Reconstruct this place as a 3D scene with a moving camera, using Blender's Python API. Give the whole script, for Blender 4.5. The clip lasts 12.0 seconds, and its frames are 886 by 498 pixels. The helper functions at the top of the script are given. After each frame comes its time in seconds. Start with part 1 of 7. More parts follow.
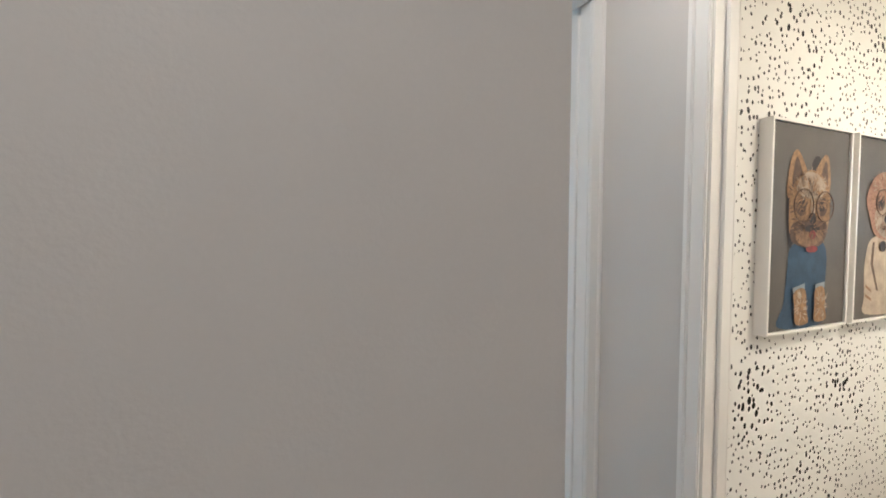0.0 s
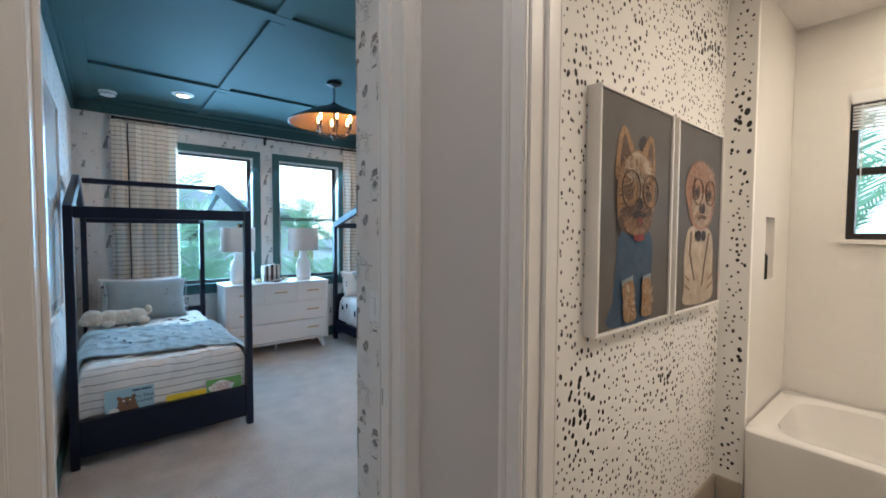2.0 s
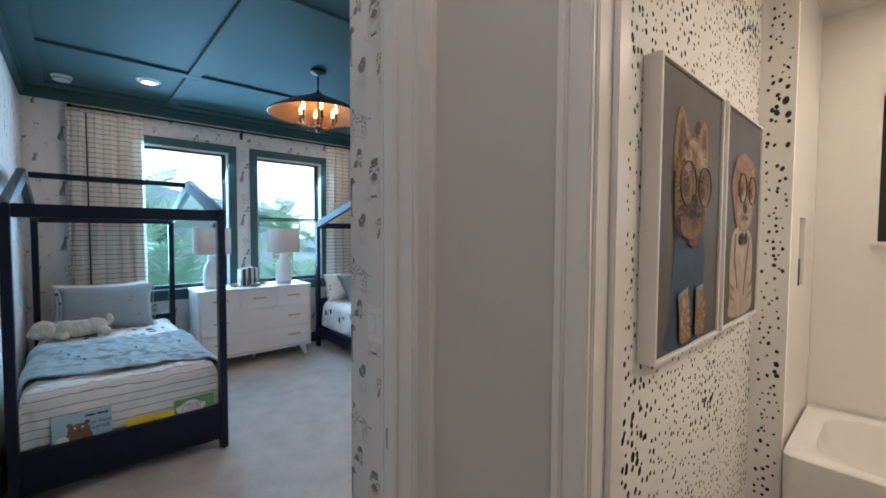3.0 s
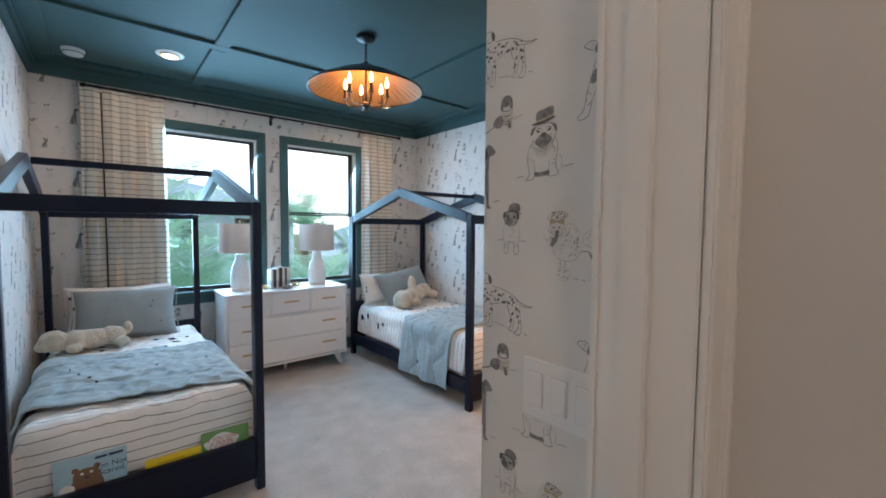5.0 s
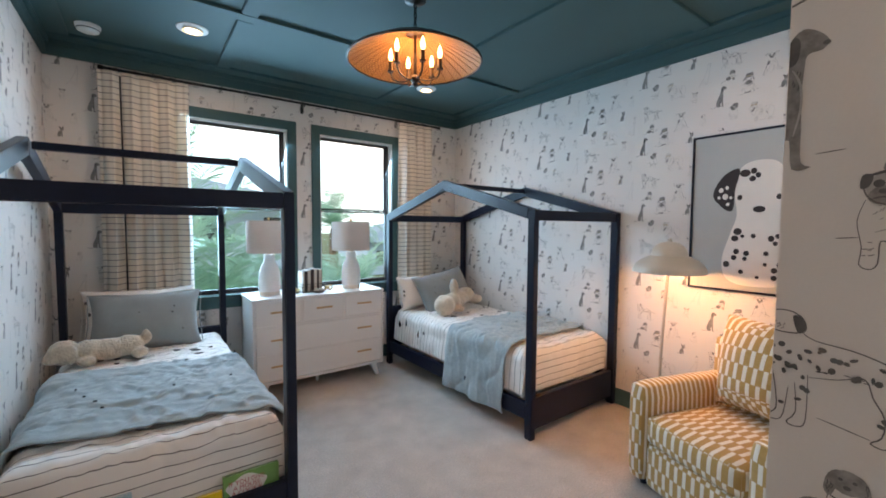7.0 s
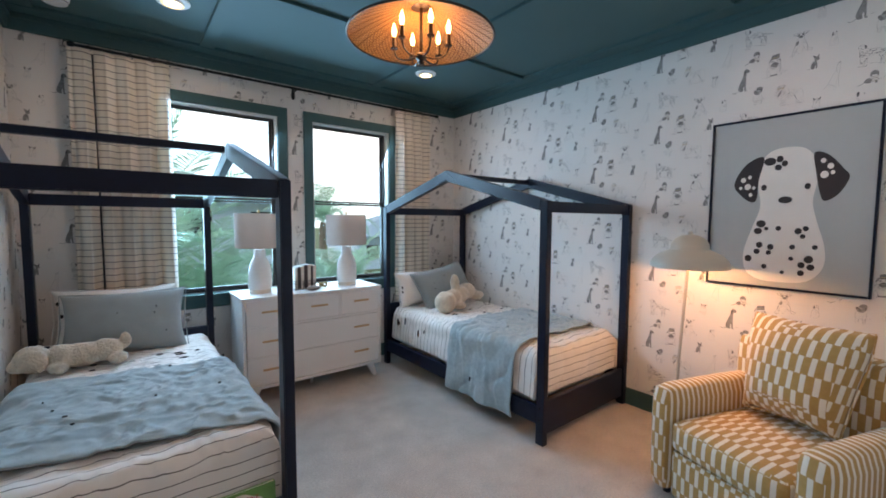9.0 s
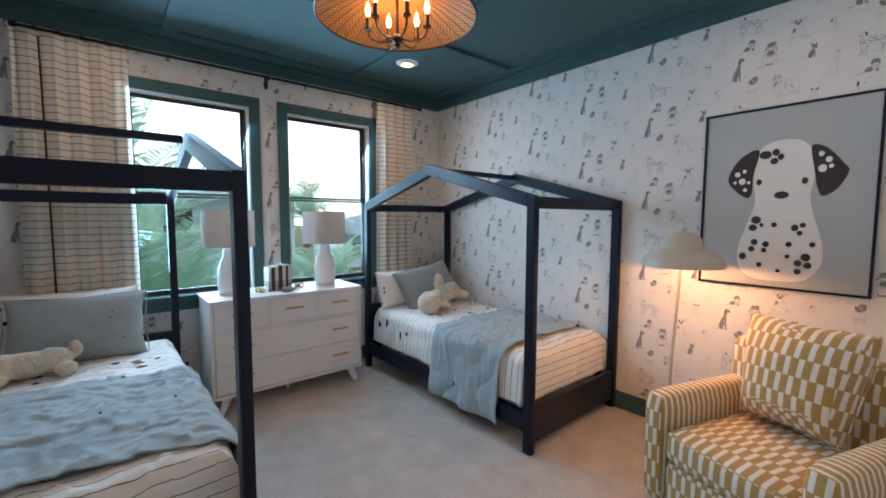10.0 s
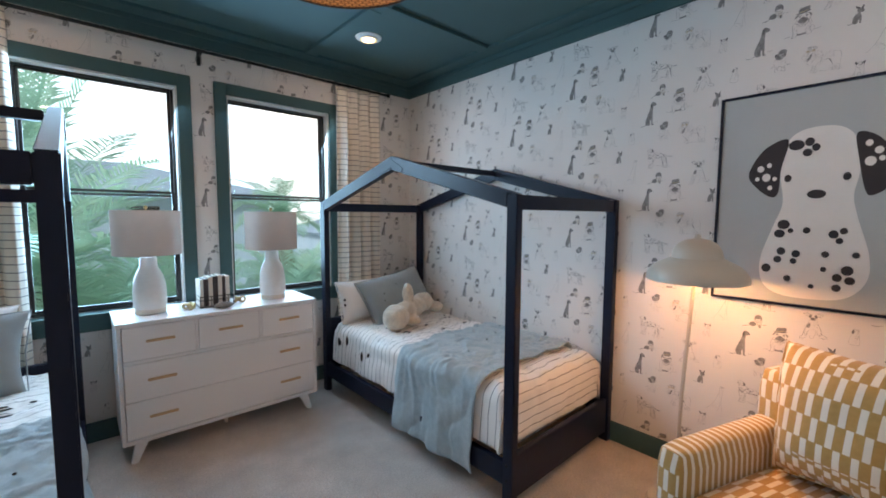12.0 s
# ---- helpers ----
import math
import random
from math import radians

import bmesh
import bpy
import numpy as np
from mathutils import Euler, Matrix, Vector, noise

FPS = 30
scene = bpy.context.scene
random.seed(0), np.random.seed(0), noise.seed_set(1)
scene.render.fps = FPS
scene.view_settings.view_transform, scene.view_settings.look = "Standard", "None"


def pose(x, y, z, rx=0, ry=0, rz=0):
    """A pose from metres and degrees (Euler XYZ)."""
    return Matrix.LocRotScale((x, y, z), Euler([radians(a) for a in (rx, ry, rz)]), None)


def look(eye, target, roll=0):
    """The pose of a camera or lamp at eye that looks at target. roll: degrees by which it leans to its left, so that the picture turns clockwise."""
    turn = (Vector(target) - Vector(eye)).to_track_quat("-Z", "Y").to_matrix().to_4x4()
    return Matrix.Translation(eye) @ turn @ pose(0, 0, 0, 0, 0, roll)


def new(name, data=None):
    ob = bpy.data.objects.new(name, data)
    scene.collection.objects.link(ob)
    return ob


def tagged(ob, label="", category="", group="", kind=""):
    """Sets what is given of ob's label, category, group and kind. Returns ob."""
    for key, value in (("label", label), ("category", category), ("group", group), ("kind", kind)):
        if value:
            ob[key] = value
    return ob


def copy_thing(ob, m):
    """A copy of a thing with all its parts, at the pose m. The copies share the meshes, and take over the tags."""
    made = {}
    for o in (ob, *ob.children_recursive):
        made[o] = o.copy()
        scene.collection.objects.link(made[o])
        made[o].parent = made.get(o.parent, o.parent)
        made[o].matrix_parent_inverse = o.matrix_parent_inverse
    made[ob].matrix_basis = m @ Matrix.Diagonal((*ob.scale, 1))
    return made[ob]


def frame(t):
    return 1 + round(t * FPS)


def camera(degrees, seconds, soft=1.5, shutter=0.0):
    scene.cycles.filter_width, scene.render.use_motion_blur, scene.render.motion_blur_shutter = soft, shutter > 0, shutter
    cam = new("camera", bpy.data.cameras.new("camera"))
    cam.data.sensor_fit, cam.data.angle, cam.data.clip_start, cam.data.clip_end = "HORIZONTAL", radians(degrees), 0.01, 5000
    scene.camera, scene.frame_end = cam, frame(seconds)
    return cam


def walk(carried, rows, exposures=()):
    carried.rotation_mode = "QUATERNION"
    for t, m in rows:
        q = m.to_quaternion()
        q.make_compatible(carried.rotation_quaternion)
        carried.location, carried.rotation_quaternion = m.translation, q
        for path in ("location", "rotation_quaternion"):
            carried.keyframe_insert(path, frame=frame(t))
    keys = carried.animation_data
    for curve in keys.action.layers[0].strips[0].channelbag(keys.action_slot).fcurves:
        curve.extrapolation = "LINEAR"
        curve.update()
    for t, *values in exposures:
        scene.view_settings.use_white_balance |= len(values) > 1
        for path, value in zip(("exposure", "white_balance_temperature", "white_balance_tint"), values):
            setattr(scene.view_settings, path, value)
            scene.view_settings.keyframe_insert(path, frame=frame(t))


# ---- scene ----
cam = camera(94.6, 12.0, soft=1.8)
PATH = [
    (0, (1.412, 2.59, 1.541), (2.195, 4.428, 1.463), 0.2),
    (0.5, (1.546, 2.624, 1.523), (2.481, 4.391, 1.44), 0.4),
    (1, (1.677, 2.655, 1.484), (2.748, 4.343, 1.418), 0.6),
    (1.5, (1.798, 2.715, 1.486), (2.981, 4.325, 1.407), 0.3),
    (2, (1.895, 2.806, 1.5), (3.16, 4.353, 1.417), 0.3),
    (2.5, (1.946, 2.926, 1.504), (3.258, 4.433, 1.418), 0.2),
    (3, (1.984, 3.08, 1.509), (3.317, 4.569, 1.426), 0.3),
    (3.2, (1.993, 3.153, 1.51), (3.329, 4.64, 1.445), -0.3),
    (5, (2.061, 3.745, 1.521), (3.335, 5.283, 1.413), 0.4),
    (5.5, (2.094, 3.914, 1.511), (3.337, 5.477, 1.405), 0.5),
    (6, (2.123, 4.049, 1.508), (3.34, 5.632, 1.399), 0.5),
    (6.5, (2.147, 4.15, 1.497), (3.344, 5.748, 1.389), 0.4),
    (7, (2.178, 4.253, 1.503), (3.361, 5.862, 1.391), 0.4),
    (9, (2.208, 4.477, 1.49), (3.431, 6.053, 1.351), 0.3),
    (9.5, (2.26, 4.522, 1.484), (3.507, 6.078, 1.338), 0.2),
    (10, (2.345, 4.583, 1.487), (3.614, 6.121, 1.335), 0.2),
    (10.5, (2.443, 4.646, 1.506), (3.735, 6.165, 1.348), 0.2),
    (11, (2.542, 4.716, 1.512), (3.849, 6.221, 1.352), 0.2),
    (11.5, (2.638, 4.796, 1.52), (3.959, 6.288, 1.355), 0.1),
    (12, (2.761, 4.901, 1.511), (4.09, 6.387, 1.352), 0.3),
]
EXPOSURES = [(0, 0.74, 5700, 9), (0.5, 0.66, 5400, 8), (1.0, 0.52, 5300, 9), (1.5, 0.20, 5700, 12), (3.0, -0.22, 6100, 16), (5.5, 0.0, 7100, 22), (7.0, -0.15, 7550, 25), (8.0, -0.22, 7450, 25), (9.0, -0.33, 7200, 24), (12, -0.42, 7350, 25)]
walk(cam, [(t, look(eye, target, roll)) for t, eye, target, roll in PATH], EXPOSURES)

# ---- world and light ----
CEIL = 2.85
SOFT, LAMP = (1.0, 0.91, 0.80), (1.0, 0.80, 0.60)


def make_world():
    w = bpy.data.worlds.new("overcast_sky")
    scene.world = w
    w.use_nodes = True
    nt = w.node_tree
    nt.nodes.clear()
    out = nt.nodes.new("ShaderNodeOutputWorld")
    bg = nt.nodes.new("ShaderNodeBackground")
    sky = nt.nodes.new("ShaderNodeTexSky")
    sky.sky_type = "NISHITA"
    sky.sun_disc = False
    sky.sun_elevation = radians(34)
    sky.sun_rotation = radians(245)
    sky.air_density, sky.dust_density, sky.ozone_density = 1.4, 1.0, 1.5
    bg.inputs["Strength"].default_value = 0.15
    nt.links.new(sky.outputs[0], bg.inputs["Color"])
    nt.links.new(bg.outputs[0], out.inputs[0])


make_world()


def lamp(name, kind, m, energy, color, size=0.1, size_y=None, angle=None):
    d = bpy.data.lights.new(name, kind)
    d.energy, d.color = energy, color
    if kind == "AREA":
        d.shape = "RECTANGLE" if size_y else "DISK"
        d.size = size
        if size_y:
            d.size_y = size_y
    elif kind == "SUN":
        d.angle = radians(angle)
    else:
        d.shadow_soft_size = size
        if kind == "SPOT":
            d.spot_size, d.spot_blend = radians(angle), 0.8
    ob = new(name, d)
    ob.matrix_world = m
    return ob


# hazy sun from beside the house, so that none falls in through the windows
lamp("sun", "SUN", look((-28, -2, 22), (2, 12, 0)), 5.0, (1.0, 0.97, 0.93), angle=12)
SKY_W1, SKY_W2 = 122, 80
DAY = (0.32, 0.68, 1.0)
# sky light in the window openings
lamp("sky_light", "AREA", look((2.915, 8.76, 1.70), (2.915, 6.6, 0.3)), SKY_W1, DAY, 0.92, 1.7)
lamp("sky_light", "AREA", look((4.075, 8.76, 1.70), (4.075, 6.6, 0.3)), SKY_W2, DAY, 0.92, 1.7)
# recessed downlights of bedroom, hall and bathroom
for px, py, e, col in ((2.495, 7.62, 5, LAMP), (4.465, 7.66, 5, LAMP), (2.55, 5.08, 5, LAMP), (4.48, 5.08, 6, LAMP), (2.22, 3.35, 4, SOFT), (1.0, 2.0, 9.5, SOFT)):
    lamp("downlight", "AREA", look((px, py, CEIL - 0.035), (px, py, 0)), e, col, 0.11)
lamp("bath_light", "AREA", look((3.7, 2.35, 2.70), (3.7, 2.4, 0)), 18, (1.0, 0.84, 0.62), 0.5)
lamp("bath_light", "AREA", look((4.70, 2.6, 2.70), (4.70, 2.6, 0)), 8, (1.0, 0.84, 0.62), 0.2)
LAMP_BULB = (5.03, 5.562, 1.235)
lamp("floor_lamp_bulb", "POINT", pose(*LAMP_BULB), 22, (1.0, 0.52, 0.20), 0.035)
CHAND = (3.515, 6.365)
lamp("chandelier_glow", "POINT", pose(CHAND[0], CHAND[1], 2.535), 9.5, (1.0, 0.52, 0.22), 0.10)


def backdrop():
    """Bright overcast sky far beyond the garden, with soft cloud."""
    m = bpy.data.materials.new("cloud_backdrop")
    m.use_nodes = True
    nt = m.node_tree
    nt.nodes.clear()
    out, em = nt.nodes.new("ShaderNodeOutputMaterial"), nt.nodes.new("ShaderNodeEmission")
    tc, nz, rp = nt.nodes.new("ShaderNodeTexCoord"), nt.nodes.new("ShaderNodeTexNoise"), nt.nodes.new("ShaderNodeValToRGB")
    nz.inputs["Scale"].default_value, nz.inputs["Detail"].default_value = 0.012, 6
    rp.color_ramp.elements[0].position, rp.color_ramp.elements[0].color = 0.35, (0.56, 0.77, 0.96, 1)
    rp.color_ramp.elements[1].position, rp.color_ramp.elements[1].color = 0.62, (0.92, 0.98, 1.0, 1)
    em.inputs["Strength"].default_value = 3.2
    nt.links.new(tc.outputs["Object"], nz.inputs["Vector"])
    nt.links.new(nz.outputs["Fac"], rp.inputs[0])
    nt.links.new(rp.outputs[0], em.inputs[0])
    nt.links.new(em.outputs[0], out.inputs[0])
    bm = bmesh.new()
    n, r = 40, 260.0
    rows = [[bm.verts.new((r * math.cos(a) * math.cos(e), r * math.sin(a) * math.cos(e), r * math.sin(e) - 8)) for a in [math.pi * (-0.25 + 1.35 * i / n) for i in range(n + 1)]] for e in [radians(d) for d in (-3, 6, 15, 26, 40, 55)]]
    for a, b in zip(rows, rows[1:]):
        for i in range(n):
            bm.faces.new((a[i], a[i + 1], b[i + 1], b[i]))
    me = bpy.data.meshes.new("backdrop")
    bm.to_mesh(me)
    bm.free()
    me.materials.append(m)
    me.shade_smooth()
    tagged(new("backdrop", me), "bright white overcast sky with soft cloud", "sky", kind="structure")


backdrop()


# ---- materials ----
def material(name, color, rough=0.6, metal=0.0, var=0.06, scale=8.0, fine=120.0, bump=0.1, bump_scale=None, coat=0.0, sheen=0.0, dist=0.002):
    """A surface with variation at two scales and fine relief."""
    m = bpy.data.materials.new(name)
    m.use_nodes = True
    nt = m.node_tree
    b = nt.nodes["Principled BSDF"]
    b.inputs["Roughness"].default_value = rough
    b.inputs["Metallic"].default_value = metal
    b.inputs["Coat Weight"].default_value = coat
    b.inputs["Sheen Weight"].default_value = sheen
    tc = nt.nodes.new("ShaderNodeTexCoord")
    n1 = nt.nodes.new("ShaderNodeTexNoise")
    n1.inputs["Scale"].default_value, n1.inputs["Detail"].default_value = scale, 4
    n2 = nt.nodes.new("ShaderNodeTexNoise")
    n2.inputs["Scale"].default_value, n2.inputs["Detail"].default_value = bump_scale or fine, 3
    for n in (n1, n2):
        nt.links.new(tc.outputs["Object"], n.inputs["Vector"])
    mix = nt.nodes.new("ShaderNodeMix")
    mix.data_type = "RGBA"
    c = Vector(color)
    mix.inputs["A"].default_value = (*[max(0, v * (1 - var)) for v in c], 1)
    mix.inputs["B"].default_value = (*[min(1, v * (1 + var)) for v in c], 1)
    add = nt.nodes.new("ShaderNodeMath")
    add.operation = "MULTIPLY_ADD"
    nt.links.new(n2.outputs["Fac"], add.inputs[0])
    add.inputs[1].default_value = 0.45
    nt.links.new(n1.outputs["Fac"], add.inputs[2])
    sub = nt.nodes.new("ShaderNodeMapRange")
    sub.inputs["From Min"].default_value, sub.inputs["From Max"].default_value = 0.45, 1.0
    nt.links.new(add.outputs[0], sub.inputs["Value"])
    nt.links.new(sub.outputs["Result"], mix.inputs["Factor"])
    nt.links.new(mix.outputs["Result"], b.inputs["Base Color"])
    bp = nt.nodes.new("ShaderNodeBump")
    bp.inputs["Strength"].default_value, bp.inputs["Distance"].default_value = bump, dist
    nt.links.new(n2.outputs["Fac"], bp.inputs["Height"])
    nt.links.new(bp.outputs["Normal"], b.inputs["Normal"])
    return m


def set_color_nodes(m, build):
    """Lets build(nodes, links, old colour socket) return a new base colour socket."""
    nt = m.node_tree
    b = nt.nodes["Principled BSDF"]
    old = b.inputs["Base Color"].links[0].from_socket
    nt.links.new(build(nt, old), b.inputs["Base Color"])
    return m


def math_node(nt, op, a, b=None):
    n = nt.nodes.new("ShaderNodeMath")
    n.operation = op
    for i, v in enumerate((a, b)):
        if v is None:
            continue
        if isinstance(v, (int, float)):
            n.inputs[i].default_value = v
        else:
            nt.links.new(v, n.inputs[i])
    return n.outputs[0]


def mix_color(nt, fac, a, b):
    n = nt.nodes.new("ShaderNodeMix")
    n.data_type = "RGBA"
    for name, v in (("Factor", fac), ("A", a), ("B", b)):
        if isinstance(v, tuple):
            n.inputs[name].default_value = (*v, 1)
        else:
            nt.links.new(v, n.inputs[name])
    return n.outputs["Result"]


def glow(name, color, strength):
    m = bpy.data.materials.new(name)
    m.use_nodes = True
    b = m.node_tree.nodes["Principled BSDF"]
    b.inputs["Base Color"].default_value = (*color, 1)
    b.inputs["Emission Color"].default_value = (*color, 1)
    b.inputs["Emission Strength"].default_value = strength
    return m


def uv_stripes(m, period, width, line, axis=1, wobble=0.004, dash=None):
    """Thin woven lines across the cloth at even steps of its length."""
    def build(nt, old):
        uv = nt.nodes.new("ShaderNodeUVMap")
        sep = nt.nodes.new("ShaderNodeSeparateXYZ")
        nt.links.new(uv.outputs[0], sep.inputs[0])
        nz = nt.nodes.new("ShaderNodeTexNoise")
        nz.inputs["Scale"].default_value = 6.0
        nt.links.new(uv.outputs[0], nz.inputs["Vector"])
        v = math_node(nt, "ADD", sep.outputs[axis], math_node(nt, "MULTIPLY", nz.outputs["Fac"], wobble))
        f = math_node(nt, "FRACT", math_node(nt, "DIVIDE", v, period))
        on = math_node(nt, "LESS_THAN", f, width / period)
        return mix_color(nt, on, old, line)
    return set_color_nodes(m, build)


M = {}
M["wallpaper"] = material("cream_wallpaper", (0.745, 0.715, 0.68), 0.75, var=0.03, scale=3, fine=300, bump=0.08)
M["print"] = material("grey_ink", (0.125, 0.12, 0.118), 0.8, var=0.3, scale=40, bump=0.0)
M["print_pale"] = material("pale_grey_ink", (0.42, 0.405, 0.39), 0.8, var=0.15, scale=40, bump=0.0)
M["paint"] = material("hall_paint", (0.60, 0.56, 0.52), 0.62, var=0.03, scale=1.5, fine=220, bump=0.12)
M["trim"] = material("white_trim_paint", (0.80, 0.77, 0.73), 0.33, var=0.02, scale=2, fine=60, bump=0.03)
M["teal"] = material("teal_paint", (0.050, 0.112, 0.114), 0.70, var=0.08, scale=1.2, fine=160, bump=0.10)
M["teal"].node_tree.nodes["Principled BSDF"].inputs["Specular IOR Level"].default_value = 0.34
M["bath_paper"] = material("bath_wallpaper", (0.82, 0.80, 0.76), 0.7, var=0.03, scale=3, fine=300, bump=0.05)
M["dot"] = material("black_dots", (0.022, 0.02, 0.02), 0.7, var=0.3, bump=0.0)
M["white_ceiling"] = material("white_ceiling", (0.80, 0.77, 0.73), 0.8, var=0.02, fine=90, bump=0.2)
M["tile"] = material("white_tile", (0.82, 0.79, 0.74), 0.16, var=0.02, scale=3, fine=30, bump=0.02)
M["grout"] = material("tile_grout", (0.78, 0.75, 0.70), 0.8, var=0.06)
M["tub"] = material("tub_enamel", (0.85, 0.83, 0.79), 0.12, var=0.01, bump=0.0, coat=0.4)
M["bath_floor"] = material("brown_floor_tile", (0.20, 0.155, 0.115), 0.35, var=0.15, scale=5, bump=0.05)
M["bath_base"] = material("taupe_tile_base", (0.36, 0.31, 0.25), 0.35, var=0.10, scale=6, bump=0.05)
M["navy"] = material("navy_black_wood", (0.004, 0.007, 0.022), 0.36, var=0.25, scale=14, fine=60, bump=0.10)
M["navy"].node_tree.nodes["Principled BSDF"].inputs["Specular IOR Level"].default_value = 0.32
M["white_wood"] = material("white_lacquer", (0.76, 0.755, 0.75), 0.38, var=0.02, scale=4, fine=70, bump=0.03)
M["tan"] = material("tan_handle", (0.55, 0.36, 0.20), 0.45, var=0.12, scale=30, bump=0.05)
M["black_metal"] = material("black_metal", (0.018, 0.017, 0.016), 0.42, 0.6, var=0.2, bump=0.03)
M["bronze"] = material("dark_bronze_frame", (0.030, 0.027, 0.026), 0.38, 0.2, var=0.2, bump=0.02)


def make_glass():
    m = bpy.data.materials.new("window_glass")
    m.use_nodes = True
    nt = m.node_tree
    nt.nodes.clear()
    out = nt.nodes.new("ShaderNodeOutputMaterial")
    tr = nt.nodes.new("ShaderNodeBsdfTransparent")
    tr.inputs[0].default_value = (0.93, 0.97, 0.96, 1)
    gl = nt.nodes.new("ShaderNodeBsdfGlossy")
    gl.inputs["Roughness"].default_value = 0.02
    fr = nt.nodes.new("ShaderNodeFresnel")
    fr.inputs[0].default_value = 1.45
    mx = nt.nodes.new("ShaderNodeMixShader")
    nt.links.new(fr.outputs[0], mx.inputs[0])
    nt.links.new(tr.outputs[0], mx.inputs[1])
    nt.links.new(gl.outputs[0], mx.inputs[2])
    nt.links.new(mx.outputs[0], out.inputs[0])
    return m


M["glass"] = make_glass()


def make_carpet():
    m = material("greige_carpet", (0.63, 0.565, 0.51), 0.95, var=0.22, scale=5.5, fine=230, bump=1.0, sheen=0.2, dist=0.008)
    def build(nt, old):
        tc = nt.nodes.new("ShaderNodeTexCoord")
        n = nt.nodes.new("ShaderNodeTexNoise")
        n.inputs["Scale"].default_value, n.inputs["Detail"].default_value = 95, 6
        nt.links.new(tc.outputs["Object"], n.inputs["Vector"])
        r = nt.nodes.new("ShaderNodeMapRange")
        r.inputs["From Min"].default_value, r.inputs["From Max"].default_value = 0.3, 0.7
        nt.links.new(n.outputs["Fac"], r.inputs["Value"])
        return mix_color(nt, r.outputs["Result"], mix_color(nt, math_node(nt, "ADD", 0.68, 0.0), old, (0.38, 0.335, 0.30)), old)
    return set_color_nodes(m, build)


M["carpet"] = make_carpet()


def let_light_through(m, weight, color):
    """Thin cloth that lets some of the light behind it through."""
    nt = m.node_tree
    b, out = nt.nodes["Principled BSDF"], nt.nodes["Material Output"]
    tr, mx = nt.nodes.new("ShaderNodeBsdfTranslucent"), nt.nodes.new("ShaderNodeMixShader")
    src = b.inputs["Base Color"].links[0].from_socket
    mul = mix_color(nt, math_node(nt, "ADD", 0.5, 0.0), src, color)
    nt.links.new(mul, tr.inputs[0])
    mx.inputs[0].default_value = weight
    nt.links.new(b.outputs[0], mx.inputs[1])
    nt.links.new(tr.outputs[0], mx.inputs[2])
    nt.links.new(mx.outputs[0], out.inputs[0])
    return m


# ---- building blocks ----
def add_box(bm, x0, y0, z0, x1, y1, z1, bevel=0.0, m=None):
    b = bmesh.new()
    bmesh.ops.create_cube(b, size=1.0)
    bmesh.ops.transform(b, matrix=Matrix.Translation(((x0 + x1) / 2, (y0 + y1) / 2, (z0 + z1) / 2)) @ Matrix.Diagonal((x1 - x0, y1 - y0, z1 - z0, 1)), verts=b.verts)
    if bevel:
        bmesh.ops.bevel(b, geom=b.edges[:], offset=bevel, segments=2, affect="EDGES")
    merge(bm, b, m)


def merge(bm, b, m=None):
    if m is not None:
        bmesh.ops.transform(b, matrix=m, verts=b.verts)
    tmp = bpy.data.meshes.new("tmp")
    b.to_mesh(tmp)
    b.free()
    bm.from_mesh(tmp)
    bpy.data.meshes.remove(tmp)


def add_lathe(bm, profile, n=24, m=None, cap=True):
    """A turned solid from (radius, height) pairs, from its foot up."""
    b = bmesh.new()
    rings = []
    for r, z in profile:
        rings.append([b.verts.new((r * math.cos(2 * math.pi * i / n), r * math.sin(2 * math.pi * i / n), z)) for i in range(n)])
    for a, c in zip(rings, rings[1:]):
        for i in range(n):
            b.faces.new((a[i], a[(i + 1) % n], c[(i + 1) % n], c[i]))
    if cap:
        b.faces.new(rings[0][::-1])
        b.faces.new(rings[-1])
    merge(bm, b, m)


def add_tube(bm, pts, r, n=8, m=None, radii=None):
    """A round bar along a line of points."""
    b = bmesh.new()
    pts = [Vector(p) for p in pts]
    rings = []
    side = None
    for i, p in enumerate(pts):
        d = (pts[min(i + 1, len(pts) - 1)] - pts[max(i - 1, 0)]).normalized()
        if side is None:
            side = d.orthogonal().normalized()
        side = (side - d * side.dot(d)).normalized()
        up = d.cross(side)
        rr = radii[i] if radii else r
        rings.append([b.verts.new(p + side * rr * math.cos(2 * math.pi * k / n) + up * rr * math.sin(2 * math.pi * k / n)) for k in range(n)])
    for a, c in zip(rings, rings[1:]):
        for k in range(n):
            b.faces.new((a[k], a[(k + 1) % n], c[(k + 1) % n], c[k]))
    b.faces.new(rings[0][::-1])
    b.faces.new(rings[-1])
    merge(bm, b, m)


def add_ball(bm, c, r, n=16, m=None):
    b = bmesh.new()
    bmesh.ops.create_uvsphere(b, u_segments=n, v_segments=max(6, n // 2), radius=1.0)
    bmesh.ops.transform(b, matrix=Matrix.Translation(c) @ (m or Matrix()) @ Matrix.Diagonal((*((r, r, r) if isinstance(r, (int, float)) else r), 1)), verts=b.verts)
    merge(bm, b)


def part(name, bm, mat, parent=None, label="", smooth=False):
    """Links a bmesh as one mesh object under a thing or a part."""
    bmesh.ops.recalc_face_normals(bm, faces=bm.faces)
    me = bpy.data.meshes.new(name)
    bm.to_mesh(me)
    bm.free()
    me.materials.append(M[mat] if isinstance(mat, str) else mat)
    if smooth:
        me.shade_smooth()
        if smooth != "all":
            me.set_sharp_from_angle(angle=radians(smooth if smooth is not True else 40))
    ob = new(name, me)
    if parent:
        ob.parent = parent
    if label:
        ob["label"] = label
    return ob


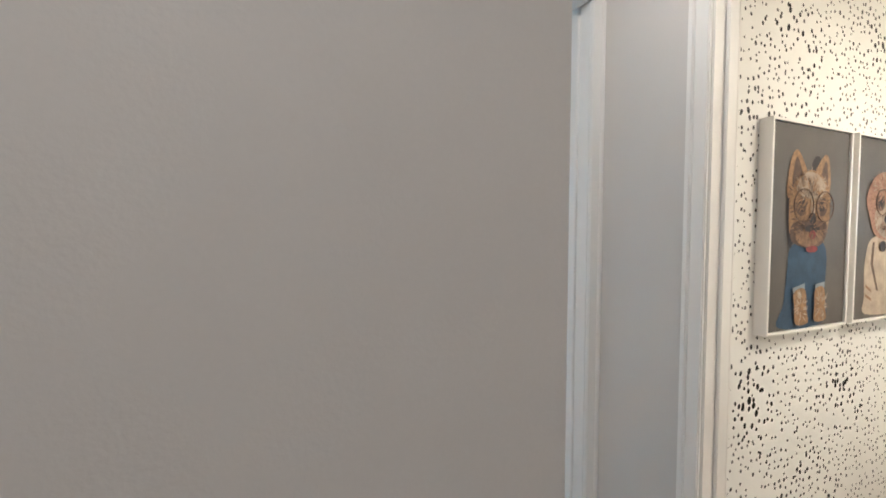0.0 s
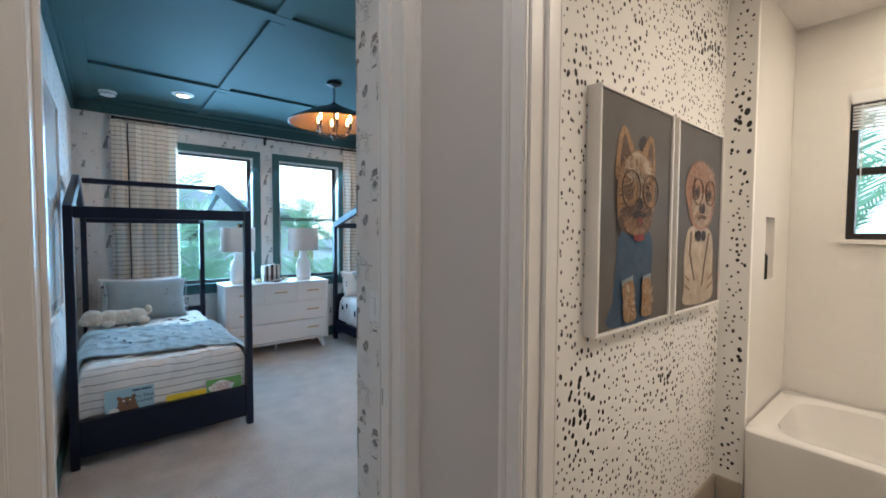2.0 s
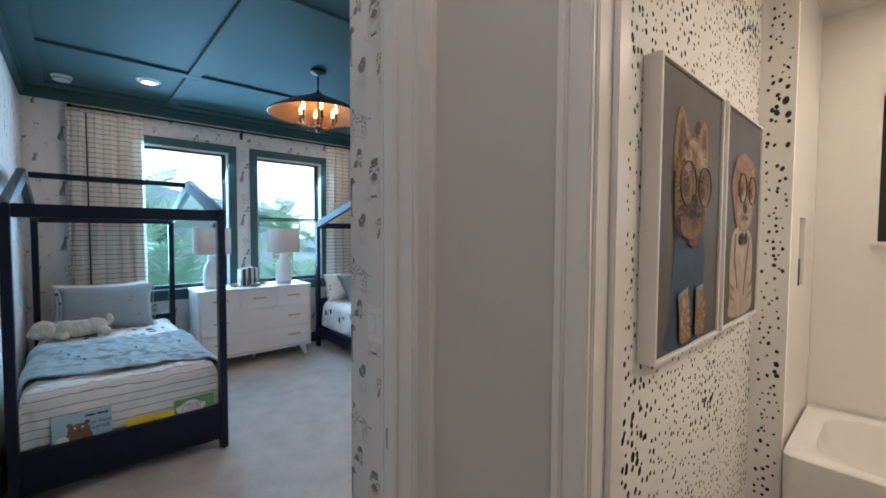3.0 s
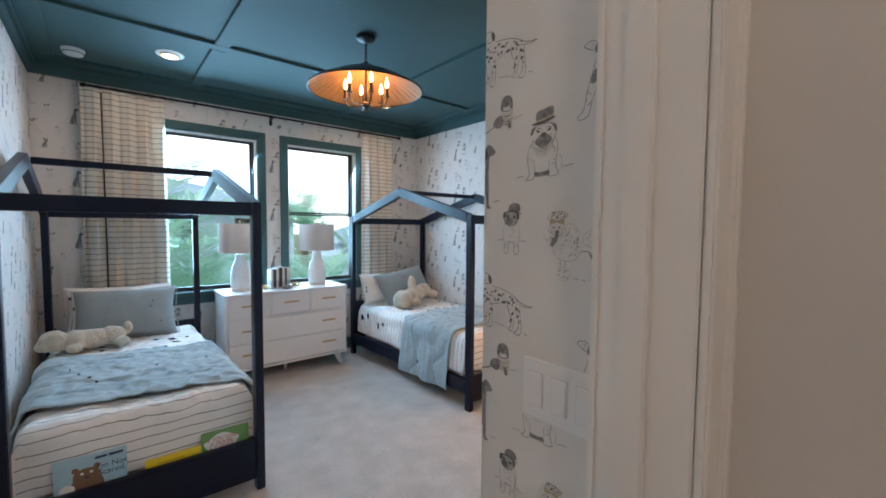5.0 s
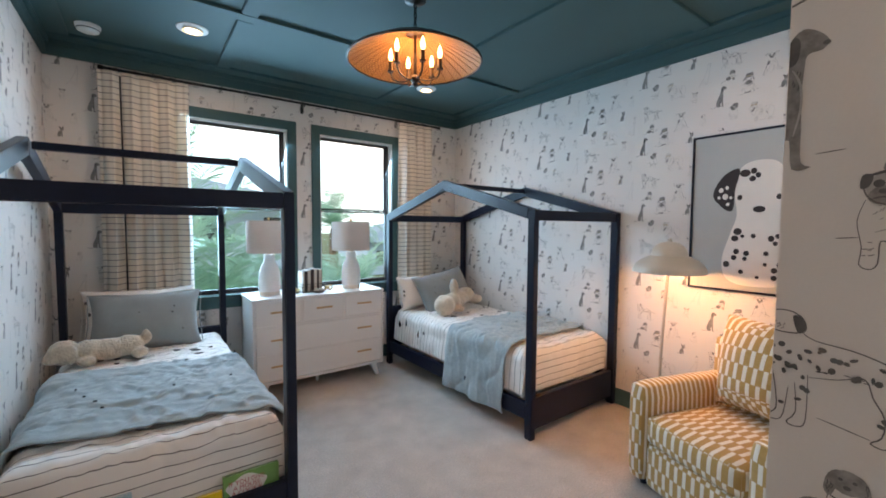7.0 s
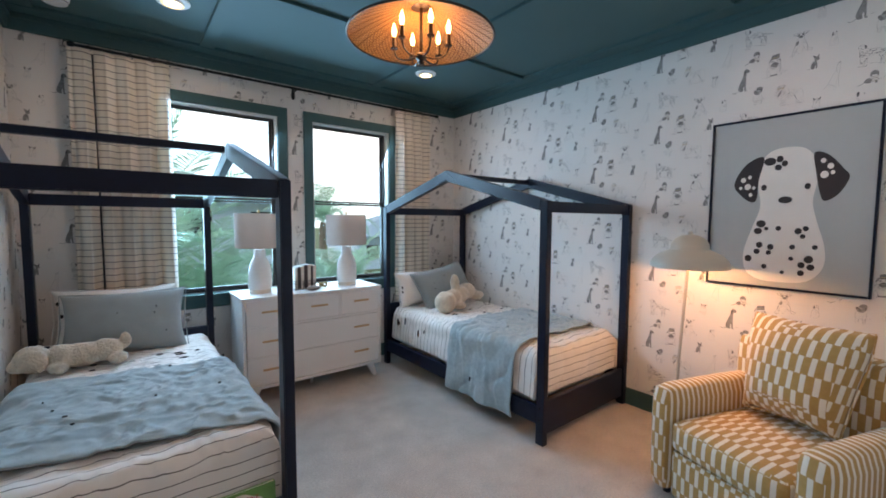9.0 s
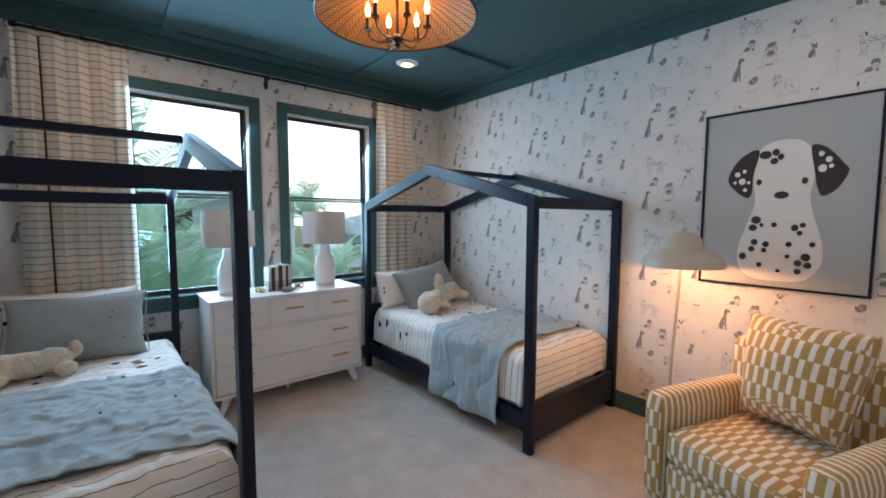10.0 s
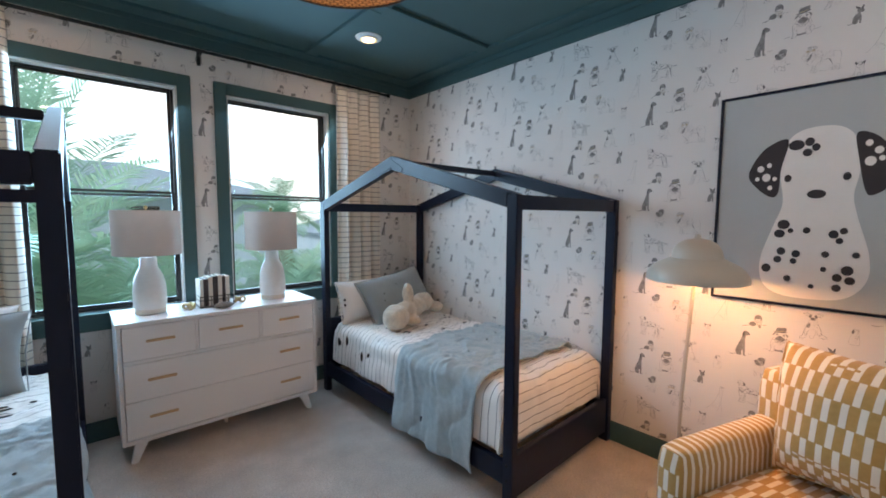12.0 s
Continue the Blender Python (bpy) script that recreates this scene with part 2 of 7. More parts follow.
def box_part(name, b, mat, parent=None, label="", bevel=0.003):
    bm = bmesh.new()
    add_box(bm, *b, bevel=bevel)
    return part(name, bm, mat, parent, label)


def thing(name, label, category, at=(0, 0, 0), rz=0.0, group=""):
    e = new(name)
    e.empty_display_size = 0.1
    e.matrix_world = pose(*at, 0, 0, rz)
    return tagged(e, label, category, group)


def setting(name, bm, mat, label, category, smooth=False):
    return tagged(part(name, bm, mat, smooth=smooth), label, category, kind="structure")


# ---- the shell ----
WX0, WX1 = 1.625, 5.41          # west and east walls of the bedroom
NY = 8.40                       # window wall
DY0, DY1 = 3.934, 4.07          # wall with the bedroom door
DX0, DX1 = 1.782, 2.641         # bedroom door opening
VX, VY = 2.713, 4.389           # wall beside the door, and its outer corner
HX0, HX1, HY = 1.713, 2.70, 2.947    # hall nook
BY, BX, TY = 3.535, 4.35, 3.405  # bathroom: picture wall, its return, tiled wall of the tub
BDY = 3.461                     # edge of the bathroom doorway
W1, W2 = (2.495, 3.335), (3.655, 4.495)  # window openings
WZ0, WZ1 = 0.862, 2.425
DOOR_H = 2.50


def wall_box(name, boxes, mat, label):
    bm = bmesh.new()
    for b in boxes:
        add_box(bm, *b)
    return setting(name, bm, mat, label, "wall")


wall_north = wall_box("wall_north", [
    (WX0 - 0.15, NY, 0, W1[0], NY + 0.17, CEIL), (W1[1], NY, 0, W2[0], NY + 0.17, CEIL), (W2[1], NY, 0, WX1 + 0.15, NY + 0.17, CEIL),
    (W1[0], NY, 0, W1[1], NY + 0.17, WZ0), (W2[0], NY, 0, W2[1], NY + 0.17, WZ0),
    (W1[0], NY, WZ1, W1[1], NY + 0.17, CEIL), (W2[0], NY, WZ1, W2[1], NY + 0.17, CEIL)], "wallpaper", "cream wallpapered window wall with grey sketched figures")
wall_east = wall_box("wall_east", [(WX1, VY - 0.12, 0, WX1 + 0.15, NY, CEIL)], "wallpaper", "cream wallpapered wall with grey sketched figures")
wall_west = wall_box("wall_west", [(WX0 - 0.15, DY1, 0, WX0, NY, CEIL)], "wallpaper", "cream wallpapered wall with grey sketched figures")
wall_entry = wall_box("wall_entry", [(VX, DY1, 0, VX + 0.12, VY, CEIL), (VX + 0.12, VY - 0.12, 0, WX1, VY, CEIL)], "wallpaper", "cream wallpapered wall beside the bedroom door")
wall_door = wall_box("wall_door", [
    (WX0 - 0.15, DY0, 0, DX0 - 0.02, DY1, CEIL), (DX1 + 0.02, DY0, 0, VX + 0.12, DY1, CEIL), (DX0 - 0.02, DY0, DOOR_H + 0.02, DX1 + 0.02, DY1, CEIL)],
    "paint", "warm grey painted wall around the bedroom door")
wall_hall = wall_box("wall_hall", [
    (HX0 - 0.14, HY, 0, HX0, DY0, CEIL), (-0.6, HY, 0, HX0 - 0.14, HY + 0.14, CEIL)], "paint", "smooth warm grey painted hall wall")
wall_hall_back = wall_box("wall_hall_back", [
    (-0.74, 0.6, 0, -0.6, HY + 0.14, CEIL), (-0.6, 0.6, 0, HX1, 0.74, CEIL), (HX1, 0.6, 0, HX1 + 0.13, 2.60, CEIL)], "paint", "warm grey painted hall wall")
wall_bath_door = wall_box("wall_bath_door", [
    (HX1, BDY + 0.015, 0, HX1 + 0.125, DY0, CEIL), (HX1, 2.60, DOOR_H + 0.02, HX1 + 0.125, BDY + 0.015, CEIL)], "paint", "warm grey painted wall beside the bathroom door")
wall_bath = wall_box("wall_bath", [(HX1 + 0.125, BY, 0, BX + 0.12, BY + 0.12, 2.72)], "bath_paper", "cream bathroom wall with black dotted wallpaper")
wall_bath_return = wall_box("wall_bath_return", [(BX, TY, 0, BX + 0.03, BY, 2.72)], "bath_paper", "short dotted wallpaper return beside the tub")
bm = bmesh.new()
NX0, NX1, NZ0, NZ1 = 4.62, 4.80, 1.25, 1.59
for b in ((BX + 0.03, TY + 0.004, 0, NX0, TY + 0.12, 2.72), (NX1, TY + 0.004, 0, 5.30, TY + 0.12, 2.72), (NX0, TY + 0.004, 0, NX1, TY + 0.12, NZ0), (NX0, TY + 0.004, NZ1, NX1, TY + 0.12, 2.72), (NX0, TY + 0.09, NZ0, NX1, TY + 0.12, NZ1)):
    add_box(bm, *b)
wall_tub_side = setting("wall_tub_side", bm, "tile", "white tiled alcove wall with a shampoo niche", "wall")
FX = 5.12
BW = (2.36, 3.16, 1.47, 2.24)
wall_tub_far = wall_box("wall_tub_far", [
    (FX + 0.006, 1.5, 0, FX + 0.16, BW[0], 2.72), (FX + 0.006, BW[1], 0, FX + 0.16, TY + 0.004, 2.72), (FX + 0.006, BW[0], 0, FX + 0.16, BW[1], BW[2]), (FX + 0.006, BW[0], BW[3], FX + 0.16, BW[1], 2.72)],
    "grout", "white tiled wall behind the tub with a small window")
wall_bath_back = wall_box("wall_bath_back", [(HX1 + 0.13, 1.38, 0, FX + 0.16, 1.5, 2.72)], "bath_paper", "plain cream bathroom wall")

bm = bmesh.new()
add_box(bm, WX0, DY0 + 0.07, -0.12, WX1, NY, 0)
floor = setting("floor", bm, "carpet", "soft greige cut-pile bedroom carpet", "carpet")
bm = bmesh.new()
add_box(bm, -0.6, 0.74, -0.12, HX1 + 0.02, DY0 + 0.07, -0.002)
setting("floor_hall", bm, "carpet", "greige carpet of the hall", "carpet")
bm = bmesh.new()
add_box(bm, HX1 + 0.02, 1.5, -0.12, FX, BY, -0.004)
setting("floor_bath", bm, "bath_floor", "brown tiled bathroom floor", "floor")


def make_ceiling():
    bm = bmesh.new()
    add_box(bm, WX0 - 0.15, DY1, CEIL, WX1 + 0.15, NY + 0.17, CEIL + 0.15)
    d = 0.022
    per = 0.17
    x0, x1, y0, y1 = WX0, WX1, VY, NY
    for b in ((x0, y1 - per, x1, y1), (x0, DY1, x0 + per, y1 - per), (x1 - per, y0, x1, y1 - per), (VX, y0, x1 - per, y0 + per)):
        add_box(bm, b[0], b[1], CEIL - d, b[2], b[3], CEIL + 0.01, bevel=0.004)
    for cy in (7.20, 5.50):
        add_box(bm, x0 + per, cy - 0.05, CEIL - d + 0.001, x1 - per, cy + 0.05, CEIL + 0.01, bevel=0.004)
    for cx in (2.767, 4.267):
        for a, c in ((VY + per if cx > VX else DY1, 5.50 - 0.05), (5.50 + 0.05, 7.20 - 0.05), (7.20 + 0.05, y1 - per)):
            add_box(bm, cx - 0.05, a, CEIL - d + 0.001, cx + 0.05, c, CEIL + 0.01, bevel=0.004)
    return setting("ceiling", bm, "teal", "dark teal painted ceiling with flat panel boards", "ceiling")


make_ceiling()
bm = bmesh.new()
add_box(bm, -0.74, 0.6, CEIL, HX1 + 0.13, DY1, CEIL + 0.15)
setting("ceiling_hall", bm, "white_ceiling", "white textured hall ceiling", "ceiling")
bm = bmesh.new()
add_box(bm, HX1 + 0.125, 1.38, 2.72, FX + 0.16, BY + 0.12, 2.86)
setting("ceiling_bath", bm, "white_ceiling", "white textured bathroom ceiling", "ceiling")
CROWN = 2.722


def trim_run(name, boxes, mat, label, category, bevel=0.004):
    bm = bmesh.new()
    for b in boxes:
        add_box(bm, *b, bevel=bevel)
    return setting(name, bm, mat, label, category)


cz = CEIL - 0.023
trim_run("trim_crown", [
    (WX0, NY - 0.028, CROWN, WX1, NY - 0.001, cz), (WX1 - 0.028, VY, CROWN, WX1 - 0.001, NY - 0.028, cz), (WX0 + 0.001, DY1, CROWN, WX0 + 0.028, NY - 0.028, cz), (VX + 0.03, VY + 0.001, CROWN, WX1 - 0.028, VY + 0.028, cz),
    (VX - 0.028, DY1, CROWN, VX - 0.001, VY + 0.028, cz), (WX0, NY - 0.05, cz - 0.035, WX1, NY - 0.028, cz), (WX1 - 0.05, VY, cz - 0.035, WX1 - 0.028, NY - 0.05, cz), (WX0 + 0.028, DY1, cz - 0.035, WX0 + 0.05, NY - 0.05, cz)],
    "teal", "teal painted crown moulding", "moulding")
trim_run("baseboard", [
    (WX0, NY - 0.016, 0, WX1, NY - 0.001, 0.135), (WX1 - 0.016, VY, 0, WX1 - 0.001, NY - 0.016, 0.135), (WX0 + 0.001, DY1, 0, WX0 + 0.016, NY - 0.016, 0.135), (VX - 0.016, DY1 + 0.02, 0, VX - 0.001, VY, 0.135)],
    "teal", "teal painted baseboard", "baseboard")
trim_run("baseboard_bath", [(HX1 + 0.13, BY - 0.014, -0.004, BX, BY - 0.001, 0.235), (BX - 0.014, TY, -0.004, BX - 0.001, BY - 0.014, 0.235)], "bath_base", "taupe tile skirting of the bathroom", "baseboard")


def casing(name, x0, x1, y, side, label):
    """Door casing on a wall that faces along y: two uprights and a head, each stepped."""
    bm = bmesh.new()
    w = 0.065
    s = 0.016 * side
    for a, b in ((x0 - w, x0), (x1, x1 + w)):
        add_box(bm, a, min(y, y + s), 0, b, max(y, y + s), DOOR_H + w, bevel=0.004)
        e = (a, a + 0.02) if a < x0 else (b - 0.02, b)
        add_box(bm, e[0], min(y, y + s * 1.6), 0, e[1], max(y, y + s * 1.6), DOOR_H + w, bevel=0.004)
    add_box(bm, x0, min(y, y + s), DOOR_H, x1, max(y, y + s), DOOR_H + w, bevel=0.004)
    return setting(name, bm, "trim", label, "door casing")


casing("trim_door_hall", DX0, DX1, DY0, -1, "white painted bedroom door casing")
casing("trim_door_room", DX0, DX1, DY1, 1, "white painted bedroom door casing")
bm = bmesh.new()
for b in ((DX0 - 0.019, DY0 + 0.001, 0, DX0, DY1 - 0.001, DOOR_H), (DX1, DY0 + 0.001, 0, DX1 + 0.019, DY1 - 0.001, DOOR_H), (DX0, DY0 + 0.001, DOOR_H, DX1, DY1 - 0.001, DOOR_H + 0.019),
          (DX0, DY0 + 0.06, 0, DX0 + 0.012, DY0 + 0.10, DOOR_H), (DX1 - 0.012, DY0 + 0.06, 0, DX1, DY0 + 0.10, DOOR_H)):
    add_box(bm, *b, bevel=0.002)
setting("door_jamb", bm, "trim", "white painted bedroom door jamb with stop", "door frame")
bm = bmesh.new()
w = 0.068
add_box(bm, HX1 - 0.016, BDY, 0, HX1 - 0.001, BDY + w, DOOR_H + w, bevel=0.004)
add_box(bm, HX1 - 0.026, BDY + w - 0.022, 0, HX1 - 0.001, BDY + w, DOOR_H + w, bevel=0.004)
add_box(bm, HX1 + 0.001, BDY - 0.004, 0, HX1 + 0.124, BDY + 0.014, DOOR_H, bevel=0.003)
add_box(bm, HX1 + 0.055, BDY - 0.016, 0, HX1 + 0.095, BDY - 0.003, DOOR_H, bevel=0.003)
add_box(bm, HX1 + 0.126, BDY, 0, HX1 + 0.142, BDY + w, DOOR_H + w, bevel=0.004)
setting("trim_door_bath", bm, "trim", "cream painted bathroom door casing and jamb", "door casing")


def make_window(name, x0, x1):
    """Single-hung window: teal casing and sill, dark frame, two sashes with panes."""
    root = tagged(new(name), "teal-cased single-hung window with a dark bronze frame", "window", kind="structure")
    c = 0.085
    bm = bmesh.new()
    y0, y1 = NY - 0.022, NY - 0.001
    add_box(bm, x0 - c, y0, WZ0 - 0.115, x0, y1, WZ1 + c, bevel=0.004)
    add_box(bm, x1, y0, WZ0 - 0.115, x1 + c, y1, WZ1 + c, bevel=0.004)
    add_box(bm, x0, y0, WZ1, x1, y1, WZ1 + c, bevel=0.004)
    add_box(bm, x0, y0, WZ0 - 0.115, x1, y1, WZ0 - 0.02, bevel=0.004)
    part("window_casing", bm, "teal", root, "teal painted casing")
    box_part("window_sill", (x0 - c - 0.01, NY - 0.045, WZ0 - 0.02, x1 + c + 0.01, NY + 0.06, WZ0 + 0.002), "teal", root, "teal painted sill")
    bm = bmesh.new()
    for b in ((x0, NY + 0.0, WZ0, x0 + 0.012, NY + 0.16, WZ1), (x1 - 0.012, NY, WZ0, x1, NY + 0.16, WZ1), (x0, NY, WZ1 - 0.012, x1, NY + 0.16, WZ1)):
        add_box(bm, *b)
    part("reveal", bm, "trim", root, "white painted reveal")
    bm = bmesh.new()
    f = 0.014
    a0, a1 = NY + 0.07, NY + 0.15
    z0, z1 = WZ0 + 0.003, WZ1 - 0.013
    xa, xb = x0 + 0.013, x1 - 0.013
    for b in ((xa, a0, z0, xa + f, a1, z1), (xb - f, a0, z0, xb, a1, z1), (xa + f, a0, z1 - 0.010, xb - f, a1, z1), (xa + f, a0, z0, xb - f, a1, z0 + 0.022)):
        add_box(bm, *b, bevel=0.003)
    part("window_frame", bm, "bronze", root, "dark bronze frame")
    mid = 1.66
    for nm, s0, s1, d0 in (("lower_sash", z0 + 0.022, mid + 0.02, NY + 0.078), ("upper_sash", mid - 0.02, z1 - 0.010, NY + 0.108)):
        bm = bmesh.new()
        t = 0.017
        for b in ((xa + f, d0, s0, xa + f + t, d0 + 0.028, s1), (xb - f - t, d0, s0, xb - f, d0 + 0.028, s1), (xa + f + t, d0, s1 - (t if nm == 'lower_sash' else 0.010), xb - f - t, d0 + 0.028, s1), (xa + f + t, d0, s0, xb - f - t, d0 + 0.028, s0 + t)):
            add_box(bm, *b, bevel=0.003)
        s = part(nm, bm, "bronze", root)
        g = box_part("pane", (xa + f + t, d0 + 0.011, s0 + t, xb - f - t, d0 + 0.017, s1 - t), "glass", s, "clear glass", bevel=0)
        g.visible_shadow = False
    return root


make_window("window_1", *W1)
make_window("window_2", *W2)


# ---- cloth ----
def with_uv(bm, f):
    lay = bm.loops.layers.uv.new("UVMap")
    for face in bm.faces:
        for l in face.loops:
            l[lay].uv = f(l.vert)


def thicken(bm, t):
    """Gives a sheet its thickness: a second face behind it and a hem around."""
    bm.normal_update()
    lay = bm.loops.layers.uv.active
    faces, rim = bm.faces[:], [e for e in bm.edges if len(e.link_faces) == 1]
    twin = {v: bm.verts.new(v.co - v.normal * t) for v in bm.verts[:]}
    for f in faces:
        uv = {l.vert: l[lay].uv.copy() for l in f.loops}
        vs = [l.vert for l in f.loops][::-1]
        g = bm.faces.new([twin[v] for v in vs])
        for l, v in zip(g.loops, vs):
            l[lay].uv = uv[v]
    for e in rim:
        a, b = e.verts
        uv = {l.vert: l[lay].uv.copy() for l in e.link_faces[0].loops}
        g = bm.faces.new((a, b, twin[b], twin[a]))
        for l, v in zip(g.loops, (a, b, b, a)):
            l[lay].uv = uv[v]


def box_uv(bm):
    """Metre-scale coordinates on each face by the way it faces."""
    bmesh.ops.recalc_face_normals(bm, faces=bm.faces)
    lay = bm.loops.layers.uv.new("UVMap")
    for face in bm.faces:
        n = face.normal
        a = max(range(3), key=lambda i: abs(n[i]))
        for l in face.loops:
            c = l.vert.co
            l[lay].uv = (c.y, c.z) if a == 0 else ((c.x, c.z) if a == 1 else (c.x, c.y))


M["duvet"] = uv_stripes(material("white_cotton_duvet", (0.80, 0.775, 0.74), 0.85, var=0.04, scale=6, fine=380, bump=0.25, sheen=0.2), 0.052, 0.0041, (0.10, 0.095, 0.093), wobble=0.003)
M["throw"] = material("blue_grey_gauze", (0.32, 0.405, 0.43), 0.9, var=0.12, scale=30, fine=260, bump=0.7, sheen=0.3, dist=0.004)
M["pillow"] = material("blue_grey_linen", (0.265, 0.30, 0.305), 0.9, var=0.08, scale=9, fine=420, bump=0.35, sheen=0.2)
M["pillow_white"] = material("white_linen", (0.80, 0.78, 0.75), 0.9, var=0.04, scale=9, fine=420, bump=0.3)
M["tassel"] = material("black_tassel", (0.02, 0.02, 0.024), 0.9, var=0.2, bump=0.3)
M["mattress"] = material("white_mattress", (0.75, 0.74, 0.72), 0.9, bump=0.3)
M["plush"] = material("cream_plush", (0.60, 0.51, 0.40), 0.95, var=0.22, scale=26, fine=90, bump=1.0, sheen=0.5, dist=0.012)


def arc_profile(s, width, r, drop_a, drop_b):
    """Where a cloth lies that hangs drop_a, lies over width with rounded edges and hangs drop_b: place across, fall."""
    q = math.pi / 2 * r
    if s < drop_a:
        return 0.0, r + (drop_a - s)
    s -= drop_a
    if s < q:
        a = s / r
        return r - r * math.cos(a), r - r * math.sin(a)
    s -= q
    if s < width - 2 * r:
        return r + s, 0.0
    s -= width - 2 * r
    if s < q:
        a = s / r
        return width - r + r * math.sin(a), r - r * math.cos(a)
    return width, r + (s - q)


def cloth(x0, width, y0, y1, top, r, drop_a, drop_b, foot_drop, seed, rough, nx=70, ny=90, skew=0.0, flare=0.0, ragged=0.0, thick=0.012, crumple=0.0):
    """A cover draped over a bed: across from x0, from the foot edge y0 to y1."""
    bm = bmesh.new()
    q = math.pi / 2 * r
    sx = drop_a + drop_b + 2 * q + width - 2 * r
    fd = foot_drop + (q if foot_drop else 0)
    rr = r if foot_drop else 0.0
    sy = fd + (y1 - y0 - rr)
    lay = bm.verts.layers.float_vector.new("cloth")
    grid = []
    for j in range(ny + 1):
        row = []
        t = sy * j / ny
        if not foot_drop:
            py, fy = y0 + t, 0.0
        elif t < foot_drop:
            py, fy = y0, r + foot_drop - t
        elif t < fd:
            a = (t - foot_drop) / r
            py, fy = y0 + r - r * math.cos(a), r - r * math.sin(a)
        else:
            py, fy = y0 + r + (t - fd), 0.0
        for i in range(nx + 1):
            s = sx * i / nx
            px, fx = arc_profile(s, width, r, drop_a, drop_b)
            out = -1 if px < width / 2 else 1
            e = fx if fx > 0 else 0.0
            n1 = noise.noise(Vector((s * 5 + seed, t * 5, seed)))
            n2 = noise.noise(Vector((s * 14 + seed, t * 9, seed * 3)))
            n3 = noise.noise(Vector((s * 2.0, t * 22 + seed * 5, 2.0)))
            fall = max(fx, fy)
            dz = (n1 * 0.55 + n2 * 0.30 + n3 * 0.25) * rough
            if crumple:
                w1 = noise.noise(Vector((s * 3.2 + 0.6 * n1, t * 9 + seed + 1.2 * n2, 5.0)))
                w2 = noise.noise(Vector((s * 8 + t * 4, t * 15 + seed - s * 5, 9.0)))
                dz += crumple * ((1 - abs(w1)) ** 5 + 0.30 * (1 - abs(w2)) ** 5)
            side = e * flare * (1.0 + 0.22 * math.sin(t * 17 + 2.0 * n1 + seed)) + (abs(n1) + 0.25 * n3) * rough * (1.2 if e else 0)
            x = x0 + px + out * max(side, 0.0)
            y = py + skew * (s - sx / 2) + (ragged * n1 if not foot_drop else 0.0) - (abs(n1) * rough if fy > 0 else 0)
            z = top - fall + (dz if fall < r else dz * 0.3)
            v = bm.verts.new((x, y, z))
            v[lay] = (s, t + 0.004 * n2, 0)
            row.append(v)
        grid.append(row)
    for j in range(ny):
        for i in range(nx):
            bm.faces.new((grid[j][i], grid[j][i + 1], grid[j + 1][i + 1], grid[j + 1][i]))
    with_uv(bm, lambda v: (v[lay][0], v[lay][1]))
    bmesh.ops.recalc_face_normals(bm, faces=bm.faces)
    if sum(f.normal.z for f in bm.faces) < 0:
        bmesh.ops.reverse_faces(bm, faces=bm.faces)
    thicken(bm, thick)
    return bm


def cushion(bm, w, h, t, n=26, edge=0.0, seed=1.0, pinch=0.10):
    """A stuffed cushion in the x-z plane, from its lower edge up, with drawn-in sides."""
    b = bmesh.new()
    for side in (1, -1):
        g = []
        for j in range(n + 1):
            row = []
            for i in range(n + 1):
                u, v = 2 * i / n - 1, 2 * j / n - 1
                puff = max(0.0, (1 - abs(u) ** 2.6)) ** 0.55 * max(0.0, (1 - abs(v) ** 2.6)) ** 0.55
                k = 1 - pinch * (1 - abs(u) ** 2) * abs(v) ** 3
                kx = 1 - pinch * (1 - abs(v) ** 2) * abs(u) ** 3
                wob = noise.noise(Vector((u * 2.2 + seed, v * 2.2, seed))) * 0.012
                row.append(b.verts.new((u * w / 2 * kx, side * (t / 2 * puff * (1 + 6 * wob) + 0.003), (v * k + 1) * h / 2 + wob * 0.4)))
            g.append(row)
        for j in range(n):
            for i in range(n):
                f = (g[j][i], g[j][i + 1], g[j + 1][i + 1], g[j + 1][i])
                b.faces.new(f if side < 0 else f[::-1])
    bmesh.ops.remove_doubles(b, verts=b.verts, dist=0.0005)
    border = [e for e in b.edges if len(e.link_faces) == 1]
    bmesh.ops.bridge_loops(b, edges=border)
    merge(bm, b)


# ---- house-frame beds ----
BED_W, BED_L, EAVE, PEAK = 1.08, 2.06, 1.62, 1.905


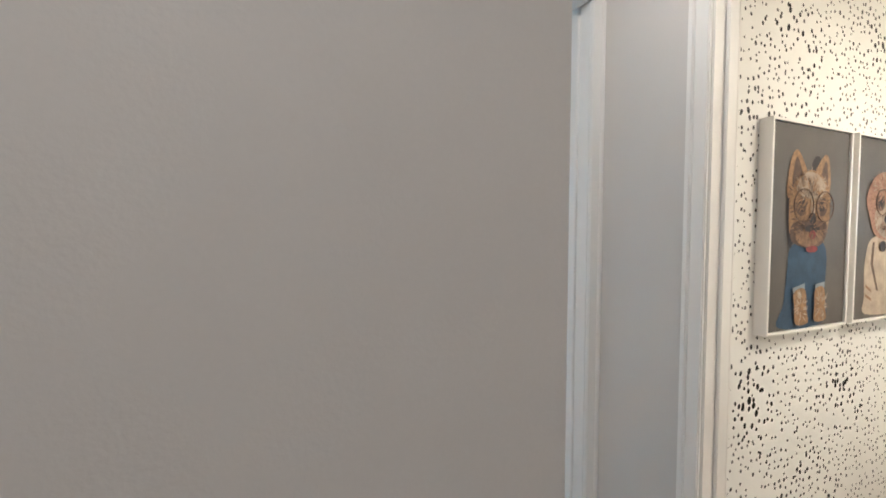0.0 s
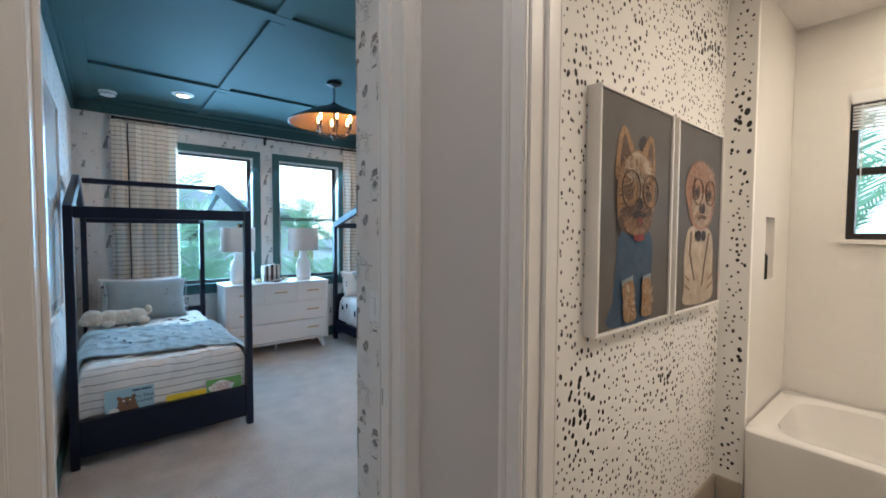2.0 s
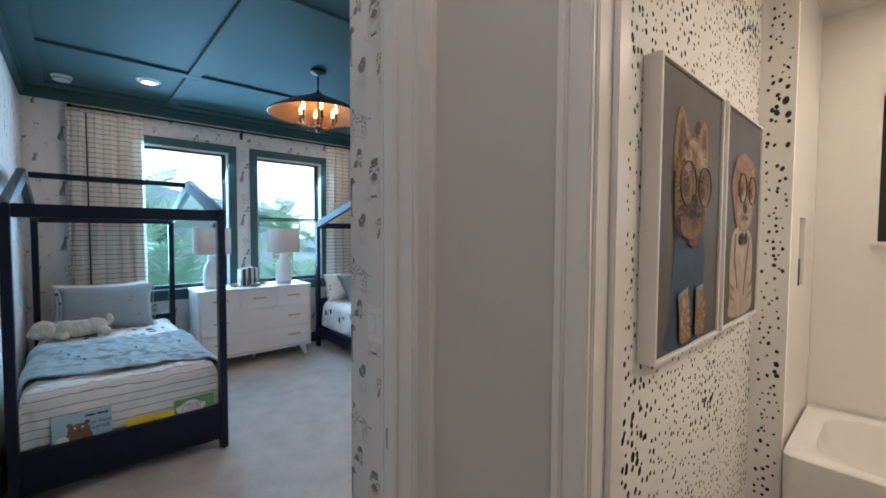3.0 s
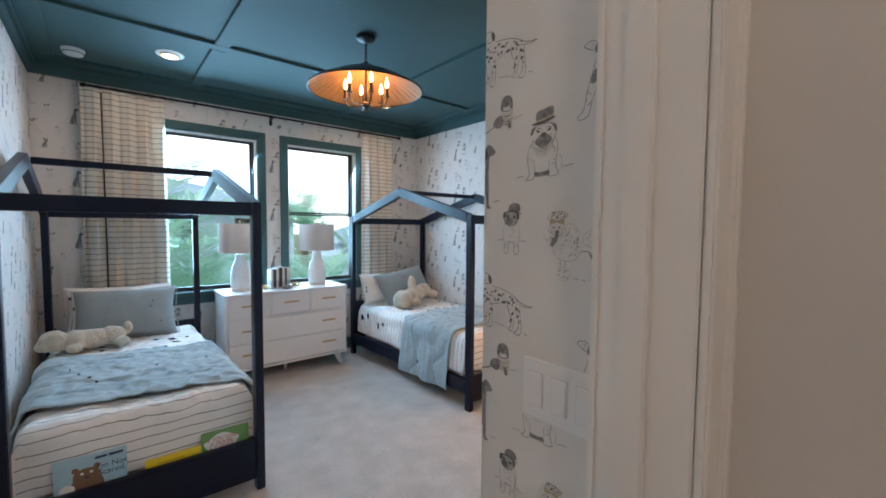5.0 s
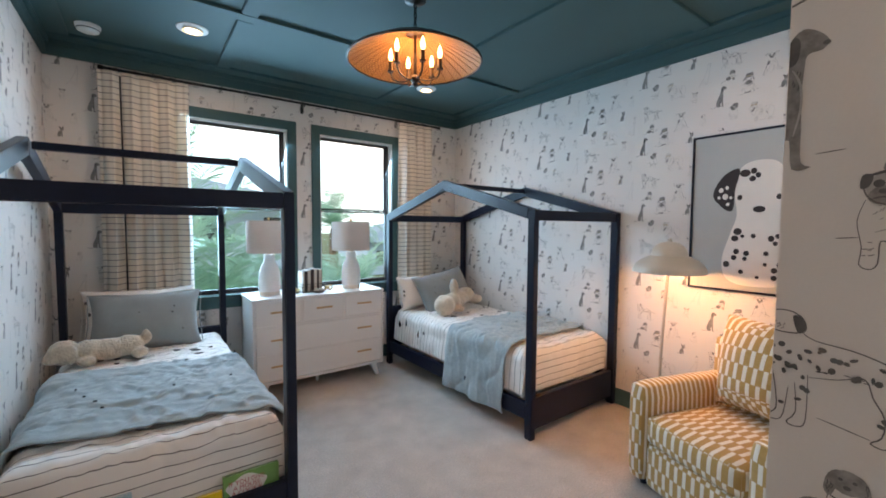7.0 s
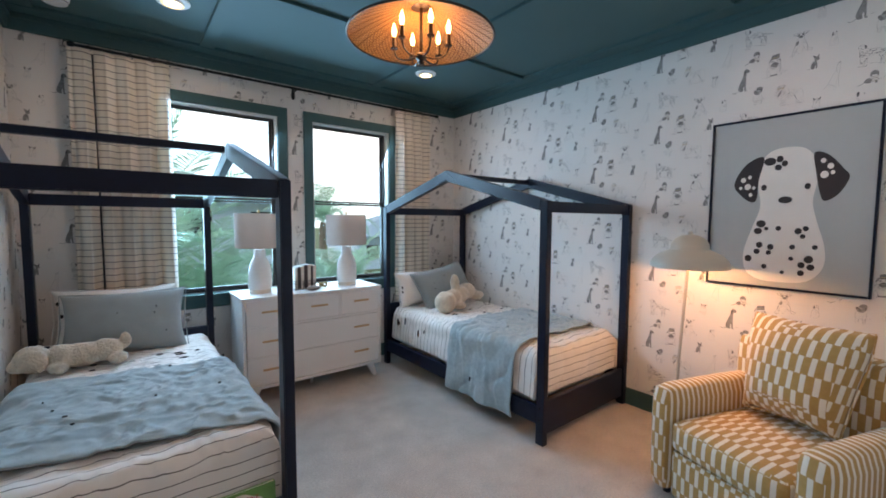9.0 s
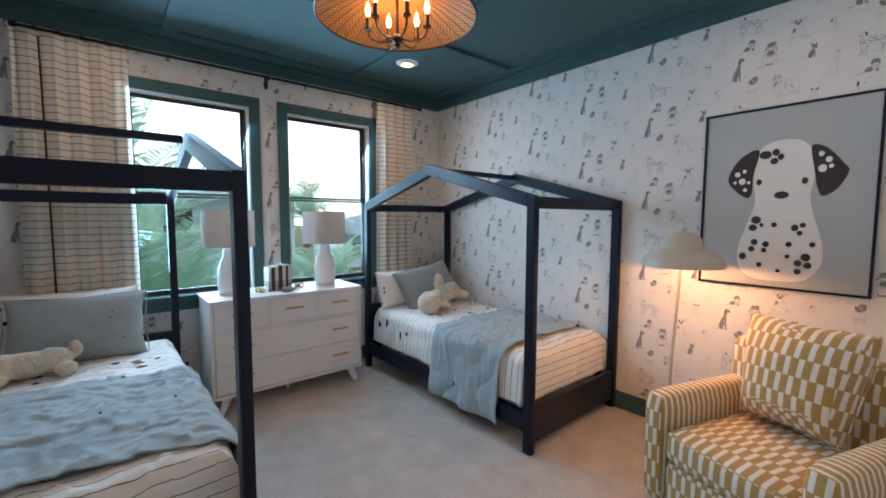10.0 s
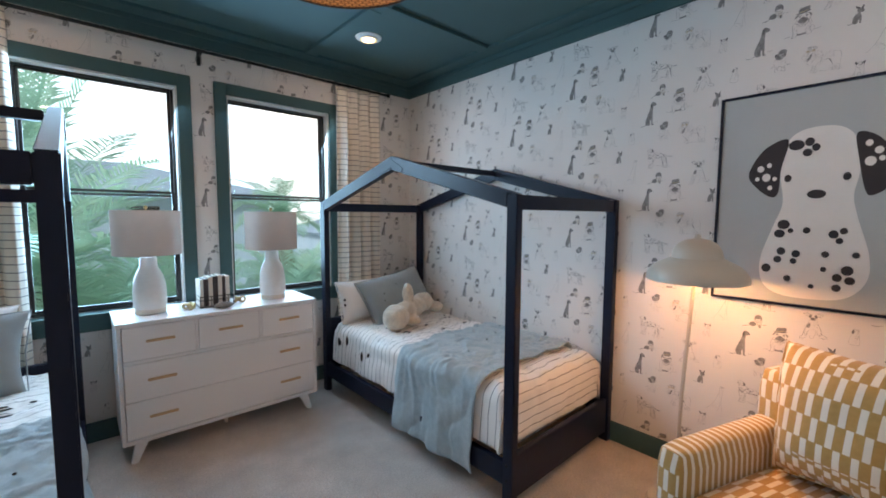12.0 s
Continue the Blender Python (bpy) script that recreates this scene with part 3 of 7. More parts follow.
def make_bed():
    bed = thing("house_bed", "navy-black wooden house-frame bed with a gabled canopy", "bed", group="house-frame beds")
    p, pw = 0.064, 0.047
    for x in (0, BED_W - pw):
        for y in (0, BED_L - p):
            box_part("post", (x, y, 0, x + pw, y + p, EAVE), "navy", bed, bevel=0.004)
    for y in (0.012, BED_L - p + 0.002):
        box_part("eave_beam", (pw, y, EAVE - 0.074, BED_W - pw, y + 0.046, EAVE - 0.002), "navy", bed, bevel=0.004)
    mid = BED_L / 2
    for x in (0.0005, BED_W - 0.0465):
        for s in (0, 1):
            bm = bmesh.new()
            d = 0.088
            prof = [(0.0, EAVE + 0.002), (mid - 0.001, PEAK), (mid - 0.001, PEAK - d * 1.05), (p + 0.001, EAVE - d * 0.72), (p + 0.001, EAVE + 0.002)]
            if s:
                prof = [(BED_L - y, z) for y, z in prof]
            rings = [[bm.verts.new((xx, y, z)) for y, z in prof] for xx in (x, x + 0.046)]
            bm.faces.new(rings[0])
            bm.faces.new(rings[1][::-1])
            for i in range(len(prof)):
                k = (i + 1) % len(prof)
                bm.faces.new((rings[0][i], rings[1][i], rings[1][k], rings[0][k]))
            bmesh.ops.recalc_face_normals(bm, faces=bm.faces)
            bmesh.ops.bevel(bm, geom=bm.edges[:], offset=0.003, segments=1, affect="EDGES")
            part("rafter", bm, "navy", bed)
        g = bmesh.new()
        xo = x - 0.0045 if x < 0.5 else x + 0.0455
        pr = [(mid - 0.13, PEAK - 0.095), (mid, PEAK - 0.022), (mid + 0.13, PEAK - 0.095), (mid + 0.115, PEAK - 0.115), (mid, PEAK - 0.075), (mid - 0.115, PEAK - 0.115)]
        ra = [[g.verts.new((xx, y, z)) for y, z in pr] for xx in (xo, xo + 0.005)]
        g.faces.new(ra[0])
        g.faces.new(ra[1][::-1])
        for i in range(6):
            g.faces.new((ra[0][i], ra[1][i], ra[1][(i + 1) % 6], ra[0][(i + 1) % 6]))
        part("gusset", g, "navy", bed)
    box_part("ridge_beam", (0.058, mid - 0.02, PEAK - 0.062, BED_W - 0.058, mid + 0.02, PEAK - 0.022), "navy", bed)
    for x in (0.004, BED_W - 0.004 - 0.036):
        box_part("side_rail", (x, p, 0.135, x + 0.036, BED_L - p, 0.255), "navy", bed)
    box_part("foot_rail", (pw, 0.014, 0.065, BED_W - pw, 0.05, 0.295), "navy", bed, bevel=0.004)
    box_part("headboard", (pw, BED_L - 0.055, 0.14, BED_W - pw, BED_L - 0.02, 0.63), "navy", bed, bevel=0.004)
    for i in range(9):
        y = 0.16 + i * 0.215
        box_part("slat", (0.05, y, 0.19, BED_W - 0.05, y + 0.07, 0.21), "tan", bed, "pale wooden slat", bevel=0)
    for x in (0.0, BED_W):
        for z in (0.25, 0.17):
            bm = bmesh.new()
            add_lathe(bm, [(0.008, -0.004), (0.008, 0.004), (0.005, 0.006)], 10, Matrix.Translation((x, 0.035, z)) @ pose(0, 0, 0, 0, 90, 0))
            part("bolt_cap", bm, "black_metal", bed, smooth=True)
    return bed


BED_A, BED_B = (1.68, 6.165, 0), (4.324, 6.122, 0)
bed_b = make_bed()
bed_a = copy_thing(bed_b, pose(*BED_A) @ Matrix.Diagonal((0.983, 1, 1.019, 1)))
bed_b.matrix_world = pose(*BED_B, 0, 0, 0.6)
bed_a["label"] = "navy-black wooden house-frame bed holding three picture books"


def tassels(parent, spots, long=0.008):
    for k, (x, y, z) in enumerate(spots):
        bm = bmesh.new()
        add_ball(bm, (x, y, z), (long * (0.6 + 0.2 * (k % 4)), 0.0032, 0.0045), 8)
        part("tassel", bm, "tassel", parent, "small black tassel")


def dress_bed(at, wall_right, seed):
    """Mattress, duvet, throw, pillows and plush toy; wall_right: the bed's wall side is at +x."""
    x0, y0, _ = at
    mt = thing("mattress", "white mattress on the slats of the house bed", "mattress", (x0, y0, 0.0), 0, "mattresses")
    bm = bmesh.new()
    add_box(bm, 0.085, 0.135, 0.212, BED_W - 0.085, BED_L - 0.08, 0.535, bevel=0.05)
    part("body", bm, "mattress", mt, smooth=True)
    for z in (0.255, 0.492):
        bm = bmesh.new()
        a, b, c, d = 0.082, 0.132, BED_W - 0.082, BED_L - 0.077
        add_tube(bm, [(a, b + 0.05, z), (a, d - 0.05, z), (a + 0.05, d, z), (c - 0.05, d, z), (c, d - 0.05, z), (c, b + 0.05, z), (c - 0.05, b, z), (a + 0.05, b, z), (a, b + 0.05, z)], 0.006, 6)
        part("piping", bm, "mattress", mt, smooth=True)
    bm = cloth(x0 + 0.058, BED_W - 0.116, y0 + 0.098, y0 + BED_L - 0.10, 0.595, 0.085, 0.225, 0.225, 0.225, seed, 0.024, crumple=0.012, flare=0.10 if wall_right else 0.04, nx=120, ny=140)
    d = part("duvet", bm, "duvet", smooth="all")
    tagged(d, "white duvet with thin black stripes and small tassels", "duvet", "striped duvets")
    rnd = random.Random(int(seed * 10))
    tassels(d, [(x0 + rnd.uniform(0.15, 0.93), y0 + rnd.uniform(0.95, 1.62), 0.606) for _ in range(16)], 0.026)
    side = x0 + 0.024 if wall_right else x0 + BED_W - 0.034
    for _ in range(6):
        bm = bmesh.new()
        z, l = rnd.uniform(0.42, 0.52), rnd.uniform(0.018, 0.04)
        add_ball(bm, (side, y0 + rnd.uniform(1.02, 1.85), z), (0.010, 0.0016, l), 8)
        part("tassel", bm, "tassel", d, "small black tassel")
    da, db = (0.42, 0.20) if wall_right else (0.10, 0.30)
    ya, yb, sk = (0.28, 1.02, 0.02) if wall_right else (0.24, 1.22, -0.09)
    bm = cloth(x0 + 0.035, BED_W - 0.07, y0 + ya, y0 + yb, 0.622, 0.095, da, db, 0, seed + 4, 0.034, skew=sk, flare=0.10 if wall_right else 0.04, ragged=0.05, thick=0.010, crumple=0.015, nx=130, ny=130)
    t = part("throw", bm, "throw", smooth="all")
    tagged(t, "blue-grey gauze throw blanket draped across the duvet", "blanket", "throw blankets")
    tassels(t, [(x0 + rnd.uniform(0.15, 0.93), y0 + rnd.uniform(ya + 0.1, yb - 0.06), 0.645) for _ in range(7)])
    sgn = 1 if wall_right else -1
    cx = x0 + BED_W / 2
    # pillows lean on the headboard
    for name, mat, w, h, th, dx, dy, dz, tilt, lab in (
            ("pillow_back", "pillow_white", 0.70, 0.42 if not wall_right else 0.36, 0.18, -0.07, -0.155, 0.60, -17, "white pillow with black tassels behind the grey one"),
            ("pillow_front", "pillow", 0.70 if not wall_right else 0.74, 0.455, 0.23, -0.03, -0.36, 0.590, -31, "plump blue-grey linen pillow with small black tassels")):
        bm = bmesh.new()
        cushion(bm, w, h, th, seed=seed)
        e = thing("pillow", lab, "pillow", (cx + dx * sgn if not wall_right else cx + dx, y0 + BED_L + dy, dz), 0, "bed pillows")
        e.matrix_world = pose(cx + dx + ((0.13 if mat == "pillow" else -0.05) if wall_right else 0), y0 + BED_L + dy, dz, tilt, -7 if wall_right and mat == "pillow" else 0, 8 if wall_right else -4)
        part("cover", bm, mat, e, smooth="all")
        bm = bmesh.new()
        hem = [(-1, 0.0), (-0.95, 0.5), (-1, 1.0), (0, 0.95), (1, 1.0), (0.95, 0.5), (1, 0.0), (0, 0.05), (-1, 0.0)]
        add_tube(bm, [(u * (w / 2 + 0.004), 0, v * h) for u, v in hem], 0.005, 6)
        part("hem", bm, mat, e, "sewn edge")
        for k in range(6 if mat == 'pillow_white' else 4):
            bm = bmesh.new()
            u, v = rnd.uniform(-0.4, 0.4), rnd.uniform(0.12, 0.85)
            if mat == "pillow_white":
                u = rnd.choice((-1, 1)) * rnd.uniform(0.38, 0.47)
            pf = max(0.0, 1 - abs(2 * u) ** 2.6) ** 0.55 * max(0.0, 1 - abs(2 * v - 1) ** 2.6) ** 0.55
            s = 2.2 if mat == "pillow_white" else 1.0
            add_ball(bm, (u * w, -th / 2 * pf - 0.003, v * h), (0.005 * s, 0.004, 0.006 * s), 8)
            part("tassel", bm, "tassel", e, "small black tassel")


dress_bed((BED_A[0] - 0.01, *BED_A[1:]), False, 1.3)
dress_bed((BED_B[0] - 0.008, *BED_B[1:]), True, 5.1)


def plush(at, rz, size, label, pitch=0.0, extra=()):
    """A lying plush toy as one soft mesh."""
    bm = bmesh.new()
    for c, r in (((0, 0, 0.065), (0.15, 0.062, 0.062)), ((-0.08, 0, 0.07), (0.075, 0.066, 0.065)), ((0.10, 0, 0.068), (0.075, 0.066, 0.064)), ((-0.19, 0.0, 0.08), (0.075, 0.066, 0.068)),
                 ((-0.235, -0.02, 0.06), (0.045, 0.04, 0.036)), *(() if extra else (((-0.165, -0.055, 0.075), (0.028, 0.018, 0.055)), ((-0.165, 0.055, 0.085), (0.028, 0.018, 0.055)))),
                 ((-0.10, -0.065, 0.03), (0.04, 0.055, 0.03)), ((0.14, -0.065, 0.033), (0.045, 0.06, 0.033)), ((-0.09, 0.06, 0.035), (0.04, 0.05, 0.035)), ((0.13, 0.055, 0.04), (0.045, 0.05, 0.04)), *(() if extra else (((0.185, 0.0, 0.105), (0.026, 0.022, 0.045)),)), *extra):
        add_ball(bm, c, r, 24)
    for v in bm.verts:
        v.co += Vector((noise.noise(v.co * 26), noise.noise(v.co * 26 + Vector((5, 0, 0))), noise.noise(v.co * 26 + Vector((0, 9, 0))))) * 0.006
    ob = tagged(part("plush_toy", bm, "plush", smooth="all"), label, "plush toy", "plush toys")
    ob.matrix_world = pose(*at, 0, pitch, rz) @ Matrix.Scale(size, 4)
    skin = ob.modifiers.new("skin", "REMESH")
    skin.mode, skin.voxel_size, skin.use_smooth_shade = "VOXEL", 0.006, True


plush((1.975, 7.70, 0.606), 8, 1.12, "cream fluffy plush dog lying on the duvet")
plush((4.90, 7.66, 0.640), 16, 1.36, "cream fluffy plush dog lying against the pillow", -9, (((-0.04, 0.0, 0.165), (0.036, 0.034, 0.075)), ((-0.20, -0.02, 0.075), (0.085, 0.075, 0.074))))


# ---- picture books behind the foot rail ----
M["book_blue"] = material("pale_blue_cover", (0.36, 0.55, 0.62), 0.4, var=0.05, bump=0.02)
M["book_yellow"] = material("yellow_cover", (0.85, 0.62, 0.03), 0.4, var=0.03, bump=0.02)
M["book_green"] = material("green_cover", (0.16, 0.36, 0.10), 0.4, var=0.10, scale=20, bump=0.02)
M["paper"] = material("white_paper", (0.80, 0.78, 0.73), 0.7, var=0.03)
M["ink_dark"] = material("dark_letters", (0.03, 0.05, 0.10), 0.6, bump=0.0)
M["ink_red"] = material("red_letters", (0.50, 0.06, 0.05), 0.6, bump=0.0)
M["book_cream_ink"] = material("ochre_letters", (0.45, 0.27, 0.02), 0.6, bump=0.0)
M["bear"] = material("brown_print", (0.20, 0.10, 0.05), 0.6, bump=0.0)


def letters(text, size, mat, parent, at, rx=90.0, rz=0.0):
    c = bpy.data.curves.new("lettering", "FONT")
    c.body, c.size, c.extrude = text, size, 0.0003
    c.align_x = "CENTER"
    c.space_line = 0.85
    c.materials.append(M[mat])
    o = new("lettering", c)
    o.parent = parent
    o.matrix_local = pose(*at, rx, 0, rz)
    return o


def flat_blob(name, mat, parent, at, rx, rz_, n=24):
    """A flat printed oval facing the foot of the bed."""
    bm = bmesh.new()
    vs = [bm.verts.new((at[0] + rx * math.cos(2 * math.pi * i / n), at[1], at[2] + rz_ * math.sin(2 * math.pi * i / n))) for i in range(n)]
    bm.faces.new(vs)
    return part(name, bm, mat, parent)


def picture_book(x, w, h, z, tilt, mat, label, roll=0):
    e = thing("picture_book", label, "book", (0, 0, 0), 0, "picture books on the bed foot")
    box_part("cover", (0, 0, 0, w, 0.004, h), mat, e, bevel=0.001)
    box_part("pages", (0.002, 0.004, 0.003, w - 0.004, 0.014, h - 0.003), "paper", e, bevel=0)
    box_part("cover_back", (0, 0.014, 0, w, 0.018, h), mat, e, bevel=0.001)
    e.matrix_world = pose(x, BED_A[1] + 0.052, z, tilt, roll, 0)
    return e


b1 = picture_book(1.850, 0.265, 0.225, 0.215, -4, "book_blue", "pale blue picture book with a brown bear on its cover")
letters("I'm Not\nScared,", 0.036, "ink_dark", b1, (0.208, -0.001, 0.150))
flat_blob("print", "bear", b1, (0.115, -0.0012, 0.085), 0.062, 0.060)
flat_blob("print", "bear", b1, (0.115, -0.0016, 0.135), 0.050, 0.036)
flat_blob("print", "bear", b1, (0.075, -0.0012, 0.168), 0.013, 0.013)
flat_blob("print", "bear", b1, (0.152, -0.0012, 0.170), 0.013, 0.013)
for u, v in ((0.098, 0.148), (0.132, 0.149)):
    flat_blob("print", "paper", b1, (u, -0.0020, v), 0.006, 0.006)
flat_blob("print", "ink_dark", b1, (0.115, -0.0020, 0.128), 0.008, 0.006)
for u, v, w in ((0.045, 0.090, 0.028), (0.030, 0.060, 0.022)):
    flat_blob("print", "paper", b1, (u, -0.0014, v), w, w * 0.8)
for u0, u1 in ((0.145, 0.190), (0.196, 0.250)):
    box_part("print", (u0, -0.0014, 0.200, u1, -0.0006, 0.212), "ink_dark", b1, bevel=0)
b2 = picture_book(2.185, 0.245, 0.118, 0.215, -4, "book_yellow", "bright yellow picture book")
for k in range(3):
    box_part("print", (0.05 + 0.01 * k, -0.0012, 0.088 - 0.016 * k, 0.17 - 0.02 * k, -0.0004, 0.092 - 0.016 * k), "book_cream_ink", b2, bevel=0)
b3 = picture_book(2.435, 0.235, 0.168, 0.215, -5, "book_green", "green and white picture book with red lettering")
shape_pts = [(0.012 + 0.083 * (1 + math.cos(a) * (1 + 0.10 * math.sin(5 * a))), 0.102 + 0.052 * math.sin(a) * (1 + 0.08 * math.cos(4 * a))) for a in [2 * math.pi * q / 30 for q in range(30)]]
bm = bmesh.new()
bm.faces.new([bm.verts.new((u, -0.0010, v)) for u, v in shape_pts])
part("panel", bm, "paper", b3, "white title panel")
letters("IF YOU GIVE\nA MOUSE\nA COOKIE", 0.027, "ink_red", b3, (0.095, -0.0016, 0.120))


# ---- dresser and what stands on it ----
DX, DYF, DW, DD, DTOP = 2.898, 7.898, 1.215, 0.47, 0.872


def make_dresser():
    d = thing("dresser", "white lacquered dresser with seven-handle drawers and tapered legs", "dresser", (DX, DYF, 0))
    box_part("top", (-0.006, -0.006, DTOP - 0.022, DW + 0.006, DD, DTOP), "white_wood", d)
    for x in (0, DW - 0.02):
        box_part("side_panel", (x, 0, 0.125, x + 0.02, DD - 0.01, DTOP - 0.0225), "white_wood", d)
    box_part("back_panel", (0.0205, DD - 0.025, 0.125, DW - 0.0205, DD - 0.012, DTOP - 0.0225), "white_wood", d)
    box_part("bottom_panel", (0.0205, 0.0, 0.125, DW - 0.0205, DD - 0.026, 0.15), "white_wood", d)
    rows = ((0.640, DTOP - 0.030), (0.3875, 0.6145), (0.157, 0.3845))
    thirds = [(0.025 + i * 0.3955, 0.025 + i * 0.3955 + 0.374) for i in range(3)]
    def handle(parent, cx, cz):
        bm = bmesh.new()
        add_box(bm, cx - 0.075, -0.024, cz - 0.008, cx + 0.075, -0.012, cz + 0.008, bevel=0.003)
        for s in (-0.055, 0.055):
            add_tube(bm, [(cx + s, -0.013, cz), (cx + s, 0.001, cz)], 0.004, 8)
        part("handle", bm, "tan", parent, "tan bar handle")
    for r, (z0, z1) in enumerate(rows):
        spans = thirds if r == 0 else [(thirds[0][0], thirds[2][1])]
        for a, b in spans:
            dr = box_part("drawer", (a, -0.001, z0, b, 0.045, z1), "white_wood", d, bevel=0.0015)
            for cx in ([(a + b) / 2] if r == 0 else [(thirds[0][0] + thirds[0][1]) / 2, (thirds[2][0] + thirds[2][1]) / 2]):
                handle(dr, cx, (z0 + z1) / 2 + 0.012)
    box_part("carcass", (0.021, 0.046, 0.151, DW - 0.021, 0.06, DTOP - 0.023), "white_wood", d, bevel=0)
    box_part("face_rail", (0.0225, 0.0, 0.6175, DW - 0.0225, 0.045, 0.637), "white_wood", d, bevel=0.001)
    box_part("face_rail", (0.0225, 0.0, DTOP - 0.027, DW - 0.0225, 0.045, DTOP - 0.0228), "white_wood", d, bevel=0.001)
    for (_, b), (a, _) in zip(thirds, thirds[1:]):
        box_part("face_stile", (b + 0.003, 0.0, 0.6375, a - 0.003, 0.045, DTOP - 0.0275), "white_wood", d, bevel=0.001)
    for x, s in ((0.10, -1), (DW - 0.10, 1)):
        for y, t in ((0.05, -1), (DD - 0.07, 1)):
            bm = bmesh.new()
            add_box(bm, x - 0.035, y - 0.022, 0.0, x + 0.035, y + 0.022, 0.1245, bevel=0.004)
            for v in bm.verts:
                k = 1 - v.co.z / 0.1245
                v.co.x = x + (v.co.x - x) * (1 - 0.5 * k) + s * 0.045 * k
                v.co.y += t * 0.012 * k
            part("leg", bm, "white_wood", d)
    box_part("foot", (DW / 2 - 0.012, 0.2, 0.0, DW / 2 + 0.012, 0.224, 0.1245), "white_wood", d, "slim middle leg")
    return d


make_dresser()
M["ceramic"] = material("white_ceramic", (0.78, 0.75, 0.72), 0.28, var=0.04, scale=20, fine=50, bump=0.15)
M["shade_cloth"] = material("pale_linen_shade", (0.66, 0.57, 0.52), 0.9, var=0.04, scale=14, fine=500, bump=0.25)
M["wood_ring"] = material("pale_wood", (0.68, 0.59, 0.50), 0.5, var=0.15, scale=30, bump=0.05)
M["brass"] = material("brass", (0.60, 0.42, 0.20), 0.36, 1.0, var=0.06, bump=0.02)


def make_table_lamp():
    l = thing("table_lamp", "white ceramic table lamp with a pale linen drum shade, off", "table lamp", group="table lamps on the dresser")
    bm = bmesh.new()
    add_lathe(bm, [(0.080, 0.0), (0.088, 0.003), (0.088, 0.026), (0.086, 0.033)], 32)
    part("foot_ring", bm, "wood_ring", l, "pale wood foot ring", smooth=True)
    bm = bmesh.new()
    add_lathe(bm, [(0.086, 0.033), (0.091, 0.05), (0.093, 0.10), (0.091, 0.17), (0.083, 0.225), (0.068, 0.268), (0.054, 0.290), (0.049, 0.305), (0.047, 0.360), (0.040, 0.370)], 32)
    part("base", bm, "ceramic", l, "white ceramic bottle base", smooth=60)
    bm = bmesh.new()
    add_lathe(bm, [(0.016, 0.370), (0.016, 0.40), (0.010, 0.405), (0.003, 0.41), (0.003, 0.675), (0.010, 0.68), (0.011, 0.69), (0.004, 0.70)], 14)
    part("stem", bm, "brass", l, "brass stem and finial", smooth=True)
    bm = bmesh.new()
    for r, s in ((0.186, 1), (0.182, -1)):
        add_lathe(bm, [(r, 0.385), (r, 0.665)], 48, cap=False)
    part("shade", bm, "shade_cloth", l, "pale linen drum shade", smooth=True)
    bm = bmesh.new()
    for k in range(3):
        a = k * 2 * math.pi / 3
        add_tube(bm, [(0, 0, 0.655), (0.182 * math.cos(a), 0.182 * math.sin(a), 0.655)], 0.002, 6)
    part("spider", bm, "brass", l, smooth=True)
    for z in (0.386, 0.664):
        bm = bmesh.new()
        add_tube(bm, [(0.184 * math.cos(2 * math.pi * i / 40), 0.184 * math.sin(2 * math.pi * i / 40), z) for i in range(41)], 0.0035, 6)
        part("shade_ring", bm, "shade_cloth", l, smooth=True)
    return l


lamp_1 = make_table_lamp()
copy_thing(lamp_1, pose(3.875, 8.135, DTOP))
lamp_1.matrix_world = pose(3.095, 8.150, DTOP)

M["book_cream"] = material("cream_book", (0.72, 0.66, 0.58), 0.6, var=0.05)
M["book_dark"] = material("dark_book", (0.05, 0.035, 0.035), 0.6, var=0.1)
for i, (bw, bh, mt) in enumerate(((0.020, 0.185, "book_cream"), (0.030, 0.19, "book_dark"), (0.026, 0.20, "book_cream"), (0.032, 0.205, "book_dark"), (0.026, 0.21, "book_cream"), (0.020, 0.20, "book_dark"), (0.026, 0.20, "book_cream"))):
    x = 3.372 + sum((0.020, 0.030, 0.026, 0.032, 0.026, 0.020, 0.026)[:i]) + 0.001 * i
    e = thing("book", ("cream" if mt == "book_cream" else "dark") + " hardback book upright in a black wire rack", "book", (x, 8.095, DTOP + 0.006), 0, "books in the wire rack")
    box_part("cover", (0, 0, 0, bw, 0.004, bh), mt, e, bevel=0.001)
    box_part("pages", (0.003, 0.0045, 0.003, bw - 0.003, 0.135, bh - 0.003), "paper", e, bevel=0)
    box_part("board", (0, 0.0045, 0, 0.0028, 0.14, bh), mt, e, bevel=0)
    box_part("board", (bw - 0.0028, 0.0045, 0, bw, 0.14, bh), mt, e, bevel=0)
rack = thing("wire_rack", "black wire book rack on the white dresser", "book rack", (3.365, 8.07, DTOP))
for z in (0.004, 0.05, 0.075):
    bm = bmesh.new()
    add_tube(bm, [(0, 0, z), (0.21, 0, z), (0.21, 0.17, z), (0, 0.17, z), (0, 0, z)], 0.0028, 6)
    part("hoop", bm, "black_metal", rack, smooth=True)
for i in range(7):
    for y in (0.0, 0.17):
        bm = bmesh.new()
        add_tube(bm, [(0.035 * i, y, 0.004), (0.035 * i, y, 0.075)], 0.0022, 6)
        part("wire", bm, "black_metal", rack, smooth=True)


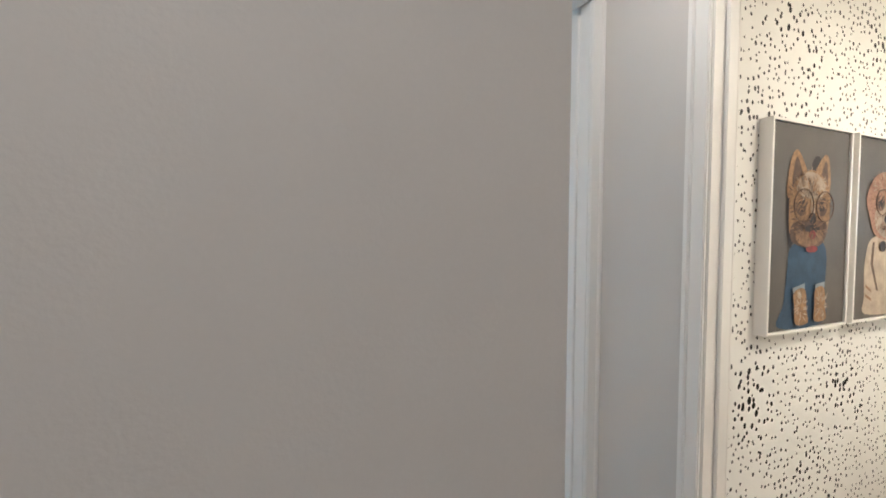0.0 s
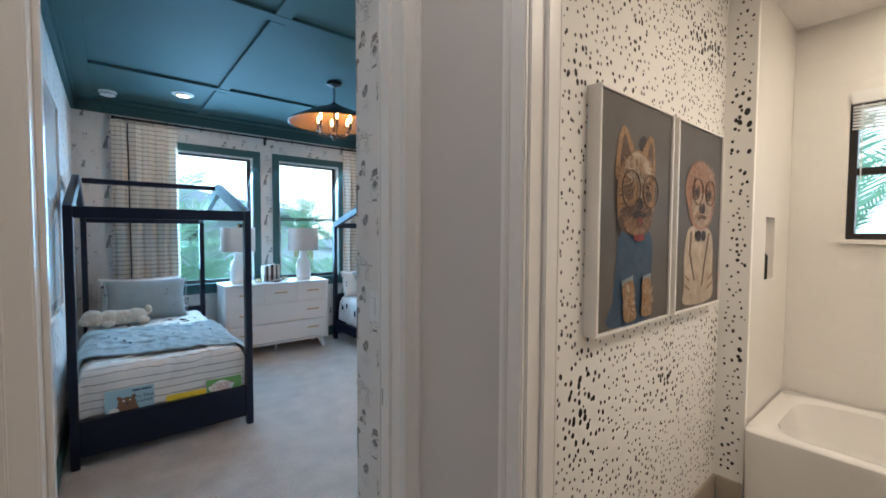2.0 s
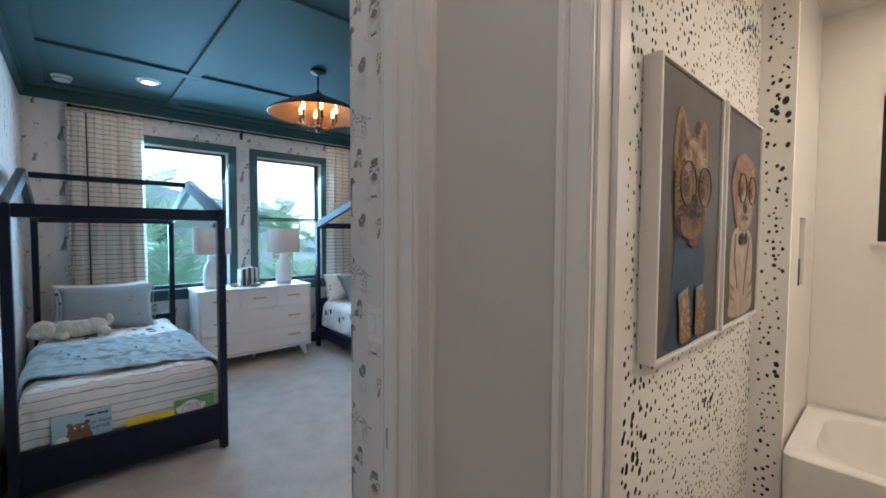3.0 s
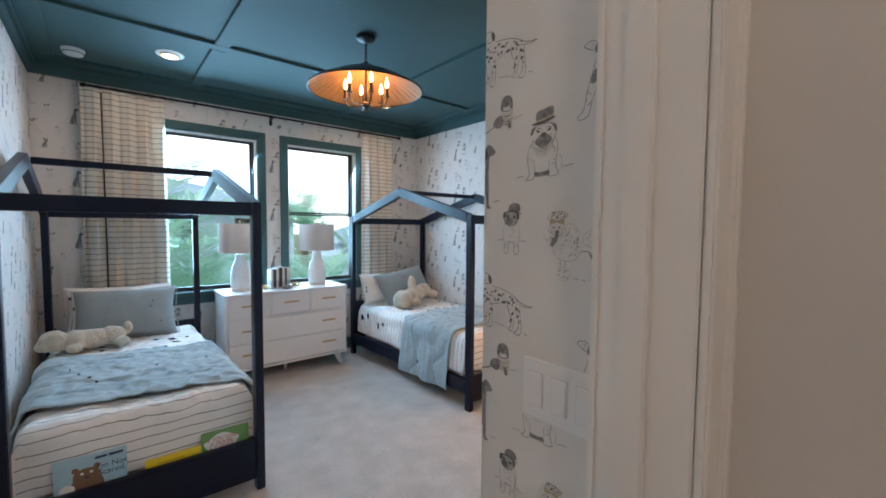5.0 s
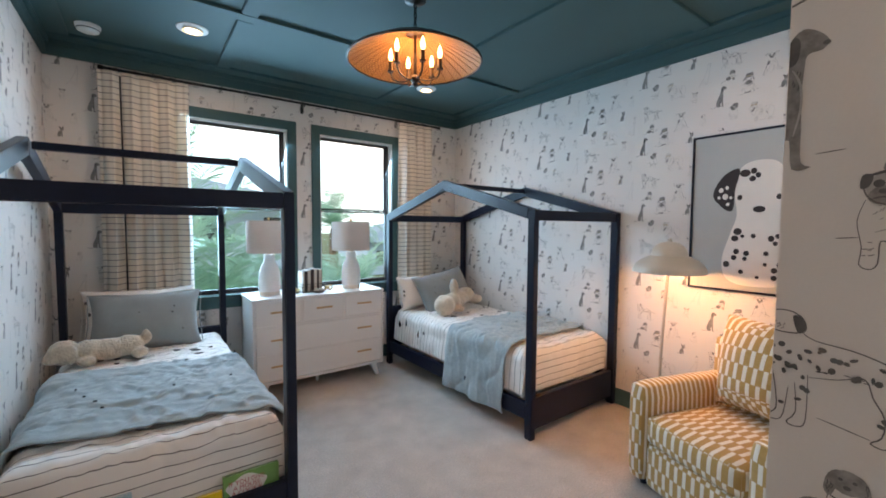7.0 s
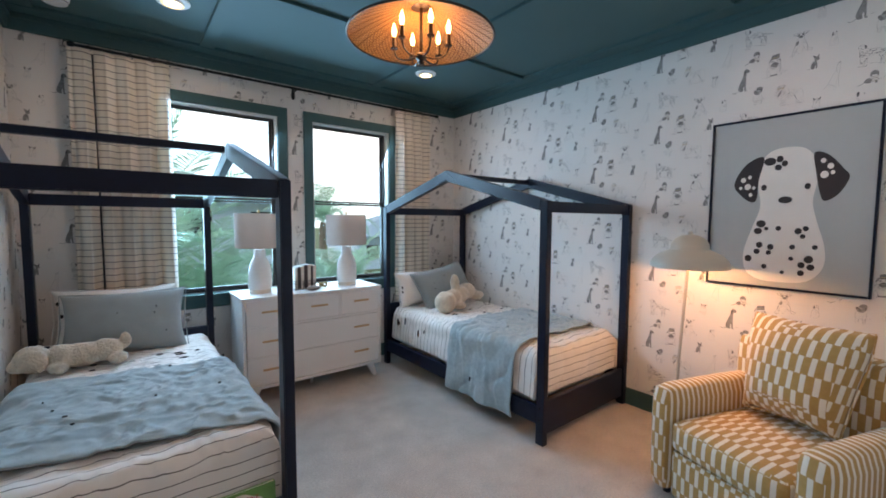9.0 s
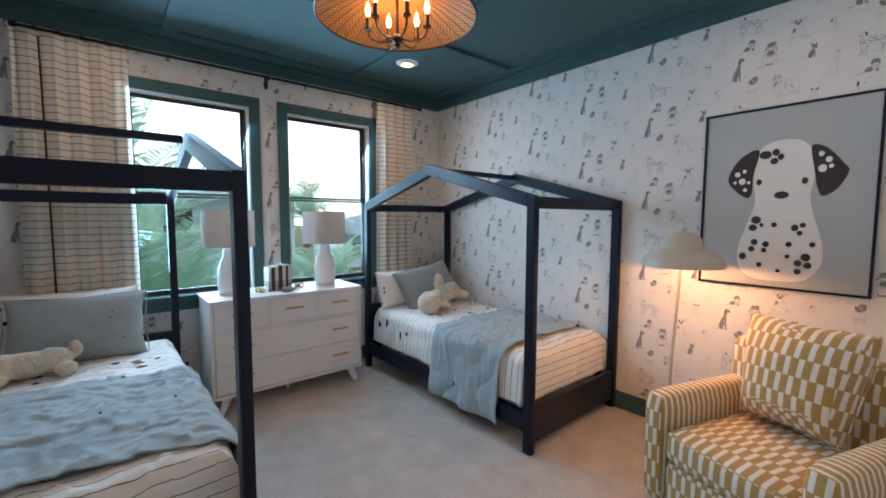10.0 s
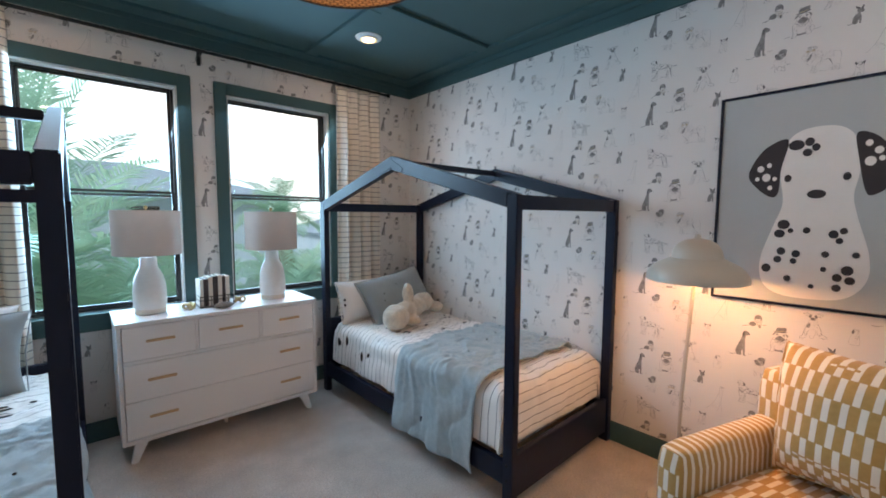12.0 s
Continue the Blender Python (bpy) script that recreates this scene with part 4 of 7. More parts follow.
def gold_knot(at, rz, s=1.0):
    bm = bmesh.new()
    pts = [(s * 0.030 * (math.sin(t) + 1.6 * math.sin(2 * t)) * 0.6, s * 0.030 * (math.cos(t) - 1.6 * math.cos(2 * t)) * 0.6, s * (0.030 - 0.018 * math.sin(3 * t))) for t in [2 * math.pi * k / 48 for k in range(49)]]
    add_tube(bm, pts, 0.010 * s, 8)
    ob = tagged(part("knot_ornament", bm, "brass", smooth=True), "small polished brass knot ornament on the dresser", "ornament", "brass ornaments")
    ob.matrix_world = pose(*at, 0, 0, rz)


gold_knot((3.305, 8.08, DTOP - 0.001), 20, 0.85)
gold_knot((3.625, 8.12, DTOP - 0.001), 70, 0.85)
bm = bmesh.new()
add_ball(bm, (0, 0, 0.022), (0.062, 0.040, 0.022), 20)
M["driftwood"] = material("grey_brown_wood", (0.22, 0.17, 0.14), 0.6, var=0.3, scale=25, bump=0.4)
o = tagged(part("wooden_bowl", bm, "driftwood", smooth="all"), "small grey-brown carved wooden dish on the dresser", "dish")
o.matrix_world = pose(3.49, 7.985, DTOP, 0, 0, 12)

# ---- curtains ----
M["curtain"] = uv_stripes(material("cream_linen_curtain", (0.82, 0.75, 0.65), 0.9, var=0.05, scale=8, fine=420, bump=0.35, sheen=0.15), 0.047, 0.0052, (0.13, 0.11, 0.10), wobble=0.006)


let_light_through(M["curtain"], 0.16, (0.80, 0.72, 0.62))
let_light_through(M["shade_cloth"], 0.35, (0.66, 0.57, 0.52))


def make_curtain(x0, x1, folds, seam, label):
    e = thing("curtain", label, "curtain", (0, 0, 0), 0, "striped curtains")
    bm = bmesh.new()
    lay = bm.verts.layers.float_vector.new("cloth")
    nx, nz, top, bot = folds * 18, 40, 2.655, 0.02
    g = []
    for j in range(nz + 1):
        row = []
        f = j / nz
        z = top + (bot - top) * f
        for i in range(nx + 1):
            u = i / nx
            sp = 1.0 + 0.05 * f
            x = (x0 + x1) / 2 + (u - 0.5) * (x1 - x0) * sp
            ph = 2 * math.pi * folds * u
            amp = 0.014 + 0.034 * min(1, f * 6) * (0.75 + 0.25 * math.sin(7.0 * u + x0))
            y = 8.305 + amp * math.sin(ph + 0.5 * math.sin(ph) + 0.4 * math.sin(3 * f)) + 0.012 * noise.noise(Vector((u * 6, f * 2, x0)))
            x += 0.006 * math.sin(2 * ph)
            v = bm.verts.new((x, y, z + (0.010 * abs(math.sin(ph / 2)) if j == 0 else 0)))
            v[lay] = (u * (x1 - x0) * 1.6, z, 0)
            row.append(v)
        g.append(row)
    for j in range(nz):
        for i in range(nx):
            bm.faces.new((g[j][i], g[j][i + 1], g[j + 1][i + 1], g[j + 1][i]))
    with_uv(bm, lambda v: (v[lay][0], v[lay][1]))
    thicken(bm, 0.003)
    part("panel", bm, "curtain", e, smooth="all")
    if seam:
        bm = bmesh.new()
        add_tube(bm, [(seam, 8.262, bot + 0.01), (seam, 8.260, 1.2), (seam - 0.003, 8.268, 2.62)], 0.006, 6)
        part("seam_band", bm, "tassel", e, "dark woven edge band")
    for k in range(folds + 1):
        bm = bmesh.new()
        cx = x0 + (x1 - x0) * k / folds
        add_tube(bm, [(cx + 0.016 * math.cos(a), 8.31, 2.672 + 0.020 * math.sin(a)) for a in [2 * math.pi * q / 16 for q in range(17)]], 0.0025, 6)
        part("ring", bm, "black_metal", e, "black curtain ring", smooth=True)
    return e


make_curtain(1.935, 2.515, 5, 2.075, "cream striped linen curtain with a dark edge band, drawn back")
make_curtain(4.53, 4.975, 4, None, "cream striped linen curtain, drawn back")
rod = thing("curtain_rod", "slim black metal curtain rod over both windows", "curtain rod")
bm = bmesh.new()
add_tube(bm, [(1.965, 8.31, 2.678), (5.075, 8.31, 2.678)], 0.011, 12)
part("pole", bm, "black_metal", rod, smooth=True)
for x in (1.96, 5.08):
    bm = bmesh.new()
    add_lathe(bm, [(0.013, -0.02), (0.017, -0.01), (0.017, 0.015), (0.010, 0.02)], 14, Matrix.Translation((x, 8.31, 2.678)) @ pose(0, 0, 0, 0, 90, 0))
    part("finial", bm, "black_metal", rod, smooth=True)
for x in (2.36, 3.48, 4.60):
    bm = bmesh.new()
    add_box(bm, x - 0.012, NY - 0.012, 2.60, x + 0.012, NY - 0.0005, 2.70, bevel=0.002)
    add_tube(bm, [(x, NY - 0.01, 2.665), (x, 8.31, 2.662)], 0.007, 8)
    add_tube(bm, [(x, 8.297, 2.664), (x, 8.31, 2.658), (x, 8.324, 2.664)], 0.006, 8)
    part("bracket", bm, "black_metal", rod)

# ---- floor lamp ----
M["lamp_enamel"] = material("putty_enamel", (0.50, 0.455, 0.385), 0.36, var=0.03, scale=6, bump=0.03)
fl = thing("floor_lamp", "putty enamel floor lamp with a mushroom shade, lit", "floor lamp")
lx, ly, lz = LAMP_BULB[0], LAMP_BULB[1], 1.205
bm = bmesh.new()
add_lathe(bm, [(0.13, 0.0), (0.132, 0.006), (0.125, 0.016), (0.02, 0.020)], 36, Matrix.Translation((lx + 0.02, ly + 0.05, 0)))
part("base", bm, "lamp_enamel", fl, smooth=True)
bm = bmesh.new()
add_tube(bm, [(lx + 0.02, ly + 0.05, 0.018), (lx + 0.015, ly + 0.04, 0.6), (lx, ly, lz + 0.10), (lx, ly, lz + 0.19)], 0.009, 10)
part("pole", bm, "lamp_enamel", fl, smooth=True)
bm = bmesh.new()
prof = [(0.222, 0.0), (0.220, 0.022), (0.205, 0.052), (0.175, 0.080), (0.135, 0.100), (0.112, 0.110), (0.110, 0.118), (0.104, 0.150), (0.085, 0.178), (0.055, 0.197), (0.016, 0.205), (0.013, 0.222), (0.004, 0.226)]
add_lathe(bm, prof, 48, Matrix.Translation((lx, ly, lz)), cap=False)
add_lathe(bm, [(max(r - 0.004, 0.002), z - 0.003) for r, z in prof[:-3]], 48, Matrix.Translation((lx, ly, lz)), cap=False)
part("shade", bm, "lamp_enamel", fl, "two-tier mushroom shade", smooth=50)

# ---- striped armchair ----
M["mustard"] = material("mustard_check_fabric", (0.78, 0.72, 0.62), 0.85, var=0.05, scale=12, fine=420, bump=0.35, sheen=0.2)


def checked(nt, old):
    """Rows of short stripes, each row shifted by half a step."""
    uv = nt.nodes.new("ShaderNodeUVMap")
    sep = nt.nodes.new("ShaderNodeSeparateXYZ")
    nt.links.new(uv.outputs[0], sep.inputs[0])
    row = math_node(nt, "FLOOR", math_node(nt, "DIVIDE", sep.outputs[1], 0.086))
    half = math_node(nt, "MULTIPLY", math_node(nt, "MODULO", math_node(nt, "ABSOLUTE", row), 2.0), 0.5)
    f = math_node(nt, "FRACT", math_node(nt, "ADD", math_node(nt, "DIVIDE", sep.outputs[0], 0.050), half))
    nz = nt.nodes.new("ShaderNodeTexNoise")
    nz.inputs["Scale"].default_value = 60
    nt.links.new(uv.outputs[0], nz.inputs["Vector"])
    warm = mix_color(nt, nz.outputs["Fac"], (0.40, 0.225, 0.060), (0.52, 0.31, 0.105))
    return mix_color(nt, math_node(nt, "LESS_THAN", f, 0.60), old, warm)


set_color_nodes(M["mustard"], checked)
CHAIR = pose(4.475, 5.520, 0, 0, 0, -108.4)


def soft_box(b, bevel, puff=0.0, across=False):
    bm = bmesh.new()
    x0, y0, z0, x1, y1, z1 = b
    k = bmesh.new()
    bmesh.ops.create_cube(k, size=1.0)
    bmesh.ops.subdivide_edges(k, edges=k.edges[:], cuts=7, use_grid_fill=True)
    for v in k.verts:
        u = v.co * 2
        s = Vector((x1 - x0, y1 - y0, z1 - z0)) / 2
        c = Vector((x0 + x1, y0 + y1, z0 + z1)) / 2
        inner = Vector([max(abs(u[i]) * s[i] - (s[i] - bevel), 0) * (1 if u[i] > 0 else -1) for i in range(3)])
        q = Vector([max(-(s[i] - bevel), min(s[i] - bevel, u[i] * s[i])) for i in range(3)])
        if inner.length > 1e-6:
            m = max(abs(t) for t in inner)
            q += inner.normalized() * m
        for i in range(3):
            if abs(abs(u[i]) - 1) < 1e-4:
                o = [j for j in range(3) if j != i]
                w = (1 - u[o[0]] ** 2) * (1 - u[o[1]] ** 2)
                q[i] += puff * w * (1 if u[i] > 0 else -1)
        v.co = c + q
    merge(bm, k)
    box_uv(bm)
    if across:
        lay = bm.loops.layers.uv.active
        for f in bm.faces:
            if max(f.normal.z, abs(f.normal.x)) > 0.6:
                for l in f.loops:
                    l[lay].uv = (l.vert.co.y * 1.4, 0.03)
    return bm


def make_chair():
    c = thing("armchair", "mustard and cream checked armchair with a loose back cushion", "armchair")
    W, D, a = 0.83, 0.86, 0.135
    part("arm", soft_box((0, 0, 0.035, a, D - 0.10, 0.605), 0.048, 0.006, across=True), "mustard", c, smooth=60)
    part("arm", soft_box((W - a, 0, 0.035, W, D - 0.10, 0.605), 0.048, 0.006, across=True), "mustard", c, smooth=60)
    part("front_panel", soft_box((a + 0.002, 0.02, 0.035, W - a - 0.002, 0.20, 0.285), 0.02, 0.004), "mustard", c, smooth=60)
    part("seat_deck", soft_box((a + 0.002, 0.20, 0.06, W - a - 0.002, D - 0.16, 0.285), 0.01), "mustard", c, smooth=60)
    part("seat_cushion", soft_box((a + 0.003, 0.0, 0.288, W - a - 0.003, 0.66, 0.455), 0.04, 0.014), "mustard", c, smooth=60)
    part("backrest", soft_box((0.012, D - 0.22, 0.035, W - 0.012, D, 0.83), 0.05, 0.01), "mustard", c, smooth=60)
    bm = bmesh.new()
    cushion(bm, 0.51, 0.52, 0.28, n=30, seed=2.4, pinch=0.05)
    for v in bm.verts:
        v.co.x *= 0.82 + 0.18 * min(1.0, max(0.0, v.co.z / 0.40))
        v.co.z += 0.012 * (1 - (v.co.x / 0.255) ** 2) * (v.co.z < 0.1)
    box_uv(bm)
    p = part("back_cushion", bm, "mustard", c, "plump loose back cushion", smooth="all")
    p.matrix_local = pose(W / 2 - 0.025, D - 0.365, 0.480, -16, 0, 2)
    bm = bmesh.new()
    w, h = 0.51, 0.52
    add_tube(bm, [(-w * 0.41, 0, 0), (-w / 2, 0, 0.40), (-w / 2, 0, h), (0, 0, h * 0.965), (w / 2, 0, h), (w / 2, 0, 0.40), (w * 0.41, 0, 0), (0, 0, 0.024), (-w * 0.41, 0, 0)], 0.005, 6)
    box_uv(bm)
    q = part("piping", bm, "mustard", p, smooth=True)
    for x in (0.07, W - 0.07):
        for y in (0.08, D - 0.08):
            bm = bmesh.new()
            add_lathe(bm, [(0.02, 0.0), (0.025, 0.035)], 12, Matrix.Translation((x, y, 0)))
            part("foot", bm, "navy", c, smooth=True)
    c.matrix_world = CHAIR
    return c


make_chair()

# ---- pictures ----
M["canvas_blue"] = material("pale_blue_grey_canvas", (0.42, 0.455, 0.45), 0.8, var=0.03, scale=4, fine=400, bump=0.15)
M["art_white"] = material("off_white_paint", (0.76, 0.74, 0.70), 0.8, var=0.03, bump=0.05)
M["art_dark"] = material("charcoal_paint", (0.035, 0.028, 0.030), 0.8, var=0.1, bump=0.05)


def shape(name, pts, mat, parent, off, to_world):
    bm = bmesh.new()
    bm.faces.new([bm.verts.new(to_world(u, v, off)) for u, v in pts])
    return part(name, bm, mat, parent)


def oval(u, v, a, b, turn=0.0, n=28, p=2.0):
    c, s = math.cos(turn), math.sin(turn)
    out = []
    for i in range(n):
        t = 2 * math.pi * i / n
        x, y = a * abs(math.cos(t)) ** (2 / p) * (1 if math.cos(t) > 0 else -1), b * abs(math.sin(t)) ** (2 / p) * (1 if math.sin(t) > 0 else -1)
        out.append((u + c * x - s * y, v + s * x + c * y))
    return out


AY0, AY1, AZ0, AZ1 = 5.585, 4.785, 1.075, 2.142
art = thing("wall_art", "large square-cornered print of plain spotted shapes in a thin black frame", "wall art", (WX1, (AY0 + AY1) / 2, AZ0))


def on_art(u, v, off):
    """From the picture's own places, in metres from its lower corner, to the thing's."""
    return (-0.024 - off, (AY0 - AY1) / 2 - u, v)


aw, ah = AY0 - AY1, AZ1 - AZ0
bm = bmesh.new()
add_box(bm, -0.024, -aw / 2 + 0.013, 0.013, -0.002, aw / 2 - 0.013, ah - 0.013)
part("canvas", bm, "canvas_blue", art, "pale blue-grey canvas")
for b in ((-0.034, -aw / 2, 0, -0.001, -aw / 2 + 0.012, ah), (-0.034, aw / 2 - 0.012, 0, -0.001, aw / 2, ah), (-0.034, -aw / 2 + 0.012, 0, -0.001, aw / 2 - 0.012, 0.012), (-0.034, -aw / 2 + 0.012, ah - 0.012, -0.001, aw / 2 - 0.012, ah)):
    box_part("frame_bar", b, "navy", art, "thin black frame", bevel=0.002)


def flowing(ctrl, sub=5):
    """A closed smooth outline through a few turning points."""
    n, out = len(ctrl), []
    for i in range(n):
        a, b, c, d = (Vector(ctrl[(i + k) % n]) for k in (-1, 0, 1, 2))
        for q in range(sub):
            t = q / sub
            out.append(tuple(0.5 * (2 * b + (c - a) * t + (2 * a - 5 * b + 4 * c - d) * t * t + (3 * b - a - 3 * c + d) * t ** 3)))
    return out


shape("painted_shape", flowing(((0.409, 0.868), (0.325, 0.850), (0.278, 0.780), (0.268, 0.646), (0.284, 0.511), (0.250, 0.388), (0.209, 0.230), (0.221, 0.112), (0.289, 0.056), (0.410, 0.046), (0.530, 0.066), (0.596, 0.150),
                                (0.598, 0.270), (0.553, 0.438), (0.534, 0.541), (0.548, 0.658), (0.536, 0.780), (0.488, 0.850))), "art_white", art, 0.001, on_art)
for ear in (((0.290, 0.820), (0.197, 0.780), (0.139, 0.661), (0.179, 0.586), (0.237, 0.541), (0.264, 0.566), (0.269, 0.678)), ((0.528, 0.818), (0.590, 0.802), (0.658, 0.715), (0.682, 0.667), (0.645, 0.580), (0.591, 0.539), (0.566, 0.569), (0.541, 0.701))):
    shape("painted_shape", flowing(ear), "art_dark", art, 0.002, on_art)
for u, v, r in ((0.188, 0.684, 0.014), (0.222, 0.700, 0.010), (0.213, 0.640, 0.017), (0.176, 0.634, 0.009), (0.246, 0.632, 0.009), (0.230, 0.588, 0.010), (0.569, 0.770, 0.012), (0.601, 0.736, 0.014), (0.577, 0.690, 0.018), (0.612, 0.700, 0.010)):
    shape("painted_spot", oval(u, v, r, r * 1.15), "art_white", art, 0.003, on_art)
FACE = ((0.298, 0.631, 0.014, 0.018), (0.507, 0.628, 0.014, 0.018), (0.407, 0.551, 0.034, 0.021), (0.322, 0.789, 0.030, 0.024), (0.370, 0.800, 0.017, 0.020), (0.364, 0.750, 0.018, 0.018), (0.394, 0.772, 0.015, 0.018))
BODY = ((0.294, 0.405, 0.024, 0.023), (0.280, 0.359, 0.021, 0.020), (0.322, 0.375, 0.011, 0.012), (0.382, 0.378, 0.014, 0.015), (0.477, 0.362, 0.017, 0.019), (0.511, 0.378, 0.014, 0.015), (0.499, 0.332, 0.013, 0.014), (0.557, 0.269, 0.013, 0.014),
        (0.291, 0.272, 0.017, 0.019), (0.348, 0.262, 0.016, 0.018), (0.279, 0.230, 0.016, 0.017), (0.340, 0.226, 0.013, 0.014), (0.454, 0.266, 0.014, 0.015), (0.236, 0.183, 0.019, 0.021), (0.321, 0.138, 0.014, 0.015), (0.532, 0.196, 0.021, 0.022),
        (0.500, 0.160, 0.017, 0.018), (0.543, 0.150, 0.018, 0.018), (0.500, 0.112, 0.016, 0.017), (0.412, 0.109, 0.011, 0.011), (0.451, 0.195, 0.011, 0.012))
for u, v, a, b in FACE + BODY:
    shape("painted_spot", oval(u, v, a, b), "art_dark", art, 0.003, on_art)

# ---- chandelier ----
M["rattan"] = material("woven_rattan", (0.58, 0.33, 0.13), 0.6, var=0.25, scale=60, fine=300, bump=0.3)


def woven(nt, old):
    uv = nt.nodes.new("ShaderNodeUVMap")
    br = nt.nodes.new("ShaderNodeTexBrick")
    br.inputs["Scale"].default_value = 1.0
    br.inputs["Brick Width"].default_value, br.inputs["Row Height"].default_value, br.inputs["Mortar Size"].default_value = 1.0, 1.0, 0.16
    mp = nt.nodes.new("ShaderNodeMapping")
    mp.inputs["Scale"].default_value = (72, 30, 1)
    nt.links.new(uv.outputs[0], mp.inputs["Vector"])
    nt.links.new(mp.outputs[0], br.inputs["Vector"])
    return mix_color(nt, br.outputs["Fac"], old, (0.24, 0.12, 0.045))


set_color_nodes(M["rattan"], woven)
M["flame_bulb"] = glow("candle_bulb", (1.0, 0.66, 0.32), 9)
M["sleeve"] = material("bronze_sleeve", (0.05, 0.035, 0.028), 0.35, 0.7, bump=0.02)
ch = thing("chandelier", "woven rattan saucer chandelier with six lit candle bulbs", "chandelier", (*CHAND, 0))
RIM, SR = 2.475, 0.395
sprof = [(SR, RIM), (0.34, RIM + 0.034), (0.27, RIM + 0.072), (0.20, RIM + 0.105), (0.12, RIM + 0.138), (0.055, RIM + 0.160)]


def ring_surface(prof, n=72):
    bm = bmesh.new()
    lay = bm.loops.layers.uv.new("UVMap")
    rings = [[bm.verts.new((r * math.cos(2 * math.pi * i / n), r * math.sin(2 * math.pi * i / n), z)) for i in range(n)] for r, z in prof]
    for j in range(len(prof) - 1):
        for i in range(n):
            k = (i + 1) % n
            f = bm.faces.new((rings[j][i], rings[j][k], rings[j + 1][k], rings[j + 1][i]))
            for l, (uu, vv) in zip(f.loops, ((i, j), (i + 1, j), (i + 1, j + 1), (i, j + 1))):
                l[lay].uv = (uu / n, vv / (len(prof) - 1))
    return bm


sh = part("shade", ring_surface([(r, z) for r, z in sprof]), "rattan", ch, "woven rattan underside", smooth="all")
part("shade_top", ring_surface([(r, z + 0.006) for r, z in sprof]), "sleeve", sh, "dark outer face", smooth="all")
bm = bmesh.new()
add_tube(bm, [(SR * math.cos(2 * math.pi * i / 72), SR * math.sin(2 * math.pi * i / 72), RIM + 0.002) for i in range(73)], 0.006, 8)
part("rim", bm, "sleeve", ch, "dark bound rim", smooth=True)
for i in range(36):
    a = 2 * math.pi * (i + 0.5) / 36
    bm = bmesh.new()
    add_tube(bm, [(r * math.cos(a), r * math.sin(a), z - 0.003) for r, z in sprof], 0.0016, 4)
    part("rib", bm, "rattan", sh)
bm = bmesh.new()
add_lathe(bm, [(0.012, 2.335), (0.018, 2.345), (0.010, 2.357), (0.026, 2.365), (0.030, 2.378), (0.022, 2.395), (0.009, 2.40), (0.009, RIM + 0.155), (0.055, RIM + 0.162), (0.048, RIM + 0.178), (0.020, RIM + 0.190), (0.010, RIM + 0.205)], 24)
part("stem", bm, "sleeve", ch, smooth=50)
for i in range(6):
    a = 2 * math.pi * i / 6 + 0.25
    c, s = math.cos(a), math.sin(a)
    bm = bmesh.new()
    add_tube(bm, [(r * c, r * s, z) for r, z in ((0.02, 2.378), (0.06, 2.366), (0.10, 2.366), (0.135, 2.382), (0.148, 2.41), (0.150, 2.43))], 0.005, 8)
    arm = part("arm", bm, "sleeve", ch, "curved dark bronze arm", smooth=True)
    bm = bmesh.new()
    add_lathe(bm, [(0.018, 2.425), (0.020, 2.433), (0.012, 2.437), (0.0115, 2.485), (0.009, 2.49)], 16, Matrix.Translation((0.15 * c, 0.15 * s, 0)))
    part("candle_sleeve", bm, "sleeve", arm, smooth=50)
    bm = bmesh.new()
    add_lathe(bm, [(0.007, 2.49), (0.011, 2.502), (0.0140, 2.517), (0.0115, 2.537), (0.006, 2.555), (0.002, 2.566)], 16, Matrix.Translation((0.15 * c, 0.15 * s, 0)))
    b = part("candle_bulb", bm, "flame_bulb", arm, "lit flame-shaped bulb", smooth=True)
bm = bmesh.new()
for k in range(5):
    z = RIM + 0.215 + k * 0.028
    pts = [(0.008 * math.cos(q), 0, z + 0.019 * math.sin(q)) for q in [2 * math.pi * i / 12 for i in range(13)]]
    add_tube(bm, pts, 0.0028, 6, pose(0, 0, 0, 0, 0, 90 * (k % 2)))
part("chain", bm, "black_metal", ch, smooth=True)
bm = bmesh.new()
add_lathe(bm, [(0.010, CEIL - 0.040), (0.03, CEIL - 0.034), (0.062, CEIL - 0.024), (0.066, CEIL - 0.001)], 28)
part("canopy", bm, "black_metal", ch, "black ceiling canopy", smooth=50)

# ---- ceiling fixtures ----
M["fixture"] = material("white_fixture", (0.80, 0.79, 0.77), 0.4, var=0.02, bump=0.02)
M["lens"] = glow("lit_lens", (1.0, 0.88, 0.66), 8)
# emission stands in for the lamp's warm reflection in the reflector ring
M["reflector_glow"] = glow("glowing_reflector", (1.0, 0.62, 0.26), 1.5)


def recessed(x, y, z=CEIL):
    e = thing("recessed_light", "round white recessed ceiling downlight, lit", "downlight", (x, y, z), 0, "recessed downlights")
    bm = bmesh.new()
    add_lathe(bm, [(0.062, -0.020), (0.066, -0.008), (0.094, -0.007), (0.097, -0.001)], 32, cap=False)
    part("trim_ring", bm, "fixture", e, smooth=50)
    bm = bmesh.new()
    add_lathe(bm, [(0.046, -0.019), (0.046, -0.016)], 28)
    part("lens", bm, "lens", e, "glowing lens")
    # ring round the lens; its reflected light is a glow of its own
    bm = bmesh.new()
    add_lathe(bm, [(0.0465, -0.019), (0.0615, -0.0195)], 28, cap=False)
    part("reflector_glow", bm, "reflector_glow", e, "reflector ring, its warm reflected light added as glow", smooth=True)


